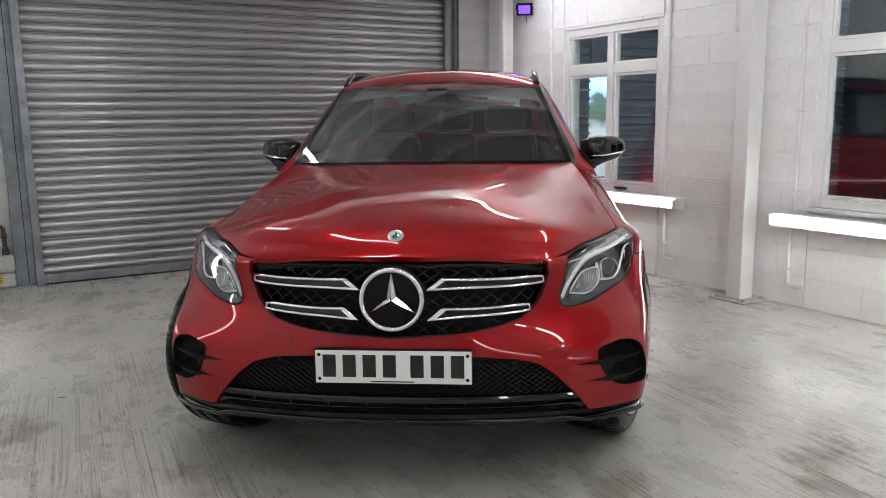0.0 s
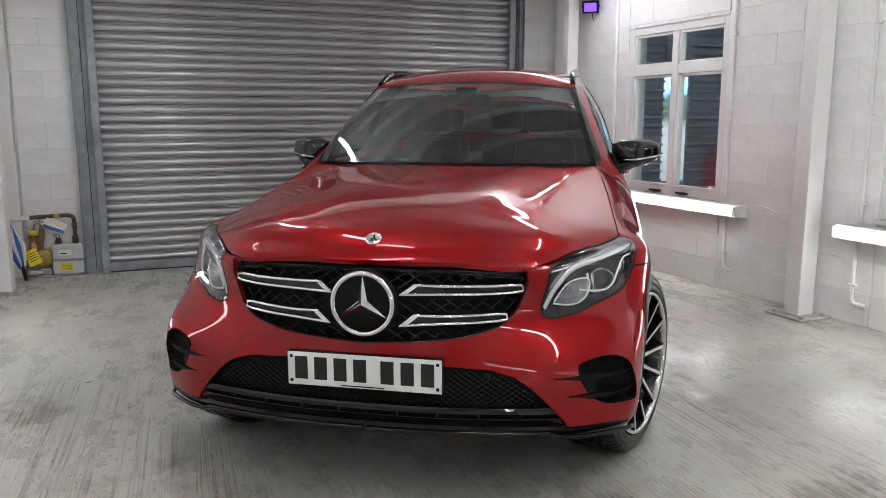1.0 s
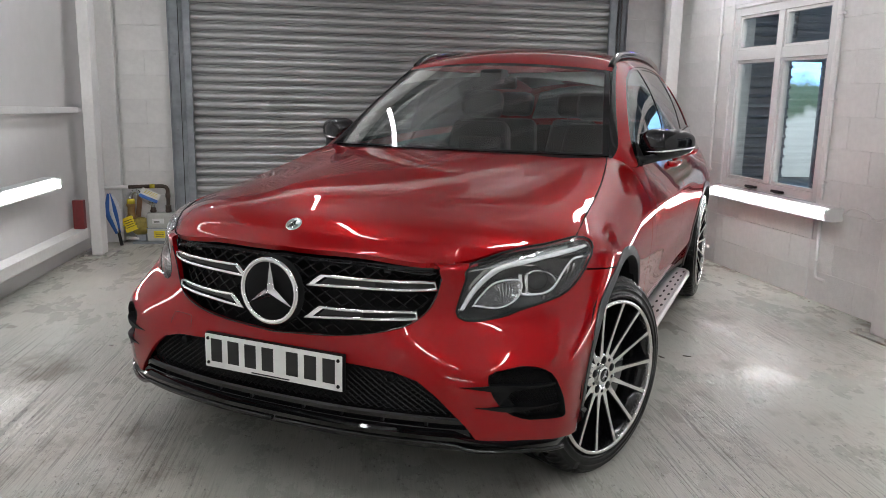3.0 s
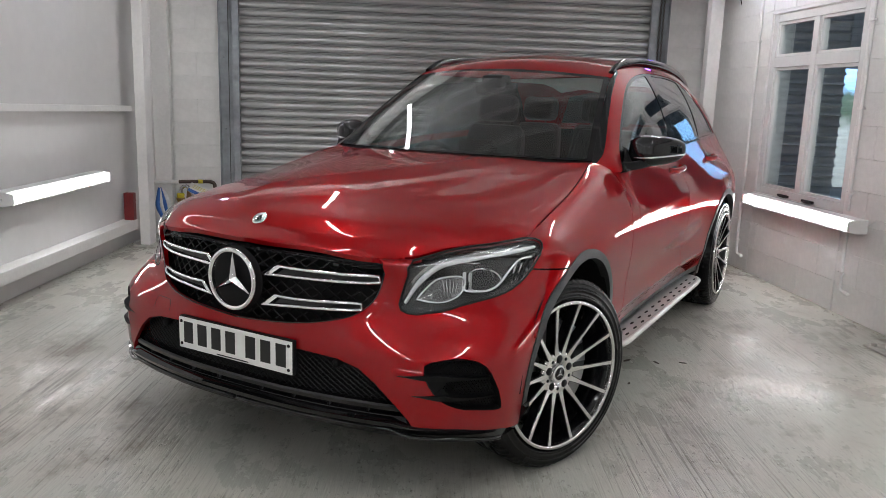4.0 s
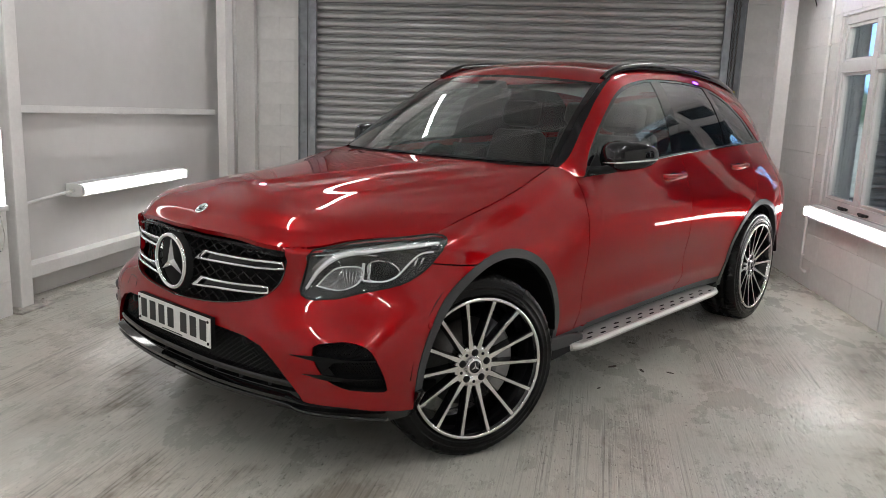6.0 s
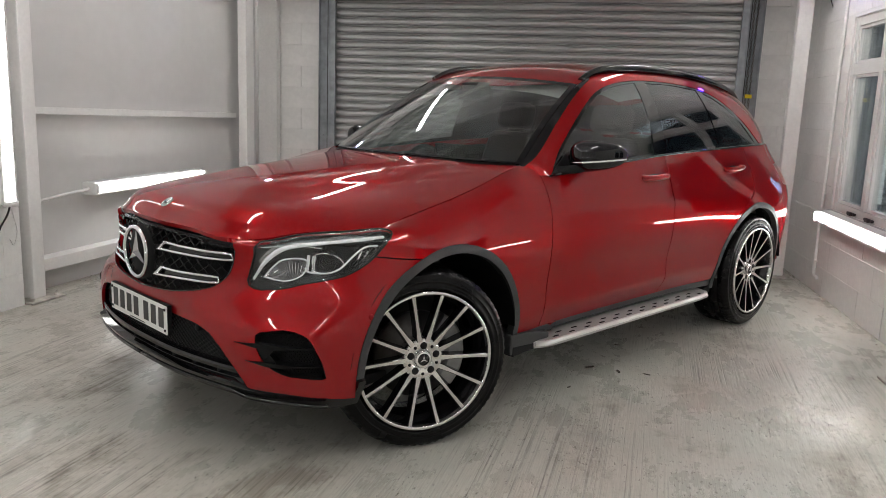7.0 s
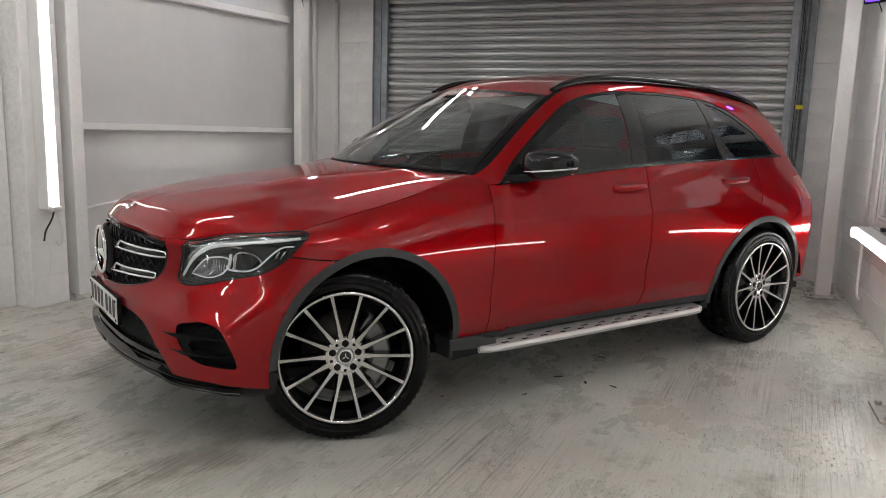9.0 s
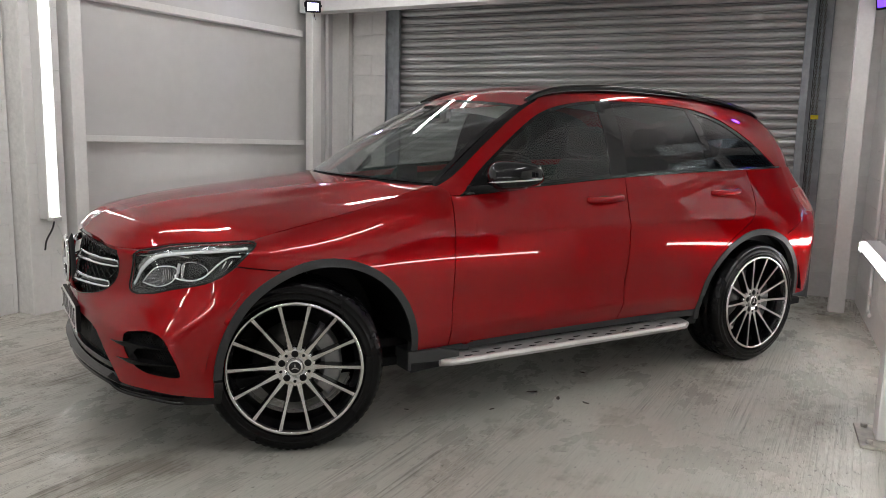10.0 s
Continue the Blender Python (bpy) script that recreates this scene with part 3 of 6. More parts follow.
@functools.lru_cache(None)
def edge(a):
    """The bonnet's edge and, behind it, the waistline: x, y, z, and how far and how deep the body rounds in to it."""
    if a <= 4.0:
        x0, y0 = plan(a, 0.86)
        i = spl([(0, 0.012), (2, 0.02), (3, 0.04), (4, 0.06)], a)
        x1, y1 = plan(min(6, a + 0.02), 0.86)
        xm, ym = plan(max(0, a - 0.02), 0.86)
        tx, ty = x1 - xm, y1 - ym
        n = math.hypot(tx, ty)
        x, y = x0 - ty / n * i, y0 + tx / n * i
        if a == 0:
            x = 0.0
        return x, y, bonnet_z(x, y), spl([(0, 0.02), (3, 0.025), (4, 0.05)], a)
    x0, y = plan(a, 0.86)
    y += 0.030 * (1 - sstep(a, 4.0, 5.4))
    if y < 1.70:
        x = spl(EDGE_X, y)
        z = bonnet_z(x, y)
        k = sstep(a, 4.0, 4.7)
        xe = edge(4.0)[0]
        if k < 1:
            x = x * k + (xe + (a - 4.0) * 0.06) * (1 - k)
            z = bonnet_z(x, y)
        zb = waist(max(y, 1.64))
        k2 = sstep(y, 1.55, 1.70)
        return x * (1 - k2) + side_x(y, zb) * k2, y, z * (1 - k2) + zb * k2, 0.05 + 0.13 * sstep(y, 0.6, 1.0)
    zb = waist(y)
    return side_x(y, zb), y, zb, 0.10


def waist(y):
    return spl([(1.45, 1.035), (1.64, 1.047), (2.2, 1.086), (2.70, 1.117), (3.4, 1.142), (4.09, 1.158), (4.6, 1.165)], y)


Z_LOW = 0.20


def roll(a):
    """How far the skin rolls over at the top, in radians: wholly at the nose, less along the wings."""
    return math.pi / 2 - 0.42 * sstep(a, 4.0, 5.6) if a < 10 else math.pi / 2


def shell(a, w):
    """The lower body: w from 0 at the bottom to 1 at the bonnet's edge or the waist."""
    xe, ye, ze, deep = edge(min(a, A_END)) if a <= 21.75 else (*plan(a, 1.16), 1.16, 0.1)
    zr = ze - deep
    if w <= 0.75:
        z = Z_LOW + (zr - Z_LOW) * w / 0.75
        x, y = plan(a, z)
        return x, y, z
    fm = roll(a)
    f = (w - 0.75) / 0.25 * fm
    z = zr + deep * math.sin(f) / math.sin(fm)
    x, y = plan(a, z)
    xt, yt = plan(a, ze)
    c = (1 - math.cos(f)) / (1 - math.cos(fm)) if a < 10 else math.sin(f) ** 2
    return x + (xe - xt) * c, y + (ye - yt) * c, z


def w_of(a, z):
    """w at which the shell at a has the height z."""
    ze, deep = (edge(a)[2], edge(a)[3]) if a <= 21.75 else (1.16, 0.1)
    zr = ze - deep
    if z <= zr:
        return max(0.0, 0.75 * (z - Z_LOW) / (zr - Z_LOW))
    fm = roll(a)
    return 0.75 + 0.25 * math.asin(min(math.sin(fm), (z - zr) / deep * math.sin(fm))) / fm


def a_of(y, z):
    """a at which the outline at height z has the depth y (nose and sides)."""
    if y >= 0.95:
        return 6 + (y - 0.95) / 0.2 if y <= 4.1 else 21.75 + (y - 4.1) / 0.2
    lo, hi = 0.0, 6.0
    for _ in range(40):
        mid = (lo + hi) / 2
        if plan(mid, z)[1] < y:
            lo = mid
        else:
            hi = mid
    return lo


# ---- cabin ----
CANT_X = [(1.45, 0.735), (1.58, 0.700), (1.85, 0.632), (2.16, 0.570), (2.35, 0.560), (2.71, 0.566), (3.30, 0.560), (3.80, 0.535), (4.15, 0.505), (4.40, 0.50)]
CANT_Z = [(1.45, 1.030), (1.58, 1.098), (1.85, 1.290), (2.16, 1.478), (2.35, 1.534), (2.71, 1.562), (3.30, 1.556), (3.80, 1.514), (4.15, 1.450), (4.40, 1.30)]


TAIL_K = [(4.04, 1.0), (4.1, 0.995), (4.217, 0.95), (4.304, 0.83), (4.355, 0.5)]


def cabin_side(y, w):
    """The cabin's side: w from 0 at the waist to 1 at the roof's edge."""
    zb = waist(y)
    k = sstep(y, 1.53, 1.665)  # the pillar's foot runs down inside the wing
    xb = 0.722 + (side_x(y, zb) - 0.004 - 0.722) * k
    xb *= spl(TAIL_K, y)
    xr, zr = spl(CANT_X, y), spl(CANT_Z, y)
    zr = max(zr, zb + 0.001)
    h = zr - zb
    bulge = 0.030 * min(1.0, h / 0.4)
    t = w
    x = xb + (xr - xb) * t + bulge * math.sin(math.pi * t)
    # rounds over towards the roof
    return x, y, zb + h * (t if t < 0.0 else 1 - (1 - t) ** 1.12)


def header(q):
    """The top of the windscreen, q from -1 to 1."""
    return 0.560 * q, 2.16 - 0.13 * (1 - q * q), 1.478 + 0.032 * (1 - q * q)


def roof(q, y):
    xr, zr = spl(CANT_X, y), spl(CANT_Z, y)
    crown = spl([(2.0, 0.050), (2.4, 0.055), (3.5, 0.058), (4.4, 0.05)], y)
    return xr * q, y, zr + crown * (1 - abs(q) ** 2.2)


def screen(q, v):
    """The windscreen: q across from -1 to 1, v up from the bonnet to the roof."""
    x0, y0, z0 = 0.700 * q, 1.575 - 0.24 * (1 - q * q), 1.092 + 0.012 * (1 - q * q)
    x1, y1, z1 = header(q)
    b = 0.016 * math.sin(math.pi * v)
    return x0 + (x1 - x0) * v, y0 + (y1 - y0) * v - b * 0.6, z0 + (z1 - z0) * v + b


# ---- cutting sheets into panels ----
def inside(poly, x, y):
    hit = False
    j = len(poly) - 1
    for i in range(len(poly)):
        (xi, yi), (xj, yj) = poly[i], poly[j]
        if (yi > y) != (yj > y) and x < (xj - xi) * (y - yi) / (yj - yi) + xi:
            hit = not hit
        j = i
    return hit


class Sheet:
    """A grid in two parameters that is cut along outlines there and only then bent into shape."""

    def __init__(self, us, vs, shape):
        self.shape = shape
        self.span = (us[0], us[-1], vs[0], vs[-1])
        self.normals = {}
        self.bm = bmesh.new()
        self.reg = self.bm.faces.layers.int.new("region")
        rows = [[self.bm.verts.new((u, v, 0)) for v in vs] for u in us]
        for i in range(len(us) - 1):
            for j in range(len(vs) - 1):
                self.bm.faces.new((rows[i][j], rows[i + 1][j], rows[i + 1][j + 1], rows[i][j + 1]))

    def cut(self, poly, region, only=None):
        xs, ys = [p[0] for p in poly], [p[1] for p in poly]
        lo, hi = (min(xs) - 1e-6, min(ys) - 1e-6), (max(xs) + 1e-6, max(ys) + 1e-6)

        def box(f):
            a = [v.co.x for v in f.verts]
            c = [v.co.y for v in f.verts]
            return min(a), min(c), max(a), max(c)

        near = {f for f in self.bm.faces if (b := box(f))[0] <= hi[0] and b[2] >= lo[0] and b[1] <= hi[1] and b[3] >= lo[1]}
        for i in range(len(poly)):
            p, q = Vector((*poly[i], 0)), Vector((*poly[(i + 1) % len(poly)], 0))
            if (q - p).length < 1e-7:
                continue
            x0, x1, y0, y1 = min(p.x, q.x), max(p.x, q.x), min(p.y, q.y), max(p.y, q.y)
            some = [f for f in near if f.is_valid and (b := box(f))[0] <= x1 and b[2] >= x0 and b[1] <= y1 and b[3] >= y0]
            if not some:
                continue
            geom = list({g for f in some for g in (*f.verts, *f.edges)}) + some
            no = Vector((-(q - p).y, (q - p).x, 0)).normalized()
            out = bmesh.ops.bisect_plane(self.bm, geom=geom, dist=1e-7, plane_co=p, plane_no=no)
            near = {f for f in near if f.is_valid} | {g for g in out["geom"] if isinstance(g, bmesh.types.BMFace)}
        for f in near:
            if f.is_valid:
                c = f.calc_center_median()
                if inside(poly, c.x, c.y) and (only is None or f[self.reg] in only):
                    f[self.reg] = region

    def take(self, region, side=1, where=None, push=0.0):
        """The bent faces of a region as a bmesh; side 1, -1, or 0 for both halves."""
        bm = bmesh.new()
        lay = bm.verts.layers.float_vector.new("nrm")
        faces = [f for f in self.bm.faces if f[self.reg] == region and (where is None or where(f.calc_center_median()))]
        for s in ((1, -1) if side == 0 else (side,)):
            made = {}
            for f in faces:
                vs = []
                for v in f.verts:
                    key = (round(v.co.x, 6), round(v.co.y, 6))
                    if key not in made:
                        x, y, z = self.at(key, push)
                        made[key] = bm.verts.new((s * x, y, z))
                        n = self.facing(key)
                        made[key][lay] = Vector((0 if abs(x) < 1e-4 and side == 0 else s * n.x, n.y, n.z))
                    vs.append(made[key])
                vs = [v for i, v in enumerate(vs) if v != vs[i - 1]]
                if len(vs) > 2 and len(set(vs)) == len(vs):
                    g = bm.faces.new(vs if s > 0 else vs[::-1])
                    g.smooth = True
        if side == 0:
            bmesh.ops.remove_doubles(bm, verts=[v for v in bm.verts if abs(v.co.x) < 1e-4], dist=1e-4)
        return bm

    cache = None

    def at(self, key, push=0.0):
        if self.cache is None:
            self.cache = {}
        if key not in self.cache:
            self.cache[key] = self.shape(*key)
        p = self.cache[key]
        if not push:
            return p
        n = self.facing(key)
        return p[0] + n[0] * push, p[1] + n[1] * push, p[2] + n[2] * push


    def facing(self, key):
        """The true normal of the bent surface at (u, v)."""
        if key not in self.normals:
            (u, v), e, (a, b, c, d) = key, 2e-3, self.span
            du = Vector(self.shape(min(u + e, b), v)) - Vector(self.shape(max(u - e, a), v))
            dv = Vector(self.shape(u, min(v + e, d))) - Vector(self.shape(u, max(v - e, c)))
            n = du.cross(dv)
            self.normals[key] = n.normalized() if n.length > 1e-12 else Vector((0, -1, 0))
        return self.normals[key]


def normal(shape, u, v, e=2e-3):
    p = Vector(shape(u, v))
    du = Vector(shape(u + e, v)) - Vector(shape(max(u - e, 0.0), v))
    dv = Vector(shape(u, min(v + e, 1.0))) - Vector(shape(u, max(v - e, 0.0)))
    n = du.cross(dv)
    return n.normalized() if n.length > 1e-12 else Vector((0, -1, 0))


def true_normals(me, skin):
    """The first faces shade by the surface's own normals, the folded edges flat."""
    nrm = [Vector(d.vector) for d in me.attributes["nrm"].data]
    out = []
    for p in me.polygons:
        for v in p.vertices:
            n = nrm[v] if p.index < skin else p.normal
            out.append(-nrm[v] if skin <= p.index < 2 * skin and p.material_index == 0 and me.get("double") else n)
    me.attributes.remove(me.attributes["nrm"])
    me.normals_split_custom_set(out)


def thick(ob, depth, offset=-1.0):
    me = ob.data
    if "nrm" in me.attributes:
        bm = bmesh.new()
        bm.from_mesh(me)
        lay = bm.verts.layers.float_vector["nrm"]
        double = "glass" in me.materials[0].name or "lens" in me.materials[0].name
        faces, edges = bm.faces[:], [e for e in bm.edges if e.is_boundary]
        low = {}
        for v in bm.verts[:] if double else {v for e in edges for v in e.verts}:
            low[v] = bm.verts.new(v.co - v[lay] * depth)
            low[v][lay] = v[lay]
        if double:
            for f in faces:
                bm.faces.new([low[v] for v in f.verts][::-1])
            me["double"] = 1
        for e in edges:
            l = e.link_loops[0]
            a, b = l.vert, l.link_loop_next.vert
            bm.faces.new((b, a, low[a], low[b]))
        for f in bm.faces:
            f.smooth = True
        bm.to_mesh(me)
        bm.free()
        true_normals(me, len(faces))
        return ob
    m = ob.modifiers.new("thickness", "SOLIDIFY")
    m.thickness, m.offset = depth, offset
    return ob


def strip(line, half):
    """A narrow polygon along a line of (across, z) in metres."""
    left, right = [], []
    for i, p in enumerate(line):
        a, b = line[max(i - 1, 0)], line[min(i + 1, len(line) - 1)]
        d = Vector((b[0] - a[0], b[1] - a[1])).normalized()
        left.append((p[0] - d.y * half, p[1] + d.x * half))
        right.append((p[0] + d.y * half, p[1] - d.x * half))
    return left + right[::-1]


def aw(poly):
    """(a, z) outline to (a, w); a z over 2 stands for 2 + w."""
    out = []
    for i in range(len(poly)):
        p, q = poly[i], poly[(i + 1) % len(poly)]
        n = max(1, int(abs(q[0] - p[0]) / 0.25))
        for k in range(n):
            t = k / n
            a = p[0] + (q[0] - p[0]) * t
            wp = p[1] - 2 if p[1] >= 2 else w_of(max(0, p[0]), p[1])
            wq = q[1] - 2 if q[1] >= 2 else w_of(max(0, q[0]), q[1])
            if p[1] < 2 and q[1] < 2:
                out.append((a, w_of(max(0, a), p[1] + (q[1] - p[1]) * t)))
            else:
                out.append((a, wp + (wq - wp) * t))
    return out


def round_poly(poly, times=2):
    """Chaikin's corner cutting."""
    for _ in range(times):
        out = []
        for i in range(len(poly)):
            p, q = poly[i], poly[(i + 1) % len(poly)]
            out += [(p[0] * 0.75 + q[0] * 0.25, p[1] * 0.75 + q[1] * 0.25), (p[0] * 0.25 + q[0] * 0.75, p[1] * 0.25 + q[1] * 0.75)]
        poly = out
    return poly


def smooth_line(pts, n=6):
    """A denser line through points of any dimension."""
    out = []
    for i in range(len(pts) - 1):
        for k in range(n):
            t = i + k / n
            out.append(tuple(spl([(j, p[c]) for j, p in enumerate(pts)], t) for c in range(len(pts[0]))))
    return out + [tuple(pts[-1])]


# ---- the car's materials ----
def paint():
    """Deep red paint with fine flakes under a clear coat."""
    m = mat("metallic_red_paint", (0.30, 0.0012, 0.0035), 0.42, metal=0.50, coat=1.0)
    n, l = m.node_tree.nodes, m.node_tree.links
    b = n["Principled BSDF"]
    b.inputs["Specular IOR Level"].default_value = 0.0
    b.inputs["Specular Tint"].default_value = (0.42, 0.012, 0.02, 1)
    b.inputs["Coat Roughness"].default_value = 0.004
    b.inputs["Coat IOR"].default_value = 1.47
    tc = next(x for x in n if x.type == "TEX_COORD")
    fl = n.new("ShaderNodeTexVoronoi")
    fl.inputs["Scale"].default_value = 1600
    l.new(tc.outputs["Object"], fl.inputs["Vector"])
    r = n.new("ShaderNodeMapRange")
    r.inputs[3].default_value, r.inputs[4].default_value = 0.28, 0.40
    l.new(fl.outputs["Distance"], r.inputs[0])
    l.new(r.outputs[0], b.inputs["Roughness"])
    return m


M_RED = paint()
M_GLOSS = mat("gloss_black_plastic", (0.005, 0.005, 0.006), 0.06, grain=0.05)
M_LIP = mat("black_splitter_plastic", (0.004, 0.004, 0.0045), 0.05, grain=0.05)
M_TRIM = mat("grey_black_grained_plastic", (0.035, 0.036, 0.037), 0.48, grain=0.1, grain_scale=120, bump=0.12, bump_scale=400)
M_BLACK = mat("matt_black_plastic", (0.005, 0.005, 0.0055), 0.6, grain=0.1, bump=0.05, bump_scale=200)
M_MESH = mat("satin_black_grille", (0.012, 0.012, 0.013), 0.22, grain=0.1)
M_DARKCHROME = mat("shaded_reflector_metal", (0.50, 0.50, 0.51), 0.14, metal=1.0, rough_var=0.03)
M_CHROME = mat("chrome", (0.82, 0.82, 0.83), 0.07, metal=1.0, rough_var=0.02)
M_SATIN = mat("satin_aluminium", (0.70, 0.70, 0.70), 0.26, metal=1.0, grain=0.04, grain_scale=150, rough_var=0.05)
# tread metal made paler: the light falling on the board's edge is in the colour
M_EDGE = mat("light_toned_satin_edge", (0.82, 0.81, 0.79), 0.32, metal=0.25, grain=0.03, grain_scale=120)
M_BOARD = mat("brushed_silver_tread", (0.52, 0.51, 0.50), 0.38, metal=0.35, grain=0.05, grain_scale=90, rough_var=0.05)
M_MACHINED = mat("machined_alloy", (0.72, 0.71, 0.70), 0.22, metal=1.0, grain=0.05, grain_scale=200, rough_var=0.05)
M_RIMDARK = mat("gloss_black_alloy", (0.006, 0.006, 0.007), 0.14, coat=0.25)
M_TYRE = mat("tyre_rubber", (0.003, 0.003, 0.0033), 0.25, grain=0.15, grain_scale=50, bump=0.08, bump_scale=300, rough_var=0.08)
M_DISC = mat("brake_disc_steel", (0.16, 0.155, 0.15), 0.36, metal=1.0, grain=0.1, grain_scale=60)
M_CALIPER = mat("silver_caliper", (0.30, 0.30, 0.30), 0.4, metal=0.7, grain=0.08)
M_CABIN = mat("dark_cabin_trim", (0.022, 0.022, 0.024), 0.6, grain=0.15, grain_scale=80, bump=0.1)
M_SEAT = mat("black_seat_leather", (0.020, 0.020, 0.022), 0.42, grain=0.12, grain_scale=60, bump=0.15, bump_scale=150)
M_WINDSCREEN = glass("windscreen_glass", (0.80, 0.85, 0.83), ior=1.62)
M_SIDEGLASS = glass("side_glass", (0.50, 0.54, 0.53))
M_PRIVACY = glass("dark_privacy_glass", (0.09, 0.10, 0.11))
M_LENS = glass("headlight_lens", (0.95, 0.96, 0.97), ior=1.42)
M_DRL = mat("frosted_light_guide", (0.74, 0.75, 0.76), 0.22, metal=0.10, coat=0.6, grain=0.05)
M_HOUSING = mat("dark_lamp_housing", (0.012, 0.012, 0.013), 0.25, metal=0.0, grain=0.08)
M_TAIL = mat("red_tail_lens", (0.30, 0.004, 0.006), 0.08, coat=1.0)
M_PLATE = mat("white_number_plate", (0.80, 0.80, 0.78), 0.28, grain=0.02, blotch=0.02)
M_INK = mat("black_plate_ink", (0.012, 0.012, 0.012), 0.4)

for dull, level in ((M_BLACK, 0.2), (M_LIP, 0.35), (M_TYRE, 0.2), (M_TRIM, 0.35), (M_CABIN, 0.25), (M_RIMDARK, 0.4), (M_MESH, 0.3), (M_HOUSING, 0.4)):
    dull.node_tree.nodes["Principled BSDF"].inputs["Specular IOR Level"].default_value = level

car = thing("car", "metallic red five-door SUV with black trim parked on the concrete floor", "car")
inner = lambda a, w: shell(min(max(a, 0.0), A_END), min(max(w, 0.0), 1.0))
us = [i * 0.08 for i in range(75)] + [6 + i * 0.14 for i in range(113)] + [21.82 + i * (A_END - 21.82) / 28 for i in range(29)]
vs = [i / 56 for i in range(57)]
body = Sheet(us, vs, inner)
GAP, DEL, GRILLE, INTAKE, LIP, VENT, LAMP, TRIM_F, TRIM_R, SKIRT, TAIL = range(1, 12)
G = 0.0024


def gap(line):
    """A shut line given in (a, z)."""
    p = strip([(a * 0.2, z) for a, z in smooth_line(line, 14)], G)
    body.cut([(x / 0.2, w_of(max(0, x / 0.2), z)) for x, z in p], GAP, only=(0,))


ARCH_F, ARCH_R, ARCH_OUT, ARCH_IN = (0.937, 0.35), (3.69, 0.348), 0.461, 0.427


def arch(c, r, low=0.0):
    pts = []
    for k in range(49):
        t = math.pi * 1.12 * k / 48 - math.pi * 0.06
        y, z = c[0] - r * math.cos(t), c[1] + r * math.sin(t)
        if k in (0, 48):
            z = 0.15
        pts.append((a_of(y, max(0.2, z)), z))
    return [(a, w_of(min(a, 25), z) if z > 0.2 else -0.02) for a, z in pts]


A_LINE = [(0.34, 9.12), (0.55, 9.09), (0.75, 9.08), (0.90, 9.12), (1.02, 9.26), (1.10, 9.37)]
B_LINE = [(0.34, 14.51), (0.55, 14.48), (0.75, 14.47), (0.90, 14.53), (1.0, 14.61), (1.16, 14.75)]
GRILLE_Z = [(-0.3, 0.598), (0.0, 0.598), (0.63, 0.611), (1.07, 0.628), (1.45, 0.655), (1.68, 0.698), (1.84, 0.752), (1.955, 0.80), (1.99, 0.832), (1.96, 3.02), (-0.3, 3.02)]
INTAKE_Z = [(-0.3, 0.534), (0.87, 0.533), (1.32, 0.523), (1.56, 0.502), (1.73, 0.461), (1.90, 0.406), (2.09, 0.350), (2.16, 0.325), (-0.3, 0.330)]
VENT_Z = [(2.36, 0.538), (2.70, 0.551), (3.13, 0.545), (3.48, 0.520), (3.74, 0.455), (3.82, 0.40), (3.82, 0.377), (2.87, 0.386), (2.58, 0.41), (2.42, 0.45), (2.34, 0.50)]
LAMP_Z = [(1.97, 0.684), (2.08, 0.737), (2.25, 0.802), (2.41, 3.02), (2.9, 3.02), (3.58, 3.02), (4.22, 3.02), (4.50, 0.882), (4.45, 0.866), (4.25, 0.828), (4.05, 0.780), (3.76, 0.742), (3.43, 0.719), (2.95, 0.701), (2.42, 0.673), (2.12, 0.664)]
LIP_Z = [(-0.3, 0.342), (1.9, 0.340), (2.2, 0.322), (2.9, 0.316), (3.8, 0.304), (4.6, 0.275), (4.6, 0.10), (-0.3, 0.10)]
LOW_Z = [(-0.3, 0.292), (1.2, 0.290), (2.3, 0.281), (3.0, 0.269), (4.1, 0.243), (4.7, 0.236), (4.7, 0.05), (-0.3, 0.05)]
grille_p, intake_p, vent_p, lamp_p = aw(GRILLE_Z), aw(INTAKE_Z), round_poly(aw(VENT_Z), 1), round_poly(aw(LAMP_Z), 1)
body.cut(grille_p, GRILLE)
body.cut(lamp_p, LAMP)
body.cut(aw(LIP_Z), LIP, only=(0,))
body.cut(intake_p, INTAKE, only=(0,))
body.cut(vent_p, VENT)
body.cut(arch(ARCH_F, ARCH_OUT), TRIM_F)
body.cut(arch(ARCH_F, ARCH_IN), DEL)
body.cut(arch(ARCH_R, ARCH_OUT), TRIM_R)
body.cut(arch(ARCH_R, ARCH_IN), DEL)
body.cut(aw([(4.2, 0.350), (5.4, 0.350), (5.4, 0.12), (4.2, 0.12)]), LIP, only=(TRIM_F,))
body.cut(aw(LOW_Z), DEL)
body.cut(aw([(8.0, 0.345), (17.6, 0.355), (17.6, 0.19), (8.0, 0.19)]), SKIRT, only=(0,))
body.cut(aw([(6.0, 0.318), (19.0, 0.318), (19.0, 0.10), (6.0, 0.10)]), DEL, only=(0, SKIRT))
body.cut(aw([(7.2, 0.285), (9.0, 0.285), (9.0, 0.19), (7.2, 0.19)]), DEL)
body.cut(aw([(16.6, 0.30), (18.0, 0.30), (18.0, 0.19), (16.6, 0.19)]), DEL)
body.cut(aw([(20.5, 0.37), (25.9, 0.37), (25.9, 0.19), (20.5, 0.19)]), DEL)
body.cut(aw([(21.95, 1.03), (22.6, 1.04), (23.9, 1.03), (23.9, 0.90), (22.6, 0.885), (22.1, 0.90)]), TAIL, only=(0,))
gap([(4.02, 0.795), (4.4, 0.788), (5.3, 0.772)])
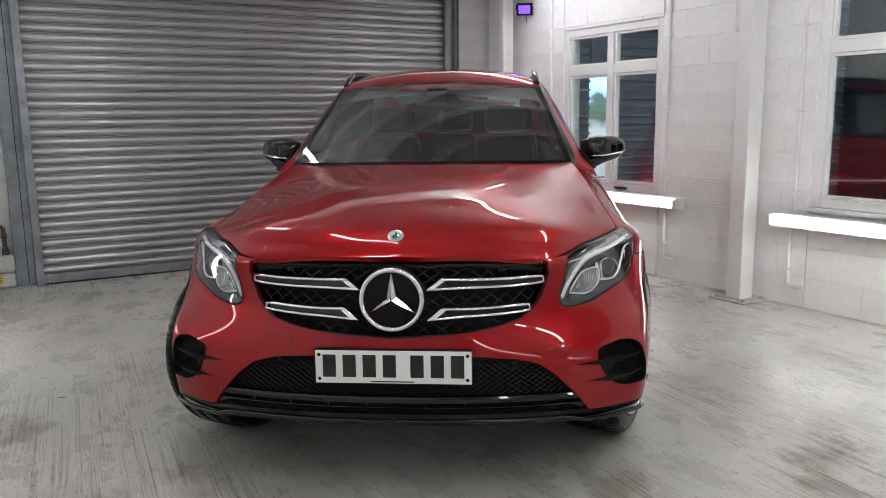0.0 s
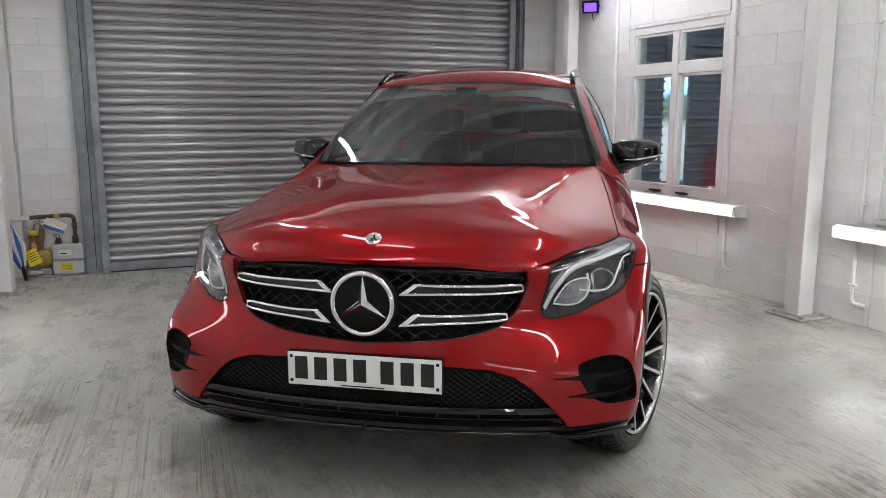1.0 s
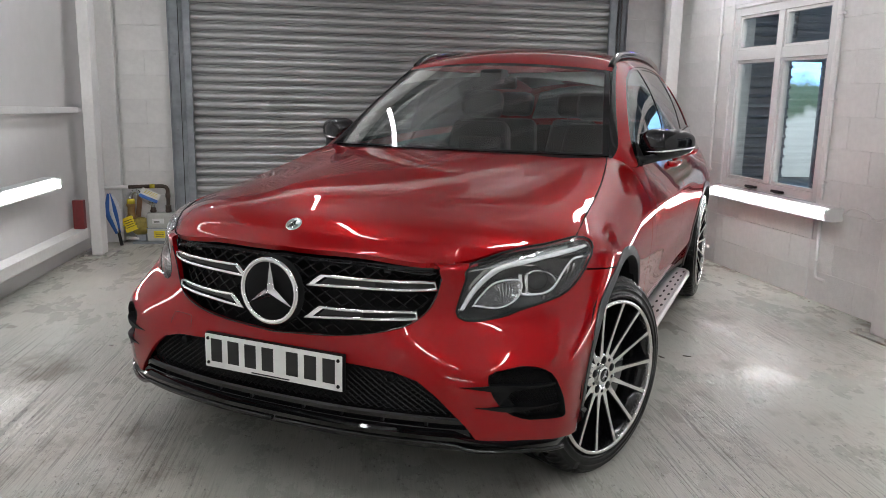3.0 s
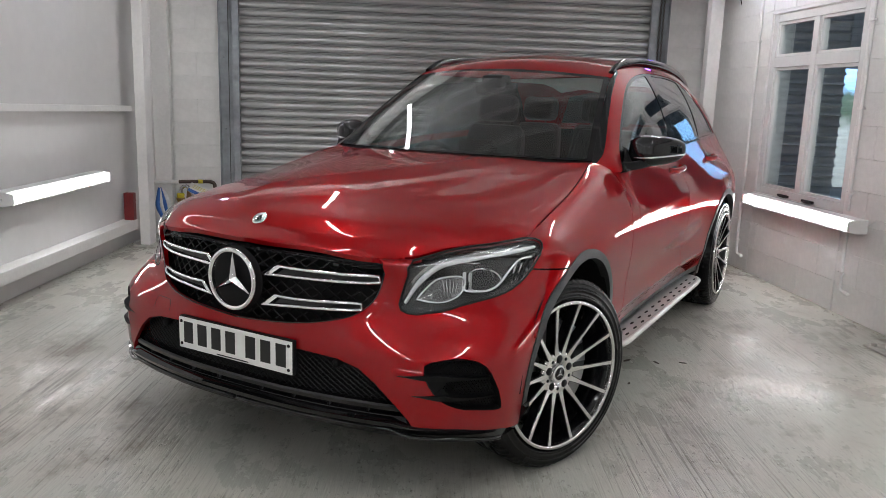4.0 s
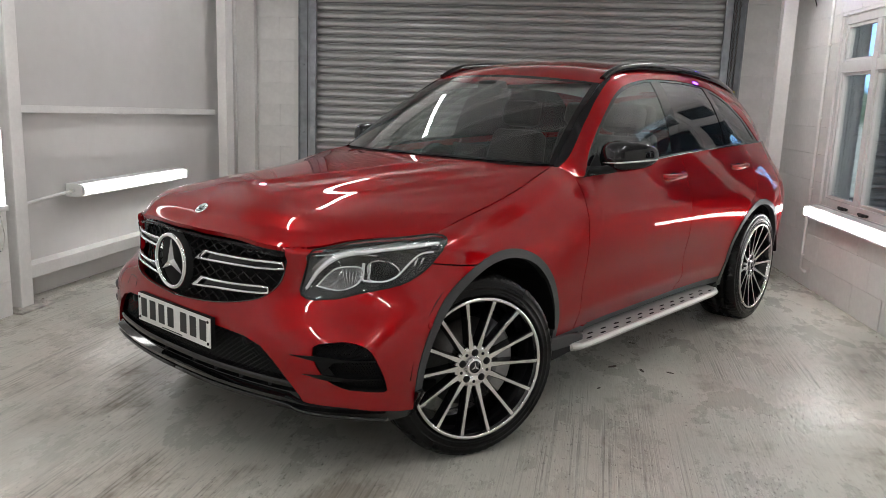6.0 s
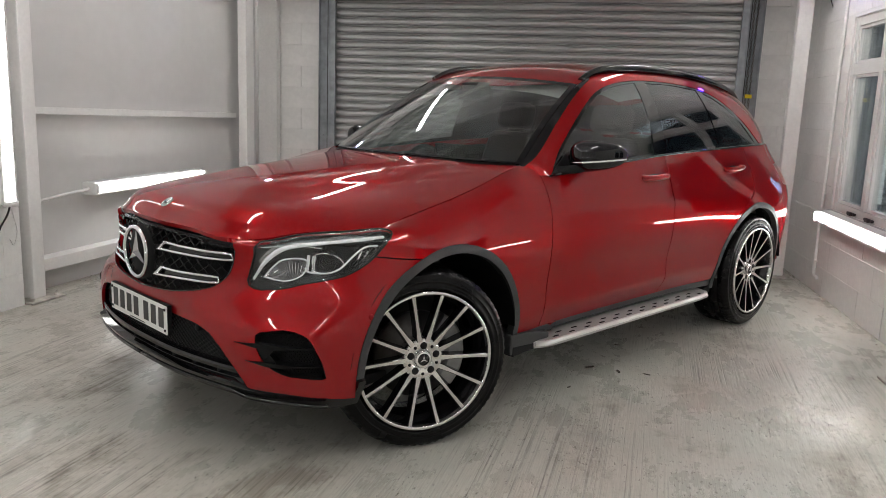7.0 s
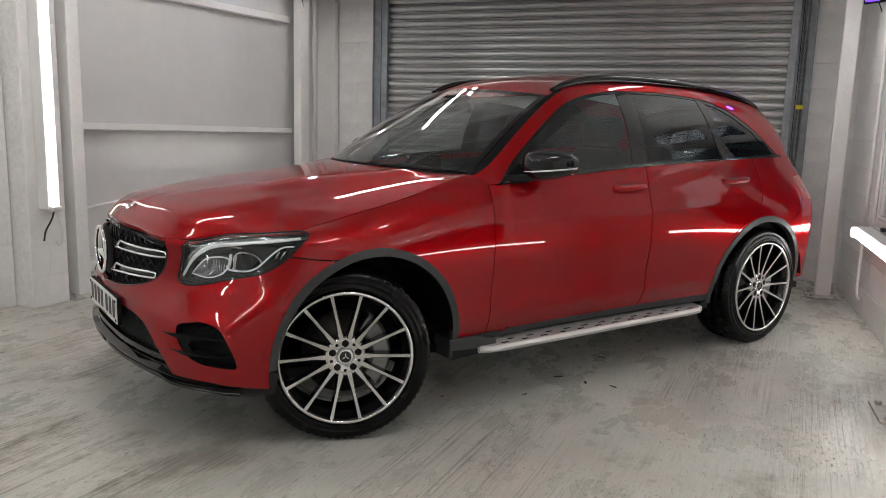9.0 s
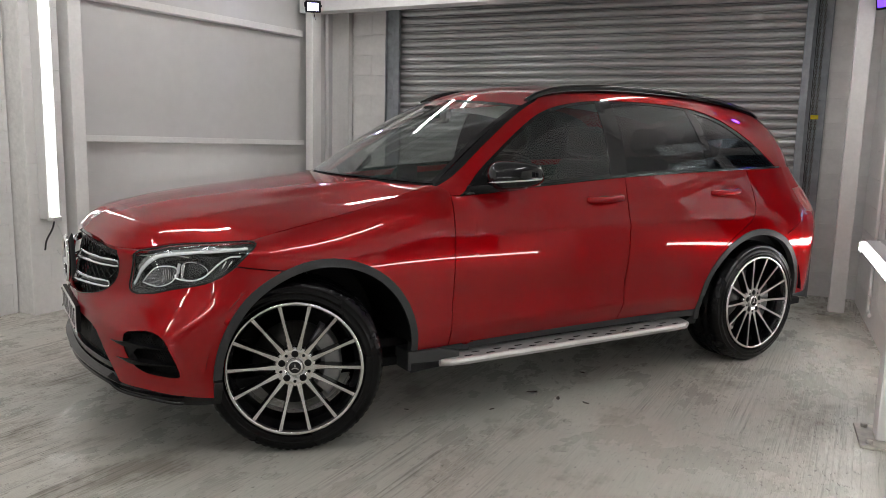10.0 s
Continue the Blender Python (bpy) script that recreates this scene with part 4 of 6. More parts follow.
gap([(a, z) for z, a in A_LINE[::-1]])
gap([(a, z) for z, a in B_LINE[::-1]])
gap([(19.85, 1.19), (19.80, 1.0), (19.5, 0.88), (18.7, 0.79), (18.0, 0.70)])
gap([(21.0, 0.77), (21.6, 0.82), (21.95, 0.90)])
gap([(8.0, 0.347), (12.5, 0.350), (17.6, 0.357)])

Z = lambda c: inner(c.x, c.y)[2]
bump_f = part("front_bumper", body.take(0, 0, lambda c: c.x < 4.02 or (c.x < 5.4 and Z(c) < 0.785 and c.x < 5.2 and not (Z(c) > 0.80))), M_RED, car)
thick(bump_f, 0.014)
front_cut = lambda c: not (c.x < 4.02 or (c.x < 5.4 and Z(c) < 0.785 and c.x < 5.2 and not (Z(c) > 0.80)))
doors = {}
for s in (1, -1):
    thick(part("fender", body.take(0, s, lambda c: front_cut(c) and c.x < spl(A_LINE, Z(c))), M_RED, car), 0.014)
    fd = part("front_door", body.take(0, s, lambda c: c.x > spl(A_LINE, Z(c)) and c.x < spl(B_LINE, Z(c))), M_RED, car)
    aft = lambda c: c.x > spl(B_LINE, Z(c))
    split = lambda c: c.x < (spl([(0.70, 18.0), (0.79, 18.7), (0.88, 19.5), (1.0, 19.80), (1.2, 19.85)], Z(c)))
    rd = part("rear_door", body.take(0, s, lambda c: aft(c) and split(c)), M_RED, car)
    rq = part("rear_quarter", body.take(0, s, lambda c: aft(c) and not split(c)), M_RED, car)
    for o in (fd, rd, rq):
        thick(o, 0.014)
    doors[s] = (fd, rd)
    for reg in (TRIM_F, TRIM_R):
        o = part("arch_trim", body.take(reg, s, push=0.004), M_TRIM, car, "grey-black plastic wheel arch trim")
        thick(o, 0.035)
    thick(part("sill_trim", body.take(SKIRT, s, push=-0.004), M_TRIM, car, "grey-black plastic sill trim"), 0.01)
    thick(part("tail_lamp", body.take(TAIL, s), M_TAIL, car, "red rear lamp lens"), 0.01)
lip_bm = body.take(LIP, 0, push=0.016)
lip_lay = lip_bm.verts.layers.float_vector["nrm"]
for v in lip_bm.verts:  # the splitter leans in towards its lower edge
    n = v[lip_lay].copy()
    v.co -= n * max(0.0, 0.335 - v.co.z) * 0.45
    v[lip_lay] = (n + Vector((0, 0, -0.45))).normalized()
thick(part("front_lip", lip_bm, M_LIP, car, "gloss black front splitter"), 0.03)

# bonnet
edge_line = [edge(i * 0.08) for i in range(116)]
rim = [(max(0.0, x), y) for x, y, z, d in edge_line if y < 1.555]
rear_y = lambda x: 1.575 - 0.24 * (1 - (x / 0.70) ** 2) - 0.018
outline = [(-0.02, rim[0][1] + 0.002)] + [(x - 0.0055, y + 0.0015) for x, y in rim[1:]] + [(x, rear_y(x)) for x in [0.685 - 0.685 * k / 16 for k in range(17)]] + [(-0.02, rear_y(0))]
hood = Sheet([i * 0.02 for i in range(44)], [0.08 + i * 0.006 for i in range(38)] + [0.308 + i * 0.015 for i in range(20)] + [0.608 + i * 0.03 for i in range(34)], lambda x, y: (x, y, bonnet_z(x, y)))
hood.cut(outline, 1)
hb = hood.take(1, 0)
bmesh.ops.remove_doubles(hb, verts=hb.verts[:], dist=0.0004)
rim_edges = [e for e in hb.edges if e.is_boundary]
for e in rim_edges:
    e.smooth = False
skin_faces = len(hb.faces)
fold = bmesh.ops.extrude_edge_only(hb, edges=rim_edges)
for v in fold["geom"]:
    if isinstance(v, bmesh.types.BMVert):
        v.co += Vector((-0.003 * (1 if v.co.x > 0.3 else -1 if v.co.x < -0.3 else 0), 0.004 if v.co.y < 0.6 else 0, -0.016))
bonnet = part("bonnet", hb, M_RED, car)
true_normals(bonnet.data, skin_faces)

# roof and pillars
roof_s = Sheet([i / 24 for i in range(25)], [2.0 + i * 0.03 for i in range(78)], lambda q, y: roof(q, y))
roof_s.cut([(-0.1, header(0)[1])] + [(q, header(q)[1] + 0.004) for q in [k / 16 for k in range(17)]] + [(1.1, header(1)[1]), (1.1, 4.22), (0.5, 4.27), (-0.1, 4.28)], 1)
thick(part("roof", roof_s.take(1, 0), M_RED, car), 0.006)

side = Sheet([1.50 + i * 0.03 for i in range(97)], [i / 30 for i in range(31)], cabin_side)
BELT = [(y, -0.02) for y in (4.06, 3.6, 3.1, 2.6, 2.1, 1.64)]
DLO = [(1.64, 0.0), (1.75, 0.40), (1.86, 0.575), (2.00, 0.69), (2.18, 0.785), (2.36, 0.845), (2.53, 0.872), (2.70, 0.882), (3.03, 0.875), (3.36, 0.838), (3.52, 0.772), (3.66, 0.662), (3.84, 0.425), (4.02, 0.06)]
side.cut(smooth_line(DLO, 3) + BELT, 1)
F_WIN = [(1.80, 0.05), (1.80, 0.43), (1.88, 0.55), (2.02, 0.66), (2.20, 0.755), (2.38, 0.815), (2.54, 0.842), (2.62, 0.847), (2.60, 0.045)]
R_WIN = [(2.72, 0.045), (2.73, 0.850), (3.03, 0.843), (3.31, 0.813), (3.345, 0.40), (3.38, 0.05)]
Q_WIN = [(3.44, 0.05), (3.41, 0.40), (3.385, 0.775), (3.50, 0.725), (3.63, 0.62), (3.80, 0.40), (3.95, 0.06)]
side.cut([(1.50, 0.68), (1.70, 0.76), (1.86, 0.855), (2.02, 0.91), (2.16, 0.94), (2.24, 0.965), (2.28, 1.01), (1.50, 1.01)], 5, only=(0,))
for k, poly in ((2, F_WIN), (3, R_WIN), (4, Q_WIN)):
    side.cut(poly, k)
for s in (1, -1):
    thick(part("pillar_frame", side.take(0, s, lambda c: c.x < 4.315), M_RED, car), 0.006)
    seal = side.take(5, s)
    thick(part("pillar_trim", seal, M_GLOSS, car, "black strip along the windscreen pillar"), 0.008)
    thick(part("window_surround", side.take(1, s, push=-0.003), M_GLOSS, car, "gloss black window surround"), 0.006)
    thick(part("front_window", side.take(2, s, push=-0.006), M_SIDEGLASS, car, "tinted side window"), 0.004)
    thick(part("rear_window", side.take(3, s, push=-0.006), M_PRIVACY, car, "dark privacy glass"), 0.004)
    thick(part("quarter_window", side.take(4, s, push=-0.006), M_PRIVACY, car, "dark privacy glass"), 0.004)
    belt = tube_bm([(s * (side_x(y, waist(y)) + 0.001), y, waist(y) + 0.004) for y in [1.66 + i * 0.06 for i in range(41)]], 0.007, 8)
    part("waist_strip", belt, M_GLOSS, car, "gloss black waist strip")

# windscreen with its black edge
ws = Sheet([-1 + i / 20 for i in range(41)], [i / 16 for i in range(17)], screen)
ws.cut([(-1.1, -0.1), (1.1, -0.1), (1.1, 1.1), (-1.1, 1.1)], 1)
ws.cut([(-0.968, 0.015), (0.968, 0.015), (0.955, 0.965), (-0.955, 0.965)], 2)
thick(part("windscreen_edge", ws.take(1, 1), M_GLOSS, car, "black windscreen border"), 0.005)
thick(part("windscreen", ws.take(2, 1), M_WINDSCREEN, car, "clear windscreen glass"), 0.005)
cowl = Sheet([-1 + i / 12 for i in range(25)], [i / 4 for i in range(5)], lambda q, v: (0.70 * q, 1.575 - 0.24 * (1 - q * q) - 0.06 + 0.09 * v, 1.066 + 0.022 * v + 0.012 * (1 - q * q)))
part("scuttle", cowl.take(0, 1), M_BLACK, car, "black plastic scuttle")

# tail
tail = Sheet([-1 + i / 12 for i in range(25)], [i / 12 for i in range(13)], lambda q, v: (q * (0.47 + 0.15 * v), 4.20 + 0.14 * v - 0.09 * q * q, 1.49 - 0.35 * v - 0.09 * q * q * (1 - v)))
tail.cut([(-0.85, 0.12), (0.85, 0.12), (0.85, 0.85), (-0.85, 0.85)], 1)
thick(part("tailgate", tail.take(0, 1), M_RED, car), 0.006)
thick(part("tailgate_window", tail.take(1, 1), M_PRIVACY, car, "dark privacy glass"), 0.004)
part("spoiler", prism_bm([(4.10, 1.470), (4.10, 1.495), (4.18, 1.496), (4.25, 1.475), (4.255, 1.463), (4.18, 1.45)], -0.36, 0.36, "yz", 0.004), M_RED, car)

# dark linings that close the body behind its openings
lin = Sheet([i * 0.2 for i in range(31)] + [6.3 + i * 0.3 for i in range(64)], [i / 20 for i in range(21)], inner)


def clear(c):
    x, y, z = inner(c.x, c.y)
    return z > 0.28 and all((y - q[0]) ** 2 + (z - q[1]) ** 2 > 0.47**2 for q in (ARCH_F, ARCH_R))


part("inner_lining", lin.take(0, 0, lambda c: clear(c) and c.x < A_END, push=-0.085), M_BLACK, car, "matt black inner body")
for y, sy in ((0.90, 1), (AXLE_R, 1)):
    for s in (1, -1):
        well = bmesh.new()
        ring = []
        for x in (0.90, 0.52):
            ring.append([well.verts.new((s * x, y + 0.455 * math.cos(t), 0.36 + 0.44 * math.sin(t))) for t in [math.pi * (0.03 + 0.94 * k / 28) for k in range(29)]])
        for k in range(28):
            well.faces.new((ring[0][k], ring[0][k + 1], ring[1][k + 1], ring[1][k]))
        well.faces.new(ring[1])
        part("wheel_well", well, M_BLACK, car, "matt black wheel arch liner", smooth=False)
part("underbody", box_bm(-0.78, 0.40, 0.265, 0.78, 4.35, 0.31, 0.01), M_BLACK, car, "black underbody")


# ---- nose details ----
def on_body(a, z, push=0.0, s=1):
    w = w_of(a, z)
    p = Vector(inner(a, w))
    if push:
        p += normal(inner, a, w) * push
    return Vector((s * p.x, p.y, p.z))


def lattice(poly, push, du, dz, r, name, material, label, sides=(1, -1)):
    """A diamond lattice that fills an outline of (a, w), a little behind the skin."""
    bm = bmesh.new()
    a0, a1 = 0.0, max(p[0] for p in poly)
    w0, w1 = min(p[1] for p in poly), max(p[1] for p in poly)
    for sl in (1, -1):
        c = -40
        while c < 60:
            run = []
            n = 90
            for k in range(n + 1):
                a = a1 * k / n
                w = (w0 if sl > 0 else w1) + sl * (a / du - c) * dz
                ok = w0 - 0.01 < w < min(w1, 0.99) and inside(poly, a, min(w, 0.985))
                if ok:
                    run.append((a, w))
                if (not ok or k == n) and run:
                    if len(run) > 1:
                        for s in sides:
                            pts = []
                            for q in run[:: max(1, len(run) // 6)] + [run[-1]]:
                                p = Vector(inner(q[0], min(q[1], 0.99))) + normal(inner, q[0], min(q[1], 0.99)) * push
                                pts.append((s * p.x, p.y, p.z))
                            if (Vector(pts[0]) - Vector(pts[-1])).length > 1e-4:
                                tube_bm(pts, r, 4, bm, caps=False)
                    run = []
            c += 1
    return part(name, bm, material, car, label)


lattice(grille_p, -0.034, 0.20, 0.045, 0.0032, "grille_mesh", M_MESH, "black diamond grille mesh")
lattice(intake_p, -0.03, 0.085, 0.022, 0.0019, "intake_mesh", M_MESH, "black diamond intake mesh")
for s in (1, -1):
    back = Sheet([2.2 + i * 0.1 for i in range(19)], [0.1 + i / 40 for i in range(30)], inner)
    back.cut(vent_p, 1)
    v = part("side_vent", back.take(1, s, push=-0.035), M_BLACK, car, "black corner air vent")
    wall = bmesh.new()
    mid_a, mid_w = (sum(q[i] for q in vent_p) / len(vent_p) for i in (0, 1))
    vent_in = [(mid_a + (a - mid_a) * 0.985, mid_w + (w - mid_w) * 0.985) for a, w in vent_p]
    rings = [[wall.verts.new((s * c[0], c[1], c[2])) for c in (Vector(inner(*q)) - normal(inner, *q) * d for q in vent_in)] for d in (-0.001, 0.045)]
    for i in range(len(vent_p)):
        k = (i + 1) % len(vent_p)
        wall.faces.new((rings[0][i], rings[0][k], rings[1][k], rings[1][i]))
    part("vent_wall", wall, M_BLACK, v)
    web = bmesh.new()
    web.faces.new([web.verts.new(on_body(a, z, -0.012, s)) for a, z in ((2.36, 0.492), (2.72, 0.490), (2.60, 0.462), (2.72, 0.428), (2.42, 0.430))])
    thick(part("fin_web", web, M_BLACK, v), 0.01)
    for z0, z1, aa in ((0.492, 0.487, 2.0), (0.430, 0.420, 2.16)):
        fin = bmesh.new()
        prev = None
        for k in range(15):
            t = k / 14
            a = aa + (3.72 - aa) * t
            z = z0 + (z1 - z0) * t
            out = 0.003 + 0.007 * sstep(t, 0, 0.25) - 0.022 * sstep(t, 0.35, 1.0)
            h = 0.0015 + 0.0075 * sstep(t, 0, 0.28) - 0.005 * sstep(t, 0.30, 0.60)
            q = [on_body(a, z + h, out, s), on_body(a, z - h, out - 0.004, s), on_body(a, z - h, -0.032, s), on_body(a, z + h, -0.032, s)]
            cur = [fin.verts.new(p) for p in q]
            if prev:
                for i in range(4):
                    fin.faces.new((prev[i], prev[(i + 1) % 4], cur[(i + 1) % 4], cur[i]))
            else:
                fin.faces.new(cur)
            prev = cur
        fin.faces.new(prev[::-1])
        bmesh.ops.recalc_face_normals(fin, faces=fin.faces[:])
        part("vent_fin", fin, M_BLACK, v)
    # parking sensor and tow cover line
    sen = lathe_bm([(0.0015, 0.0115), (0.003, 0.011), (0.003, 0.0001)], "y", 16)
    p = on_body(4.55, 0.585, 0.0, s)
    nrm = normal(inner, 4.55, w_of(4.55, 0.585))
    nrm = Vector((s * nrm.x, nrm.y, nrm.z))
    bmesh.ops.transform(sen, matrix=Matrix.Translation(p) @ nrm.to_track_quat("Y", "Z").to_matrix().to_4x4(), verts=sen.verts[:])
    part("parking_sensor", sen, M_RED, car)


for k in (1, -1):
    lattice(vent_p, -0.026, 0.085, 0.022, 0.0019, "vent_mesh", M_BLACK, "black diamond vent mesh", (k,))
part("tow_cover_seam", tube_bm([on_body(a, z, 0.0, -1) for a, z in smooth_line([(1.14, 0.555), (1.15, 0.588), (1.20, 0.594), (1.42, 0.592), (1.47, 0.586), (1.48, 0.552)], 5)], 0.0011, 5), M_BLACK, car)


def louvre(a0, a1, z0, z1, h0, h1, s):
    """A slotted chrome louvre: a loop round a black blade."""
    loop = []
    top = [(a0 + 0.10, z0 + h0), *((a0 + (a1 - a0) * t, z0 + (z1 - z0) * t + (h0 + (h1 - h0) * min(1, t * 3))) for t in (0.15, 0.3, 0.5, 0.7, 0.9)), (a1, z1 + h1 * 0.8)]
    bot = [(a1 + 0.0, z1 - h1 * 0.8), *((a0 + (a1 - a0) * t, z0 + (z1 - z0) * t - (h0 + (h1 - h0) * min(1, t * 3))) for t in (0.9, 0.7, 0.5, 0.3, 0.15)), (a0 - 0.06, z0 - h0 * 1.15)]
    pts = [on_body(max(0.01, a), z, 0.004 - 0.012 * sstep(a, 1.2, 2.0), s) for a, z in top + bot]
    ob = part("grille_louvre", tube_bm(pts, 0.0055, 8, closed=True), M_CHROME, car, "chrome louvre with black slot")
    bl = bmesh.new()
    up = [bl.verts.new(on_body(max(0.01, a), z, -0.006, s)) for a, z in top]
    dn = [bl.verts.new(on_body(max(0.01, a), z, -0.006, s)) for a, z in bot[::-1]]
    for i in range(len(up) - 1):
        bl.faces.new((up[i], up[i + 1], dn[i + 1], dn[i]))
    part("blade", bl, M_GLOSS, ob)
    wedge = bmesh.new()
    q = [on_body(max(0.02, a), z, d, s) for a, z, d in ((a0 + 0.10, z0 + h0, 0.0), (a0 + 0.165, z0 + h0, 0.001), (a0 + 0.03, z0 - h0 * 0.95, 0.002), (a0 - 0.06, z0 - h0 * 1.15, 0.0))]
    wedge.faces.new([wedge.verts.new(p) for p in q])
    thick(part("wedge", wedge, M_CHROME, ob), 0.008)


for s in (1, -1):
    louvre(0.44, 1.85, 0.773, 0.773, 0.0145, 0.0125, s)
    louvre(0.44, 1.56, 0.678, 0.684, 0.0165, 0.0115, s)

lip_line = [(a, z - 0.030) for a, z in smooth_line(LIP_Z[1:5], 5)]
lip_line = [(0.02 + 0.2 * k, 0.312) for k in range(9)] + lip_line
for s in (1, -1):
    part("lip_edge", tube_bm([on_body(a, z, 0.006, s) for a, z in lip_line], 0.0075, 10), M_GLOSS, car, "gloss black rounded splitter edge")

# a thin dark edge round the grille, sensors in the intake, small nozzles under the bonnet lip, ribs of the lower slot
edge_pts = smooth_line([(a, z) for a, z in GRILLE_Z[1:8]], 4)
for s in (1, -1):
    part("grille_edge", tube_bm([on_body(a, z, 0.001, s) for a, z in edge_pts], 0.0024, 6), M_GLOSS, car, "thin black grille edge")
    p = on_body(1.28, 0.500, -0.018, s)
    sen = lathe_bm([(p.y - 0.006, 0.0001), (p.y - 0.006, 0.012), (p.y - 0.003, 0.014), (p.y + 0.02, 0.014)], "y", 18, centre=(p.x, 0, p.z))
    part("parking_sensor", sen, M_BLACK, car, "black parking sensor")
    p = on_body(1.30, 0.812, -0.016, s)
    part("camera_nozzle", box_bm(p.x - 0.012, p.y - 0.006, p.z - 0.005, p.x + 0.012, p.y + 0.014, p.z + 0.005, 0.003), M_GLOSS, car, "small black nozzle in the grille")
    for k in range(4):
        x = s * (0.10 + 0.135 * k)
        y = plan(min(2.0, abs(x) / 0.31), 0.36)[1] + 0.006
        part("slot_rib", box_bm(x - 0.004, y + 0.006, 0.352, x + 0.004, y + 0.03, 0.372, 0.001), M_BLACK, car)

# the round emblem: a ring and a plain three-armed star
SY, SZ = 0.062, 0.731
emblem = part("emblem_ring", tube_bm([(0.099 * math.cos(t), SY, SZ + 0.099 * math.sin(t)) for t in [2 * math.pi * k / 64 for k in range(64)]], 0.0085, 12, closed=True), M_CHROME, car, "chrome emblem ring")
star = bmesh.new()
apex = star.verts.new((0, SY - 0.014, SZ))
tips = []
for k in range(6):
    t = math.pi / 2 + k * math.pi / 3
    r = 0.094 if k % 2 == 0 else 0.0175
    tips.append(star.verts.new((r * math.cos(t), SY + 0.004, SZ + r * math.sin(t))))
for k in range(6):
    star.faces.new((apex, tips[k], tips[(k + 1) % 6]))
part("emblem_star", star, M_CHROME, emblem)
part("emblem_back", lathe_bm([(SY + 0.02, 0.0001), (SY + 0.02, 0.094), (SY + 0.028, 0.11)], "y", 48, centre=(0, 0, SZ)), M_BLACK, emblem, "black emblem backing")
bn = (Vector((0, 0.18, bonnet_z(0, 0.18))) - Vector((0, 0.20, bonnet_z(0, 0.20)))).cross(Vector((1, 0, 0))).normalized()
bn = bn if bn.z > 0 else -bn
badge = lathe_bm([(0.0, 0.0275), (0.003, 0.027), (0.0035, 0.022), (0.002, 0.021), (0.002, 0.0001)], "z", 32)
bmesh.ops.transform(badge, matrix=Matrix.Translation((0, 0.198, bonnet_z(0, 0.198))) @ bn.to_track_quat("Z", "Y").to_matrix().to_4x4(), verts=badge.verts[:])
bd = part("bonnet_badge", badge, M_CHROME, car, "small round chrome badge")
bs = bmesh.new()
for k in range(3):
    t = math.pi / 2 + k * 2 * math.pi / 3
    q = [(0.020 * math.cos(t), 0.020 * math.sin(t), 0.004), (0.004 * math.cos(t + 1), 0.004 * math.sin(t + 1), 0.004), (0.004 * math.cos(t - 1), 0.004 * math.sin(t - 1), 0.004)]
    bs.faces.new([bs.verts.new(p) for p in (q[0], q[1], q[2])])
bmesh.ops.transform(bs, matrix=Matrix.Translation((0, 0.198, bonnet_z(0, 0.198))) @ bn.to_track_quat("Z", "Y").to_matrix().to_4x4(), verts=bs.verts[:])
part("badge_star", bs, M_BLACK, bd)

# number plate with plain bars for its characters
PY = 0.060
plate = part("number_plate", box_bm(-0.26, PY, 0.447, 0.26, PY + 0.004, 0.559, 0.0015), M_PLATE, car, "white number plate with black bars")
part("plate_holder", box_bm(-0.262, PY + 0.0045, 0.444, 0.262, PY + 0.022, 0.562, 0.003), M_BLACK, plate)
for k, x in enumerate((-0.195, -0.128, -0.061, 0.006, 0.098, 0.165, 0.232)):
    part("plate_bar", box_bm(x - 0.022 - 0.018, PY - 0.001, 0.468, x + 0.022 - 0.018, PY - 0.0001, 0.545), M_INK, plate)
part("plate_bar", box_bm(-0.075, PY - 0.001, 0.4515, 0.07, PY - 0.0001, 0.4555), M_INK, plate)
for x in (-0.247, 0.247):
    for z in (0.462, 0.544):
        part("plate_screw", lathe_bm([(PY - 0.003, 0.0001), (PY - 0.003, 0.005), (PY, 0.006)], "y", 12, centre=(x, 0, z)), M_BLACK, plate)
ledge = bmesh.new()
ledge_rows = []
for k in range(-24, 25):
    row = []
    for z, d in ((0.394, -0.040), (0.391, -0.010), (0.384, -0.006), (0.371, -0.007), (0.368, -0.022), (0.357, -0.024), (0.354, -0.010), (0.343, -0.005), (0.333, -0.002)):
        a = abs(k) / 24 * spl([(0.33, 2.10), (0.36, 2.04), (0.40, 1.90)], z)
        row.append(ledge.verts.new(on_body(max(0.005, a), z, d, 1 if k >= 0 else -1)))
    ledge_rows.append(row)
for p, q in zip(ledge_rows, ledge_rows[1:]):
    for i in range(len(p) - 1):
        ledge.faces.new((p[i], q[i], q[i + 1], p[i + 1]))
bmesh.ops.recalc_face_normals(ledge, faces=ledge.faces[:])
part("intake_ledge", ledge, M_GLOSS, car, "gloss black stepped ledge under the intake mesh")

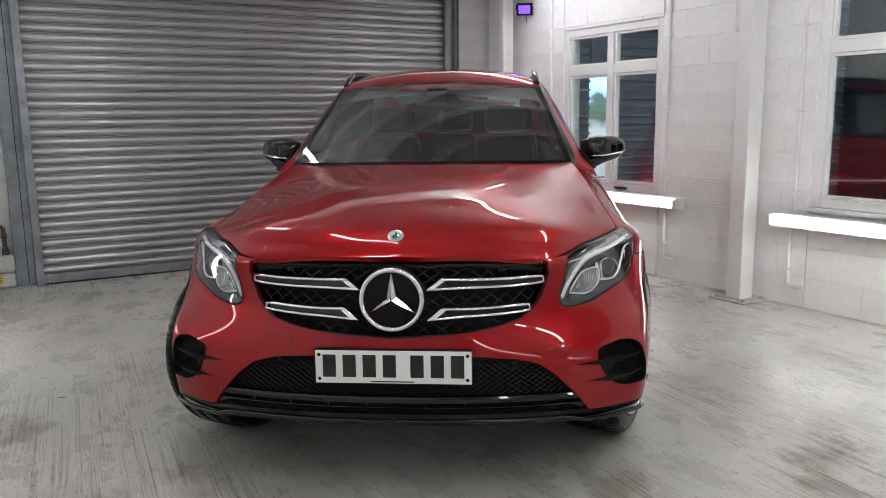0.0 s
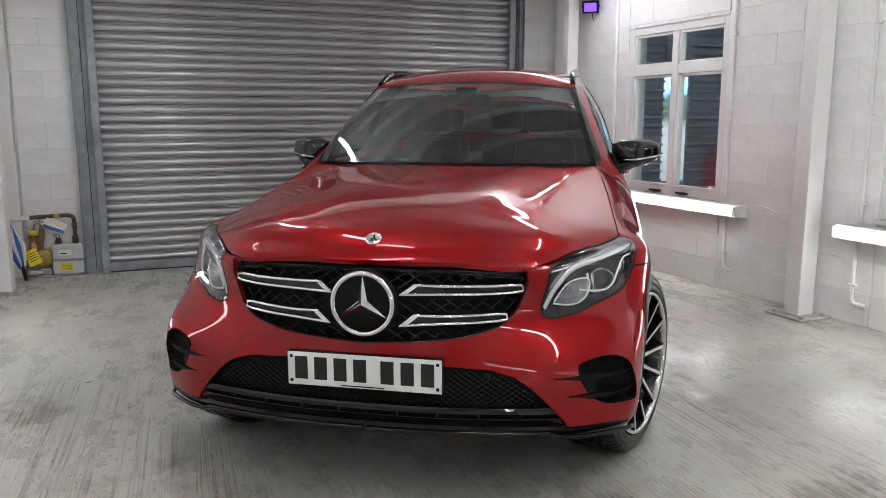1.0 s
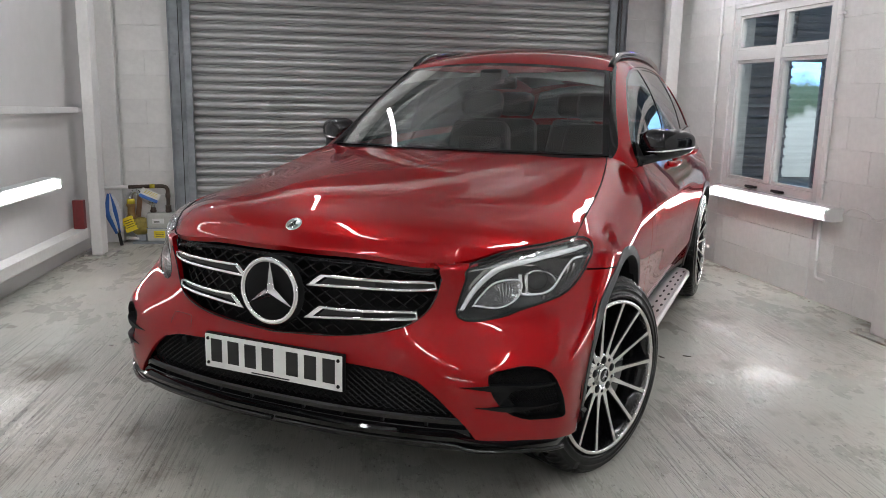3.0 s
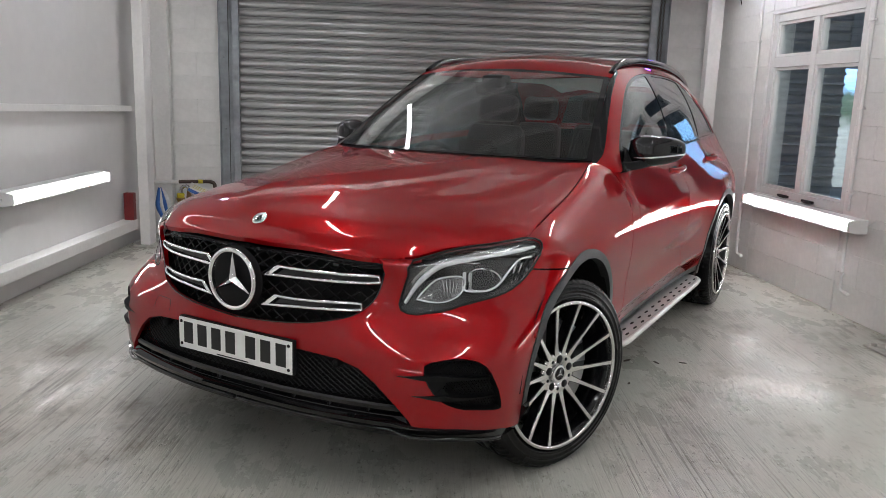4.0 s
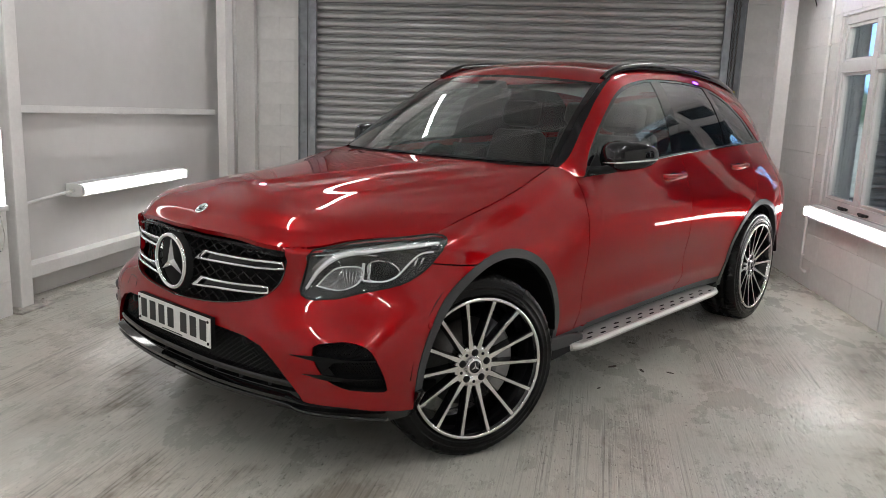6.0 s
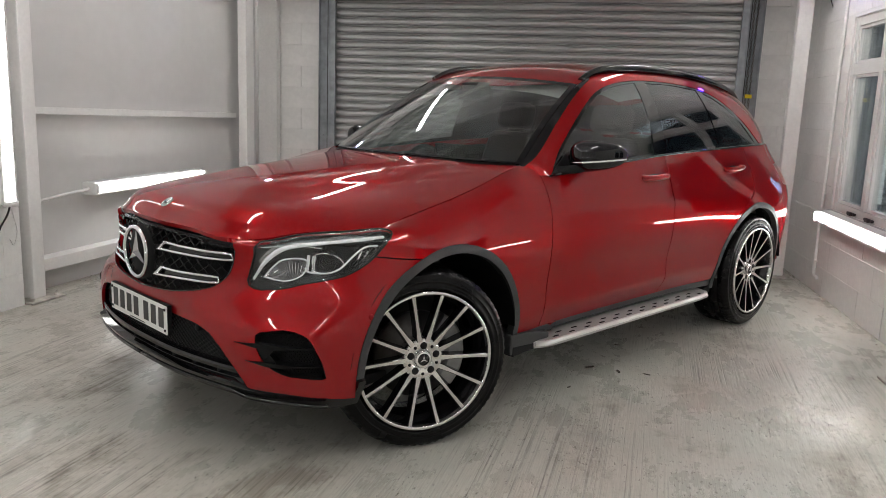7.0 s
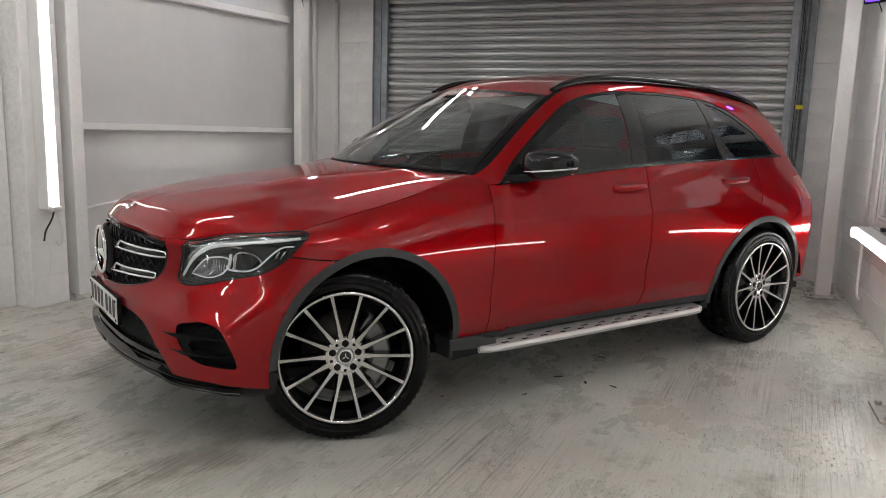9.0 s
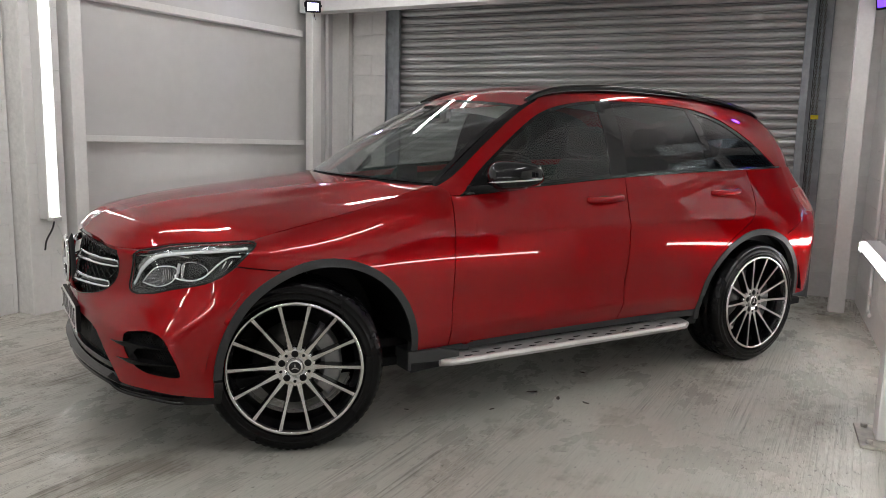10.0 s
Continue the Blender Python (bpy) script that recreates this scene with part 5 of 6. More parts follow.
# ---- headlights ----
for s in (1, -1):
    lens = thick(part("headlight", body.take(LAMP, s), M_LENS, car, "clear headlight lens"), 0.003)
    lens.visible_shadow = False
    hs = Sheet([1.9 + i * 0.1 for i in range(28)], [0.5 + i / 50 for i in range(26)], inner)
    hs.cut(lamp_p, 1)
    hs.cut([(2.2, w_of(2.2, 0.70)), (2.8, w_of(2.8, 0.722)), (3.4, w_of(3.4, 0.735)), (4.0, w_of(4.0, 0.79)), (4.3, w_of(4.3, 0.85)), (3.5, w_of(3.5, 0.845)), (2.8, w_of(2.8, 0.81)), (2.35, w_of(2.35, 0.765))], 2, only=(1,))
    part("housing", hs.take(1, s, push=-0.016), M_HOUSING, lens, "dark grey lamp housing")
    part("housing_well", hs.take(2, s, push=-0.055), M_HOUSING, lens)
    part("lamp_seal", tube_bm([Vector(((s) * p[0], p[1], p[2])) for p in (Vector(inner(*q)) - normal(inner, *q) * 0.003 for q in lamp_p)], 0.0045, 6, closed=True), M_BLACK, lens, "black seal")
    d1 = smooth_line([(2.06, 0.700), (2.27, 0.757), (2.53, 0.806), (2.74, 0.827), (3.20, 0.843), (3.63, 0.856), (4.25, 0.868)], 5)
    bar = bmesh.new()
    prev = None
    for k, (a, z) in enumerate(d1):
        t = k / (len(d1) - 1)
        h = 0.0035 + 0.0035 * math.sin(math.pi * t)
        q = [on_body(a, z + h, -0.010, s), on_body(a + 0.02, z - h, -0.008, s), on_body(a, z - h, -0.022, s), on_body(a, z + h, -0.022, s)]
        cur = [bar.verts.new(p) for p in q]
        if prev:
            for i in range(4):
                bar.faces.new((prev[i], prev[(i + 1) % 4], cur[(i + 1) % 4], cur[i]))
        prev = cur
    bmesh.ops.recalc_face_normals(bar, faces=bar.faces[:])
    part("light_guide", bar, M_DRL, lens, "frosted white light guide", smooth=True)
    band = bmesh.new()
    cols = [[band.verts.new(on_body(a, z + dz, dp, s)) for dz, dp in ((0.0085, -0.016), (0.014, -0.013), (0.021, -0.012))] for a, z in d1[4:-3]]
    for p, q in zip(cols, cols[1:]):
        for i in range(2):
            band.faces.new((p[i], q[i], q[i + 1], p[i + 1]))
    part("upper_band", band, M_DARKCHROME, lens, "silvery band over the light guide")
    d2 = smooth_line([(2.84, 0.752), (2.88, 0.738), (3.08, 0.735), (3.25, 0.738), (3.46, 0.755), (3.68, 0.795), (3.89, 0.828), (4.14, 0.836)], 5)
    part("light_guide", tube_bm([on_body(a, z, -0.018, s) for a, z in d2], 0.0036, 8), M_DRL, lens)
    part("chrome_line", tube_bm([on_body(a, z + 0.004 + 0.0045 * math.sin(math.pi * k / (len(d1) - 1)), -0.011, s) for k, (a, z) in enumerate(d1) if k > 3], 0.0017, 6), M_CHROME, lens)
    bezel = smooth_line([(2.95, 0.745), (3.05, 0.737), (3.30, 0.741), (3.50, 0.764), (3.42, 0.792), (3.16, 0.806), (2.99, 0.790), (2.95, 0.745)], 4)
    part("projector_bezel", tube_bm([on_body(a, z, -0.022, s) for a, z in bezel[:-1]], 0.0032, 6, closed=True), M_SATIN, lens)
    for a in (2.86, 2.95):
        fin = bmesh.new()
        fin.faces.new([fin.verts.new(on_body(x, z, -0.024, s)) for x, z in ((a - 0.03, 0.738), (a + 0.02, 0.740), (a + 0.09, 0.796), (a + 0.05, 0.798))])
        thick(part("silver_blade", fin, M_SATIN, lens), 0.004)
    for a in (3.78, 3.90):
        part("chrome_line", tube_bm([on_body(a, 0.785, -0.026, s), on_body(a + 0.07, 0.815, -0.026, s)], 0.003, 6), M_SATIN, lens)
    part("chrome_line", tube_bm([on_body(a, z, -0.014, s) for a, z in smooth_line([(2.30, 0.815), (2.6, 0.832), (2.9, 0.828), (3.15, 0.822)], 4)], 0.0025, 6), M_CHROME, lens)
    # reflector bowl: a ribbed leaf
    c = on_body(2.56, 0.742, -0.052, s)
    leaf = smooth_line([(2.22, 0.711), (2.40, 0.750), (2.575, 0.777), (2.83, 0.783), (2.895, 0.764), (2.755, 0.722), (2.50, 0.702), (2.22, 0.711)], 5)
    bowl = bmesh.new()
    hub = [bowl.verts.new(c)]
    r1 = [bowl.verts.new(on_body(2.56 + (a - 2.56) * 0.55, 0.742 + (z - 0.742) * 0.55, -0.046 + 0.006 * (k % 2), s)) for k, (a, z) in enumerate(leaf[:-1])]
    r2 = [bowl.verts.new(on_body(a, z, -0.020, s)) for a, z in leaf[:-1]]
    n = len(r1)
    for k in range(n):
        bowl.faces.new((hub[0], r1[k], r1[(k + 1) % n]))
        bowl.faces.new((r1[k], r2[k], r2[(k + 1) % n], r1[(k + 1) % n]))
    part("reflector", bowl, M_DARKCHROME, lens, "chrome leaf-shaped reflector")
    part("reflector_rim", tube_bm([on_body(a, z, -0.018, s) for a, z in leaf[:-1]], 0.0030, 6, closed=True), M_DRL, lens)
    pc = on_body(3.20, 0.778, -0.035, s)
    axis = Vector((s * 0.45, -0.87, -0.05)).to_track_quat("Z", "Y").to_matrix().to_4x4()
    pr = lathe_bm([(0.012, 0.0001), (0.010, 0.014), (0.004, 0.024), (-0.004, 0.028)], "z", 28)
    bmesh.ops.transform(pr, matrix=Matrix.Translation(pc) @ axis, verts=pr.verts[:])
    part("projector_lens", pr, M_GLOSS, lens, "dark projector lens")
    cup = lathe_bm([(-0.01, 0.029), (0.004, 0.031), (0.002, 0.036), (-0.02, 0.040)], "z", 28)
    bmesh.ops.transform(cup, matrix=Matrix.Translation(pc) @ axis, verts=cup.verts[:])
    part("projector_cup", cup, M_HOUSING, lens)
    for k in range(5):
        rb = [on_body(2.62 + 0.045 * k, 0.775 - 0.003 * k, -0.03, s), on_body(2.60 + 0.03 * k, 0.722, -0.035, s)]
        part("reflector_rib", tube_bm(rb, 0.002, 5), M_CHROME, lens)

# ---- mirrors, handles, rails, boards ----
RX = lambda y: spl(CANT_X, y) - 0.012
for s in (1, -1):
    m = bmesh.new()
    bmesh.ops.create_uvsphere(m, u_segments=32, v_segments=18, radius=1)
    for v in m.verts:
        x, y, z = v.co
        sgn = lambda q, e: math.copysign(abs(q) ** e, q)
        x, y, z = sgn(x, 0.72), sgn(y, 0.8), sgn(z, 0.70)
        y = y * (0.078 + 0.012 * (1 - x)) if y < 0 else y * 0.072
        v.co = Vector((x * 0.135, y, z * (0.070 - 0.016 * x) + 0.008 * x))
        v.co = Matrix.Rotation(radians(42), 3, "Z") @ v.co
        v.co = Vector((s * (v.co.x + 0.902), v.co.y + 1.895, v.co.z + 1.138))
    if s < 0:  # the far mirror is set a little further in
        for v in m.verts:
            v.co.x += 0.035
    mir = part("door_mirror", m, M_GLOSS, car, "gloss black door mirror", smooth=True)
    foot = tube_bm(smooth_line([(s * 0.795, 1.705, 1.064), (s * 0.825, 1.725, 1.068), (s * 0.87, 1.795, 1.080), (s * 0.90, 1.85, 1.105)], 4), [0.026 - 0.006 * math.sin(math.pi * k / 12) for k in range(13)], 12)
    part("mirror_foot", foot, M_BLACK, mir)
    stripe = []
    for k in range(19):
        u = radians(-170 + 150 * k / 18)
        x, y, zz = math.copysign(abs(math.cos(u)) ** 0.72, math.cos(u)), math.copysign(abs(math.sin(u)) ** 0.8, math.sin(u)), -0.30
        y *= 0.078 + 0.012 * (1 - x)
        q = Matrix.Rotation(radians(42), 3, "Z") @ Vector((x * 0.135 * 0.965, y * 0.965, zz * (0.070 - 0.016 * x) + 0.008 * x))
        stripe.append((s * (q.x + 0.902), q.y + 1.895, q.z + 1.138))
    stripe = [(p[0] + (0.035 if s < 0 else 0.0), p[1], p[2]) for p in stripe]
    part("mirror_stripe", tube_bm(stripe, 0.0042, 8), M_SATIN, mir, "silver indicator strip")
    mg = box_bm(-0.105, 0.068, -0.045, 0.105, 0.073, 0.048, 0.002)
    for v in mg.verts:
        q = Matrix.Rotation(radians(42), 3, "Z") @ v.co
        v.co = Vector((s * (q.x + 0.902) + (0.035 if s < 0 else 0.0), q.y + 1.895, q.z + 1.138))
    bmesh.ops.recalc_face_normals(mg, faces=mg.faces[:])
    part("mirror_glass", mg, M_CHROME, mir, "mirror glass")
    sail = bmesh.new()
    for y, w in ((1.645, 0.0), (1.81, 0.0), (1.81, 0.36)):
        x, yy, z = cabin_side(y, w)
        sail.verts.new((s * (x + 0.004), yy, z + 0.004))
    sail.verts.ensure_lookup_table()
    sail.faces.new(sail.verts[:])
    thick(part("mirror_sail", sail, M_BLACK, mir), 0.008, 0)
    for door, y, z in ((doors[s][0], 2.515, 1.010), (doors[s][1], 3.455, 1.026)):
        bar = [(s * (side_x(y + d, z) + o), y + d, z + 0.004 * math.sin(d * 12)) for d, o in ((-0.115, -0.006), (-0.095, 0.016), (-0.045, 0.030), (0.045, 0.032), (0.095, 0.022), (0.118, -0.002))]
        h = part("door_handle", tube_bm(smooth_line(bar, 4), 0.0170, 12), M_RED, door)
        # shade of the handle recess, put on the door as a flat black bulge
        cup = bmesh.new()
        bmesh.ops.create_uvsphere(cup, u_segments=20, v_segments=10, radius=1)
        for v in cup.verts:
            v.co = Vector((s * (side_x(y, z) - 0.004 + 0.006 * v.co.x), y - 0.0 + v.co.y * 0.082, z - 0.018 + v.co.z * 0.034))
        part("handle_cup_shade", cup, M_BLACK, door, smooth=True)
    rl = smooth_line([(s * RX(y), y, spl(CANT_Z, y) + h) for y, h in ((2.20, 0.004), (2.30, 0.016), (2.45, 0.023), (2.75, 0.025), (3.25, 0.024), (3.70, 0.022), (4.00, 0.014), (4.12, 0.004))], 6)
    part("roof_rail", tube_bm(rl, [0.016 + 0.007 * math.sin(math.pi * k / (len(rl) - 1)) for k in range(len(rl))], 10), M_GLOSS, car, "gloss black roof rail")
    # running board
    prof = [(0.79, 0.285), (0.79, 0.302), (0.905, 0.299), (0.926, 0.294), (0.934, 0.283), (0.924, 0.268), (0.89, 0.264), (0.80, 0.268)]
    rb = bmesh.new()
    rings = []
    for y, k in ((1.50, 0.62), (1.51, 0.78), (1.55, 0.92), (1.63, 1.0), (3.02, 1.0), (3.12, 0.93), (3.16, 0.75), (3.175, 0.45)):
        rings.append([rb.verts.new((s * (0.79 + (x - 0.79) * k), y, z)) for x, z in prof])
    for p, q in zip(rings, rings[1:]):
        for i in range(len(prof)):
            rb.faces.new((p[i], p[(i + 1) % 8], q[(i + 1) % 8], q[i]))
    rb.faces.new(rings[0])
    rb.faces.new(rings[-1][::-1])
    bmesh.ops.recalc_face_normals(rb, faces=rb.faces[:])
    board = part("running_board", rb, M_BOARD, car, "satin aluminium running board with black studs")
    part("board_edge", tube_bm([(s * x, y, z) for x, y, z in ((0.895, 1.515, 0.288), (0.921, 1.56, 0.289), (0.923, 1.62, 0.289), (0.923, 2.3, 0.289), (0.923, 3.02, 0.289), (0.912, 3.10, 0.289), (0.885, 3.155, 0.288))], 0.0125, 10), M_EDGE, board, "satin aluminium edge with the light on it put into its colour")
    stud = mesh_of(lathe_bm([(0.0, 0.0105), (0.004, 0.009), (0.0045, 0.0001)], "z", 12), "stud", M_BLACK)
    for r in range(2):
        for k in range(12):
            o = new("stud", stud)
            o.parent = board
            o.location = (s * (0.862 + 0.034 * r), 1.60 + 0.126 * k + (0.063 if r % 2 else 0), 0.3000 - 0.0010 * r)
            o.scale = (0.60, 2.5, 0.5)
    part("sill_end", prism_bm([(1.345, 0.355), (1.345, 0.262), (1.50, 0.262), (1.62, 0.285), (1.62, 0.325), (1.50, 0.350)], s * 0.76, s * 0.888, "yz", 0.008), M_TRIM, car, "black plastic sill end behind the wheel")
    part("board_bracket", prism_bm([(1.36, 0.30), (1.36, 0.255), (1.54, 0.266), (1.54, 0.290)], s * 0.74, s * 0.89, "yz", 0.004), M_BLACK, board)
    part("board_bracket", prism_bm([(3.16, 0.268), (3.16, 0.294), (3.26, 0.33), (3.26, 0.27)], s * 0.74, s * 0.86, "yz", 0.004), M_BLACK, board)

# ---- wheels ----
R, RIM = 0.366, 0.272


def wheel_meshes():
    prof = [(-0.105, RIM - 0.012), (-0.122, RIM + 0.012), (-0.130, 0.310), (-0.122, 0.340), (-0.104, 0.357), (-0.085, 0.364), (-0.062, R), (-0.060, R - 0.007), (-0.052, R - 0.007), (-0.050, R), (-0.006, R), (-0.004, R - 0.007), (0.004, R - 0.007), (0.006, R),
            (0.050, R), (0.052, R - 0.007), (0.060, R - 0.007), (0.062, R), (0.085, 0.364), (0.104, 0.357), (0.1165, 0.344), (0.1185, 0.340), (0.1175, 0.337), (0.1225, 0.322), (0.1235, 0.321), (0.1235, 0.318), (0.1225, 0.317), (0.1240, 0.303), (0.1275, 0.299), (0.1265, 0.290), (0.121, 0.2885), (0.116, 0.283), (0.104, 0.272)]
    prof = [(x - 0.015 if x > 0 else x * 1.18 - 0.015, r) for x, r in prof]
    ty = bmesh.new()
    steps, rings = 210, []
    for x, r in prof:
        ring = []
        for k in range(steps):
            t = 2 * math.pi * k / steps
            rr = r - (0.005 if k % 3 == 0 and 0.050 < abs(x) < 0.125 and r > 0.35 else 0.0)
            ring.append(ty.verts.new((x, rr * math.cos(t), rr * math.sin(t))))
        rings.append(ring)
    for a, c in zip(rings, rings[1:]):
        for k in range(steps):
            ty.faces.new((a[k], a[(k + 1) % steps], c[(k + 1) % steps], c[k])).smooth = True
    barrel = lathe_bm([(-0.11, RIM - 0.004), (-0.10, 0.246), (-0.02, 0.240), (0.06, 0.248), (0.098, 0.268)], "x", 72)
    lip = lathe_bm([(0.090, 0.2660), (0.112, 0.2675), (0.1165, 0.2700), (0.1172, 0.2740), (0.1165, 0.2800), (0.108, 0.282)], "x", 96)
    sp = bmesh.new()
    n = 7
    rows = []
    for i in range(n):
        t = i / (n - 1)
        r = 0.060 + (0.270 - 0.060) * t
        half = 0.0105 - 0.0050 * sstep(t, 0, 0.45) + 0.0020 * sstep(t, 0.75, 1.0)
        face = 0.080 + 0.014 * math.sin(math.pi * t * 0.5) + 0.018 * t * t
        rows.append([sp.verts.new(v) for v in ((face - 0.045, -half * 0.9 - 0.004, r), (face - 0.003, -half - 0.0025, r), (face, -half, r), (face, half, r), (face - 0.003, half + 0.0025, r), (face - 0.045, half * 0.9 + 0.004, r))])
    for p, q in zip(rows, rows[1:]):
        for i in range(5):
            f = sp.faces.new((p[i], q[i], q[i + 1], p[i + 1]))
            f.material_index = 1 if i == 2 else 0
    bmesh.ops.recalc_face_normals(sp, faces=sp.faces[:])
    hub = lathe_bm([(0.03, 0.090), (0.070, 0.088), (0.079, 0.082), (0.0815, 0.074), (0.081, 0.038), (0.074, 0.036), (0.074, 0.0001)], "x", 48)
    cap = lathe_bm([(0.074, 0.034), (0.084, 0.0335), (0.087, 0.030), (0.0855, 0.021), (0.0865, 0.020), (0.0870, 0.0001)], "x", 40)
    hole = lathe_bm([(0.0805, 0.0150), (0.0824, 0.0145), (0.0824, 0.0001)], "x", 16)
    pin = lathe_bm([(0.0805, 0.0070), (0.0824, 0.0065), (0.0824, 0.0001)], "x", 10)
    disc = lathe_bm([(0.030, 0.0001), (0.030, 0.09), (0.010, 0.092), (0.010, 0.175), (-0.018, 0.175)], "x", 64)
    cst = bmesh.new()
    for k in range(3):
        t = math.pi / 2 + k * 2 * math.pi / 3
        q = [(0.0885, 0.019 * math.cos(t), 0.019 * math.sin(t)), (0.0885, 0.004 * math.cos(t + 1), 0.004 * math.sin(t + 1)), (0.0885, 0.004 * math.cos(t - 1), 0.004 * math.sin(t - 1))]
        cst.faces.new([cst.verts.new(p) for p in q])
    cal = bmesh.new()
    rr = []
    for t in [radians(-52 + 6 * k) for k in range(18)]:
        rr.append([cal.verts.new((x, r * math.cos(t), r * math.sin(t))) for x, r in ((0.038, 0.110), (0.048, 0.125), (0.046, 0.185), (0.034, 0.196), (-0.03, 0.196), (-0.03, 0.110))])
    for p, q in zip(rr, rr[1:]):
        for i in range(6):
            cal.faces.new((p[i], p[(i + 1) % 6], q[(i + 1) % 6], q[i]))
    cal.faces.new(rr[0])
    cal.faces.new(rr[-1][::-1])
    bmesh.ops.recalc_face_normals(cal, faces=cal.faces[:])
    return {"wheel": mesh_of(barrel, "wheel", M_RIMDARK, True), "tyre": mesh_of(ty, "tyre", M_TYRE), "rim_lip": mesh_of(lip, "rim_lip", M_MACHINED, True), "spoke": mesh_of(sp, "spoke", [M_RIMDARK, M_MACHINED]),
            "hub": mesh_of(hub, "hub", M_MACHINED, True), "centre_cap": mesh_of(cap, "centre_cap", M_CHROME, True), "wheel_bolt": mesh_of(hole, "wheel_bolt", M_BLACK, True), "pin_hole": mesh_of(pin, "pin_hole", M_BLACK),
            "brake_disc": mesh_of(disc, "brake_disc", M_DISC, True), "brake_caliper": mesh_of(cal, "brake_caliper", M_CALIPER), "cap_star": mesh_of(cst, "cap_star", M_CHROME), "cap_disc": mesh_of(lathe_bm([(0.0860, 0.0245), (0.0876, 0.0240), (0.0876, 0.0001)], "x", 32), "cap_disc", M_RIMDARK, True)}


WM = wheel_meshes()
STEER = -21.0
for yw, x in ((AXLE_F, 0.816), (AXLE_R, 0.815)):
    for s in (1, -1):
        wh = new("wheel", WM["wheel"])
        wh.parent = car
        turn = STEER if yw < 2 else 0.0
        wh.matrix_basis = pose(s * x if s > 0 or yw > 2 else -0.785, yw, R - 0.004, 0, 0, turn + (0 if s > 0 else 180))
        tagged(wh, "black alloy wheel with machined spokes")

        def sub(name, m=None, label=""):
            o = new(name, WM[name])
            o.parent = wh
            if m is not None:
                o.matrix_basis = m
            tagged(o, label)

        sub("tyre", label="black rubber tyre")
        sub("rim_lip")
        sub("hub")
        sub("centre_cap")
        sub("cap_star")
        sub("cap_disc")
        sub("brake_disc")
        sub("brake_caliper", pose(0, 0, 0, 8 if s > 0 else 172, 0, 0))
        for k in range(14):
            sub("spoke", pose(0, 0, 0, 360 / 14 * (k + 0.5), 0, 0))
        for k in range(5):
            sub("wheel_bolt", pose(0, 0, 0, 72 * k, 0, 0) @ pose(0, 0, 0.056))
            sub("pin_hole", pose(0, 0, 0, 72 * k + 36, 0, 0) @ pose(0, 0, 0.060))

# ---- cabin ----
part("cabin_floor", box_bm(-0.72, 1.0, 0.34, 0.72, 4.2, 0.38), M_CABIN, car)
for s in (1, -1):
    part("door_card", box_bm(min(s * 0.74, s * 0.78), 1.62, 0.4, max(s * 0.74, s * 0.78), 4.1, 1.02, 0.02), M_CABIN, car)
dash = smooth_line([(1.34, 1.035), (1.50, 1.055), (1.75, 1.05), (1.92, 0.99), (1.95, 0.80), (1.90, 0.60)], 4)
db = prism_bm(dash + [(1.34, 0.60)], -0.70, 0.70, "yz")
part("dashboard", db, M_CABIN, car, "black dashboard")
part("centre_screen", box_bm(-0.11, 1.80, 1.02, 0.11, 1.815, 1.14, 0.006), M_GLOSS, car, "dark centre display")
sw = tube_bm([(-0.36 + 0.185 * math.cos(t), 2.02 - 0.06 * math.sin(t), 0.93 + 0.17 * math.sin(t)) for t in [2 * math.pi * k / 40 for k in range(40)]], 0.015, 10, closed=True)
part("steering_wheel", sw, M_CABIN, car, "black steering wheel")


def seat(x, y, wide=0.50):
    st = part("seat", box_bm(x - wide / 2, y - 0.48, 0.50, x + wide / 2, y + 0.05, 0.66, 0.05), M_SEAT, car, "black leather seat")
    bk = box_bm(x - wide / 2, -0.065, 0.0, x + wide / 2, 0.075, 0.61, 0.062, segs=4)
    for v in bk.verts:  # narrower towards the shoulders
        v.co.x = x + (v.co.x - x) * (1 - 0.28 * sstep(v.co.z, 0.30, 0.61))
    bmesh.ops.transform(bk, matrix=Matrix.Translation((0, y, 0.60)) @ Matrix.Rotation(radians(-16), 4, "X"), verts=bk.verts[:])
    part("backrest", bk, M_SEAT, st)
    hr = box_bm(x - 0.130, -0.062, 0.63, x + 0.130, 0.062, 0.80, 0.060, segs=5)
    bmesh.ops.transform(hr, matrix=Matrix.Translation((0, y, 0.60)) @ Matrix.Rotation(radians(-14), 4, "X"), verts=hr.verts[:])
    part("headrest", hr, M_SEAT, st)
    for k in (-0.05, 0.05):
        part("headrest_post", tube_bm([(x + k, y + 0.15, 1.17), (x + k, y + 0.165, 1.25)], 0.006, 8), M_CHROME, st)


for x in (-0.37, 0.37):
    seat(x, 2.62)
for x in (-0.45, 0.0, 0.45):
    seat(x, 3.50, 0.44)
part("rear_view_mirror", box_bm(-0.12, 1.98, 1.375, 0.12, 2.01, 1.435, 0.012), M_BLACK, car, "black rear-view mirror")
part("sensor_pod", box_bm(-0.06, 1.93, 1.40, 0.06, 2.06, 1.475, 0.02), M_BLACK, car)
head_lining = Sheet([-1 + i / 8 for i in range(17)], [2.06 + i * 0.15 for i in range(15)], lambda q, y: tuple(c - d for c, d in zip(roof(q * 0.97, y), (0, 0, 0.035))))
part("head_lining", head_lining.take(0, 1), M_PANEL, car, "pale grey head lining")


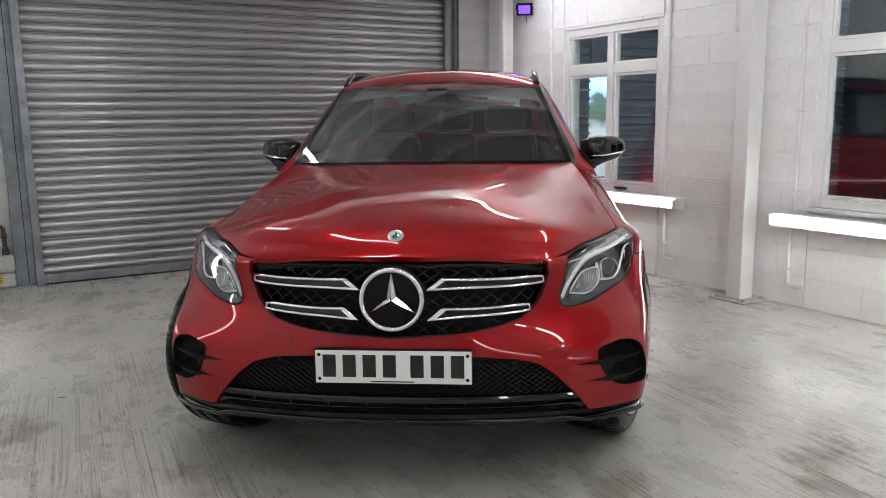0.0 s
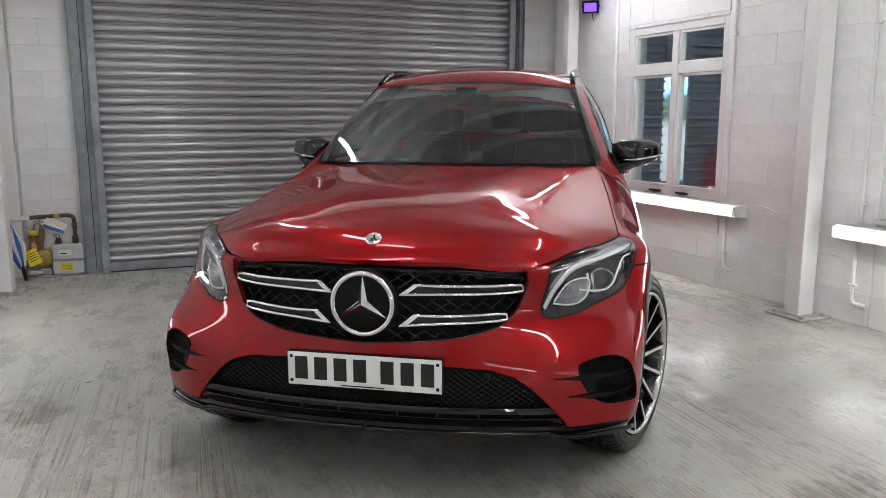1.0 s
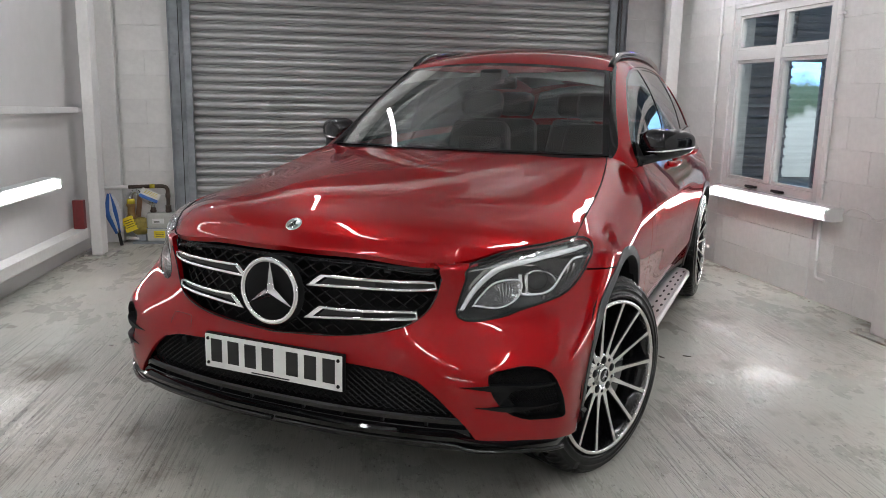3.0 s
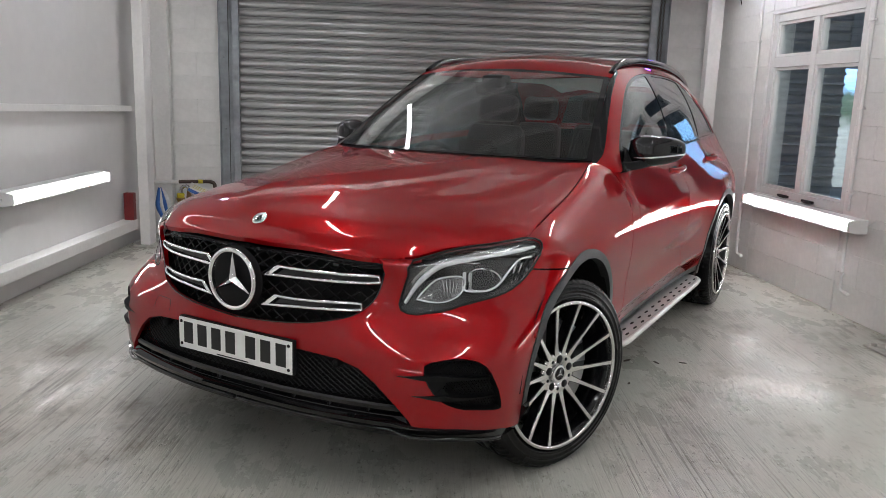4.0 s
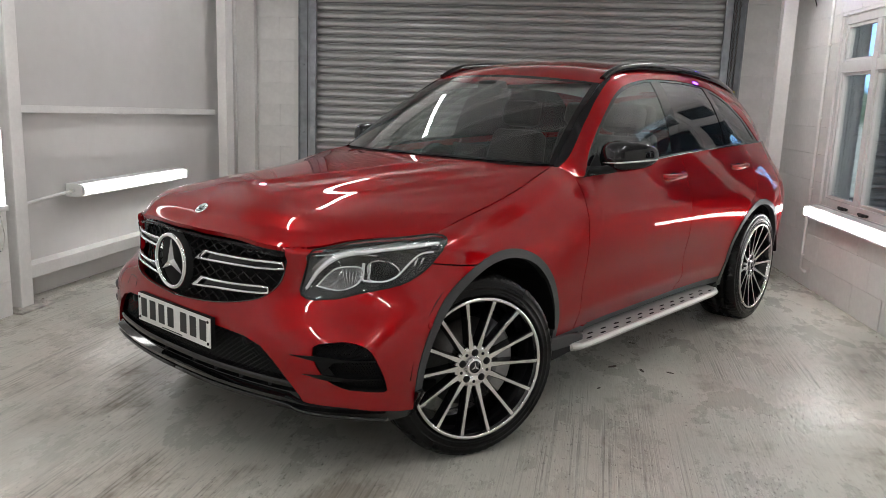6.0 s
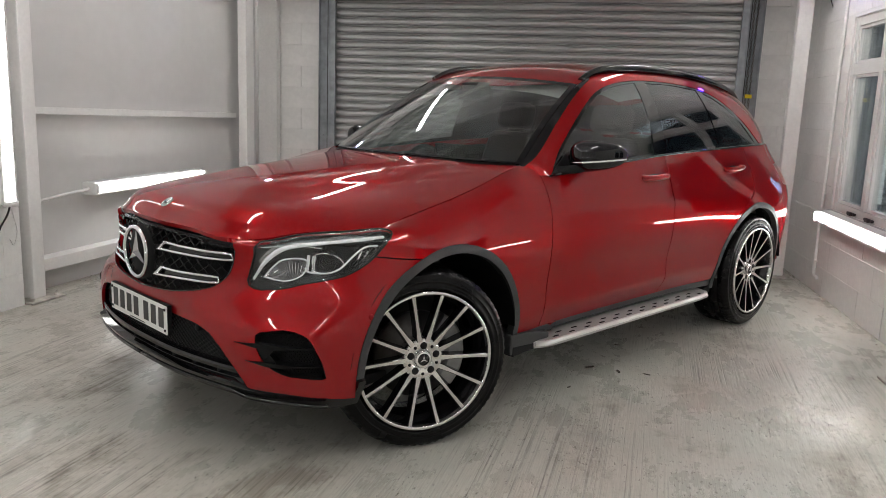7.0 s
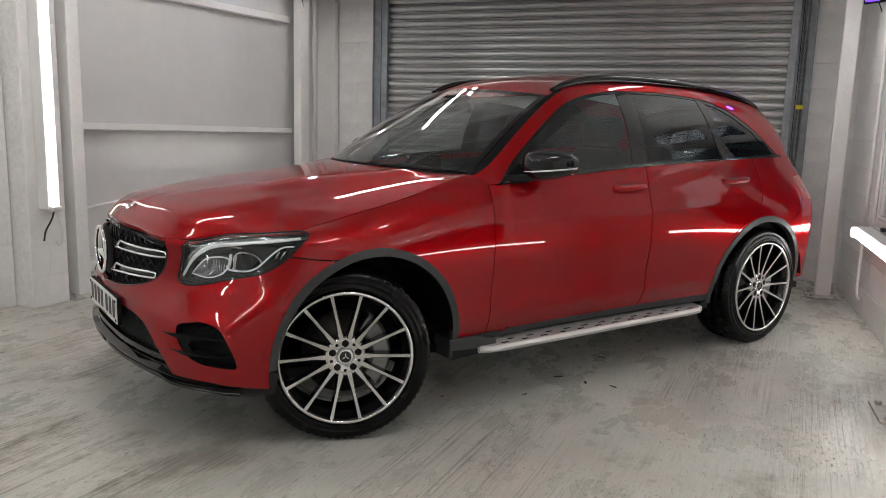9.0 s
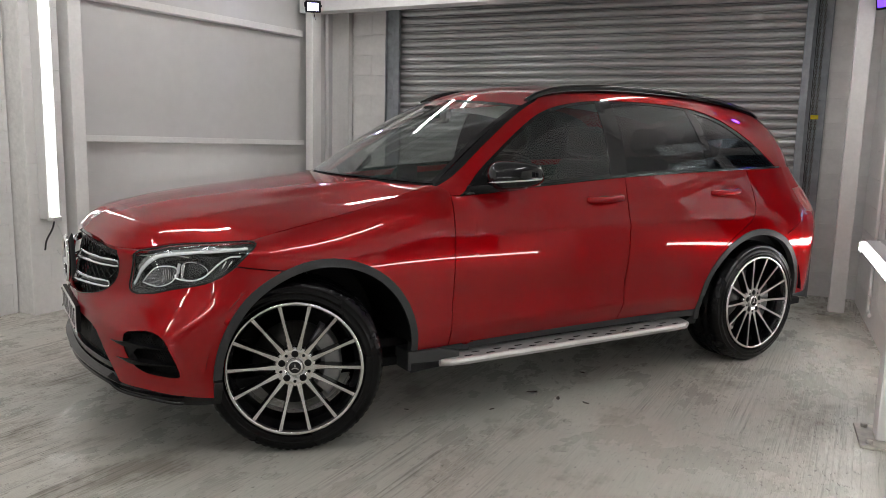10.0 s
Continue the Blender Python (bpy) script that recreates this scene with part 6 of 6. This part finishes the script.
# ---- garage fittings ----
M_BRASS = mat("dull_brass", (0.30, 0.20, 0.08), 0.45, metal=0.8, grain=0.2, blotch=0.2)
M_PIPE = mat("brown_iron_pipe", (0.10, 0.07, 0.055), 0.55, metal=0.3, grain=0.25, grain_scale=30, blotch=0.2)
M_METER = mat("pale_grey_meter_case", (0.50, 0.50, 0.47), 0.45, grain=0.05, blotch=0.1)
M_YELLOW = mat("yellow_tag", (0.85, 0.68, 0.02), 0.45, grain=0.03)
M_BLUE = mat("blue_print", (0.03, 0.12, 0.40), 0.5, grain=0.05)
M_CARD = mat("white_card", (0.75, 0.74, 0.70), 0.55, grain=0.04)
M_CHAIN = mat("oily_chain_steel", (0.12, 0.11, 0.10), 0.4, metal=0.8, grain=0.2)


M_TAPE = mat("yellow_pipe_tape", (0.62, 0.50, 0.03), 0.5, grain=0.1)
M_OLIVE = mat("olive_brass_casting", (0.33, 0.27, 0.07), 0.5, metal=0.35, grain=0.2, blotch=0.25)


def tilted(bm, m):
    bmesh.ops.transform(bm, matrix=m, verts=bm.verts[:])
    return bm


def gas_meter():
    ob = thing("gas_meter", "pale grey gas meter with iron pipes and yellow tags", "gas meter", BACK @ pose(0.0, -0.06, 0))
    part("base", box_bm(0.28, -0.10, 0.0, 0.665, 0.05, 0.014, 0.004), M_GUIDE, ob, "dark steel base plate")
    low = box_bm(0.402, -0.075, 0.014, 0.640, 0.035, 0.132, 0.018, segs=3)
    case = part("case", low, M_METER, ob)
    part("case_top", box_bm(0.400, -0.077, 0.136, 0.642, 0.037, 0.272, 0.024, segs=3), M_METER, case)
    part("case_seam", box_bm(0.397, -0.081, 0.130, 0.645, 0.040, 0.138, 0.003), M_GUIDE, case, "grey steel seam")
    part("dial_window", box_bm(0.450, -0.086, 0.178, 0.552, -0.074, 0.222, 0.004), M_UPVC, ob, "white dial window")
    part("dial_bar", box_bm(0.466, -0.0885, 0.190, 0.514, -0.0865, 0.200), M_INK, ob)
    part("yellow_label", box_bm(0.462, -0.0785, 0.050, 0.556, -0.0755, 0.112), M_YELLOW, ob, "yellow warning label")
    for k in range(3):
        part("label_bar", box_bm(0.474, -0.0805, 0.062 + 0.015 * k, 0.544, -0.0790, 0.066 + 0.015 * k), M_INK, ob)
    riser = smooth_line([(0.585, -0.02, 0.27), (0.585, -0.02, 0.44), (0.580, -0.02, 0.485), (0.545, -0.02, 0.505), (0.44, -0.02, 0.505), (0.30, -0.02, 0.500), (0.255, -0.02, 0.498)], 5)
    part("outlet_pipe", tube_bm(riser, 0.0165, 14), M_PIPE, ob, "brown iron gas pipe")
    part("elbow_socket", tube_bm([(0.585, -0.02, 0.30), (0.585, -0.02, 0.335)], 0.025, 10), M_PIPE, ob)
    part("elbow_socket", tube_bm([(0.585, -0.02, 0.405), (0.585, -0.02, 0.44)], 0.022, 12), M_PIPE, ob)
    part("pipe_tape", tube_bm([(0.435, -0.02, 0.5055), (0.478, -0.02, 0.5055)], 0.0185, 14), M_TAPE, ob, "yellow tape round the pipe")
    part("painted_pipe", tube_bm([(0.256, -0.02, 0.498), (0.12, -0.02, 0.492), (0.02, -0.02, 0.488)], 0.0170, 12), M_STEEL_W, ob, "white painted pipe end")
    for x in (0.455, 0.585):
        part("union", lathe_bm([(0.270, 0.0001), (0.270, 0.026), (0.292, 0.028), (0.300, 0.022), (0.318, 0.020), (0.318, 0.0001)], "z", 8, centre=(x, -0.02, 0.0)), M_PIPE, ob, "dull brown pipe union")
    hose = smooth_line([(0.455, -0.02, 0.318), (0.450, -0.03, 0.350), (0.42, -0.045, 0.365), (0.385, -0.05, 0.40), (0.345, -0.045, 0.452), (0.305, -0.035, 0.460), (0.275, -0.03, 0.430), (0.270, -0.03, 0.375)], 5)
    part("inlet_hose", tube_bm(hose, 0.0165, 12), M_SATIN, ob, "grey braided steel hose")
    part("yellow_collar", lathe_bm([(0.352, 0.0001), (0.352, 0.034), (0.385, 0.036), (0.395, 0.026), (0.395, 0.0001)], "z", 16, centre=(0.270, -0.03, 0.0)), M_TAPE, ob, "yellow collar")
    part("regulator", lathe_bm([(0.12, 0.0001), (0.12, 0.032), (0.19, 0.036), (0.21, 0.045), (0.235, 0.045), (0.25, 0.034), (0.32, 0.031), (0.335, 0.040), (0.350, 0.040), (0.350, 0.0001)], "z", 20, centre=(0.270, -0.03, 0.0)), M_BRASS, ob, "brass gas regulator")
    disc = lathe_bm([(-0.05, 0.0001), (-0.05, 0.05), (-0.02, 0.082), (0.0, 0.086), (0.02, 0.082), (0.05, 0.05), (0.05, 0.0001)], "y", 28)
    part("regulator_drum", tilted(disc, pose(0.345, -0.03, 0.150, 18, 0, 20)), M_OLIVE, ob, "olive brass regulator drum")
    part("valve_body", box_bm(0.30, -0.06, 0.014, 0.39, 0.02, 0.075, 0.012), M_GUIDE, ob, "dark cast valve body")
    part("drain_pipe", tube_bm([(0.225, -0.05, 0.045), (0.33, -0.05, 0.040)], 0.015, 10), M_STEEL_W, ob, "white pipe end")
    part("timber_batten", tilted(box_bm(-0.022, -0.008, -0.13, 0.022, 0.008, 0.13, 0.003), pose(0.325, 0.025, 0.31, 0, 8, 0)), M_WOODY, ob, "brown timber batten")
    tag_at = pose(0.262, -0.105, 0.185, -8, -22, 0)
    notch = []
    for side, order in ((1, range(5)), (-1, range(4, -1, -1))):
        for k in order:
            z = -0.062 + 0.028 * k
            notch += [(side * 0.054, z - side * 0.008), (side * 0.054, z), (side * 0.044, z + side * 0.004), (side * 0.044, z + side * 0.010)]
    part("yellow_tag", tilted(prism_bm(notch, -0.003, 0.003), tag_at), M_YELLOW, ob, "yellow tag with dark bars")
    for k in range(4):
        part("tag_bar", tilted(box_bm(-0.035, -0.0055, -0.035 + 0.02 * k, 0.035, -0.0035, -0.029 + 0.02 * k), tag_at), M_INK, ob)
    card_at = pose(0.445, -0.095, 0.432, -24, 24, 0)
    part("printed_card", tilted(box_bm(-0.082, -0.002, -0.045, 0.082, 0.002, 0.045), card_at), M_CARD, ob, "white and blue printed card")
    part("card_band", tilted(box_bm(-0.082, -0.004, -0.045, 0.082, -0.0022, -0.016), card_at), M_BLUE, ob)
    for k in range(3):
        part("card_bar", tilted(box_bm(-0.055, -0.004, 0.004 + 0.012 * k, 0.06, -0.0022, 0.008 + 0.012 * k), card_at), M_TAPE, ob)
    return ob


M_WOODY = mat("brown_bare_timber", (0.23, 0.13, 0.06), 0.6, grain=0.2, grain_scale=30, blotch=0.2)
gas_meter()
M_TARP = mat("white_woven_sheet", (0.62, 0.62, 0.62), 0.5, grain=0.08)


def folded_cover():
    """A furled sheet leaning in the corner: folds of blue and white, a dark pole end below."""
    ob = thing("folded_cover", "blue and white furled plastic sheet leaning by the pipes", "sheet", BACK @ pose(0.215, -0.27, 0, 0, -10, 0))
    for k, (m, x) in enumerate(((M_BLUE, -0.034), (M_TARP, -0.012), (M_BLUE, 0.010), (M_TARP, 0.034))):
        pts = [(x * 0.4, 0.010 * k, 0.12), (x * 0.9, 0.012 * k - 0.01, 0.22), (x * 1.3, 0.010 * k - 0.015, 0.31), (x * 0.7, 0.008 * k, 0.40), (x * 0.15, 0.004 * k, 0.47)]
        part("fold", tube_bm(smooth_line(pts, 4), [0.012 + 0.012 * math.sin(math.pi * i / 16) for i in range(17)], 8), m, ob)
    part("pole_end", tube_bm([(0.0, 0.012, 0.008), (0.0, 0.012, 0.16)], 0.014, 10), M_RUBBER, ob, "dark pole end")
    return ob


folded_cover()


# plain block added for an unidentified red item beside the column
thing("red_item", "small plain dark red stand-in for an unidentified item on the steel ledge", "box", LEFT, bm=box_bm(4.055, -0.095, 0.238, 4.115, -0.012, 0.470, 0.006), material=mat("dark_red_item", (0.16, 0.012, 0.014), 0.4, grain=0.1, blotch=0.15))


def flood(name, m, colour, watts, label):
    """A small colour flood lamp on its bracket, lit."""
    ob = thing(name, label, "flood light", m)
    part("body", box_bm(-0.075, -0.03, -0.055, 0.075, 0.03, 0.055, 0.008), M_BLACK, ob)
    part("glass_front", box_bm(-0.055, -0.036, -0.038, 0.055, -0.031, 0.038), glow(name + "_glow", colour, 2.2), ob, "glowing lamp front")
    part("bracket", tube_bm([(-0.08, 0.0, 0.0), (-0.085, 0.05, 0.03), (0.0, 0.075, 0.05), (0.085, 0.05, 0.03), (0.08, 0.0, 0.0)], 0.006, 6), M_BLACK, ob)
    part("cable", tube_bm([(0.0, 0.03, -0.03), (0.02, 0.06, -0.15), (0.03, 0.09, -0.32), (0.03, 0.09, -0.6)], 0.004, 6), M_BLACK, ob)
    lamp = bpy.data.lights.new(name, "SPOT")
    lamp.energy, lamp.color, lamp.spot_size, lamp.shadow_soft_size = watts, colour, radians(120), 0.04
    lo = new(name + "_lamp", lamp)
    lo.matrix_world = m @ pose(0, -0.06, 0, -90, 0, 0)
    return ob


flood("flood_light", ROOM @ pose(3.175, 4.37, 2.325, 12, 0, -37), (0.13, 0.05, 1.0), 3.0, "small black flood light glowing purple on a column")
flood("flood_light", ROOM @ pose(-1.75, 4.10, 2.50, 12, 0, 35), (0.62, 0.62, 1.0), 8.0, "small black flood light glowing bluish white")


def conduit(m, x, y, z0, z1, foot, label):
    """An upright surface conduit with saddles and a bent foot."""
    ob = thing("conduit", label, "conduit", m, group="wall conduits")
    pts = [(x, y, z1), (x, y, z0 + 0.03), (x + foot * 0.01, y, z0 + 0.008), (x + foot * 0.03, y, z0), (x + foot * 0.10, y, z0)]
    part("pipe", tube_bm(pts, 0.0125, 10), M_STEEL_W, ob)
    z = z0 + 0.12
    while z < z1:
        part("saddle", box_bm(x - 0.028, y - 0.013, z - 0.008, x + 0.028, y + 0.014, z + 0.008, 0.003), M_STEEL_W, ob)
        z += 0.55
    return ob


conduit(RIGHT, 2.745, 0.018, 0.163, 0.58, -1, "white painted conduit down the wall below a strip light")
conduit(RIGHT, 2.765, 0.018, 0.70, HIGH, 0, "white painted conduit beside the window")
conduit(RIGHT, 1.62, 0.018, 0.137, 0.56, -1, "white painted conduit down the wall below a strip light")
conduit(RIGHT, 1.605, 0.018, 0.66, HIGH, 0, "white painted conduit beside the column")
conduit(RIGHT, 4.20, 0.018, 0.124, 0.58, -1, "white painted conduit down the wall below a strip light")
conduit(RIGHT, 4.19, 0.018, 0.66, HIGH, 0, "white painted conduit beside the window")
thing("wall_cable", "thin grey cable sagging along the wall", "cable", RIGHT, bm=tube_bm(smooth_line([(2.62, 0.02, 0.62), (2.54, 0.02, 0.635), (2.47, 0.02, 0.68), (2.36, 0.02, 0.675), (2.24, 0.02, 0.645), (2.15, 0.02, 0.67), (1.98, 0.04, 0.66)], 4), 0.005, 6), material=M_STEEL_W)
thing("lead_conduit", "white painted conduit feeding a strip light", "conduit", LEFT, bm=tube_bm([(1.56, -0.04, 0.610), (1.9, -0.04, 0.640), (2.04, -0.06, 0.655), (2.11, -0.09, 0.667)], 0.011, 8), material=M_STEEL_W)
thing("lamp_lead", "short dark lead under an upright strip light", "cable", LEFT, bm=tube_bm(smooth_line([(1.20, -0.275, 0.66), (1.20, -0.25, 0.60), (1.18, -0.21, 0.52), (1.175, -0.195, 0.45)], 4), 0.006, 6), material=M_RUBBER)
thing("lamp_lead", "thin white lead looping down from an upright strip light", "cable", LEFT, bm=tube_bm(smooth_line([(1.21, -0.27, 0.66), (1.28, -0.22, 0.58), (1.33, -0.19, 0.48), (1.30, -0.19, 0.40), (1.27, -0.19, 0.44)], 4), 0.004, 6), material=M_STEEL_W)


def chain():
    ob = thing("hoist_chain", "dark steel shutter chain hanging in its guide with a yellow tag", "chain", BACK)
    link = tube_bm([(0.008 * math.cos(t), 0, 0.014 * math.sin(t)) for t in [2 * math.pi * k / 12 for k in range(12)]], 0.0028, 5, closed=True)
    me = mesh_of(link, "link", M_CHAIN, True)
    for x in (4.705, 4.735):
        for k in range(86):
            o = new("link", me)
            o.parent = ob
            o.matrix_basis = pose(x, -0.085, 0.75 + 0.0225 * k, 0, 0, 90 * (k % 2))
    part("chain_bag_hook", box_bm(4.695, -0.105, 1.50, 4.755, -0.095, 1.535, 0.004), M_YELLOW, ob, "yellow chain tag")
    return ob


chain()

M_CRUMB = mat("brown_dirt_crumbs", (0.20, 0.16, 0.12), 0.85, grain=0.3, grain_scale=60)
M_LEAF = mat("dark_dried_leaf", (0.05, 0.035, 0.025), 0.7, grain=0.2, grain_scale=80)


def scrap(x, y, size, turn):
    """A curled dry scrap on the floor."""
    bm = bmesh.new()
    rows = []
    for i in range(5):
        u = i / 4 - 0.5
        w = 0.35 * math.cos(u * 2.6) + 0.06
        rows.append([bm.verts.new((u * size, k * w * size, 0.002 + size * (0.10 * abs(k) + 0.12 * u * u))) for k in (-0.5, 0.0, 0.5)])
    for p, q in zip(rows, rows[1:]):
        for k in range(2):
            bm.faces.new((p[k], p[k + 1], q[k + 1], q[k]))
    ob = thing("dry_leaf", "small dark dried leaf scrap lying on the concrete floor", "leaf", pose(x, y, 0, 0, 0, turn), group="leaf scraps", bm=bm, material=M_LEAF)
    m = ob.modifiers.new("thickness", "SOLIDIFY")
    m.thickness = 0.0015


for x, y, size, turn in ((0.64, 2.61, 0.035, 20), (0.77, 2.15, 0.055, 70), (0.91, 2.21, 0.045, 140), (1.03, 2.29, 0.040, 10), (0.69, 1.45, 0.025, 50), (0.88, 1.82, 0.030, 95), (-1.76, 1.04, 0.030, 30)):
    scrap(x, y, size, turn)


def crumbs(name, m, x0, x1, y0, y1, count, label):
    """Loose dirt and paint flakes lying along the foot of a wall."""
    rng = random.Random(len(name) + count)
    bm = bmesh.new()
    for _ in range(count):
        r = rng.uniform(0.0015, 0.0045) * (1.6 if rng.random() < 0.08 else 1.0)
        x, y = rng.uniform(x0, x1), y0 + (y1 - y0) * rng.random() ** 2.2
        top = bm.verts.new((x, y, r * rng.uniform(0.5, 1.1)))
        t0 = rng.uniform(0, 6)
        ring = [bm.verts.new((x + r * rng.uniform(0.7, 1.4) * math.cos(t0 + k * 1.57), y + r * rng.uniform(0.7, 1.4) * math.sin(t0 + k * 1.57), 0.0005)) for k in range(4)]
        for k in range(4):
            bm.faces.new((top, ring[k], ring[(k + 1) % 4]))
    thing(name, label, "dirt", m, kind="stuff", bm=bm, material=M_CRUMB)


crumbs("floor_dirt", RIGHT, -1.0, 5.0, 0.006, 0.07, 420, "brown dirt crumbs and paint flakes along the wall foot")
crumbs("floor_dirt", LEFT, 0.9, 4.9, 0.010, -0.12, 420, "brown dirt crumbs and paint flakes along the wall foot")
crumbs("floor_dirt", BACK, 0.0, 5.6, 0.006, -0.05, 350, "brown dirt crumbs along the shutter foot")

# blocks of the painted walls
blocks(wall_shutter, [(0.205, 0.0, SHUT_A - 0.203, 3.2)], 0.012, 0.0305)
blocks(wall_shutter_far, [(SHUT_B + 0.203, 0.0, WALL_LEN, 3.2)], 0.012, 0.0305)
blocks(wall_window, [(W1[1] + 0.004, 0.0, 5.2, 2.9), (W2[1] + 0.004, 0.0, W1[0] - 0.004, 2.9), (W1[0], 0.0, W1[1], SILL - 0.035), (W1[0], HEAD + 0.004, W1[1], 2.9), (W2[0], 0.0, W2[1], SILL - 0.035)], -0.0125, 0.002)
blocks(pier, [(1.08, 0.0, 1.36, 3.2)], -0.185, -0.1695, length=0.28)
blocks(wall_clad, [(-1.6, 0.0, 1.075, 3.2)], -0.012, 0.0195)
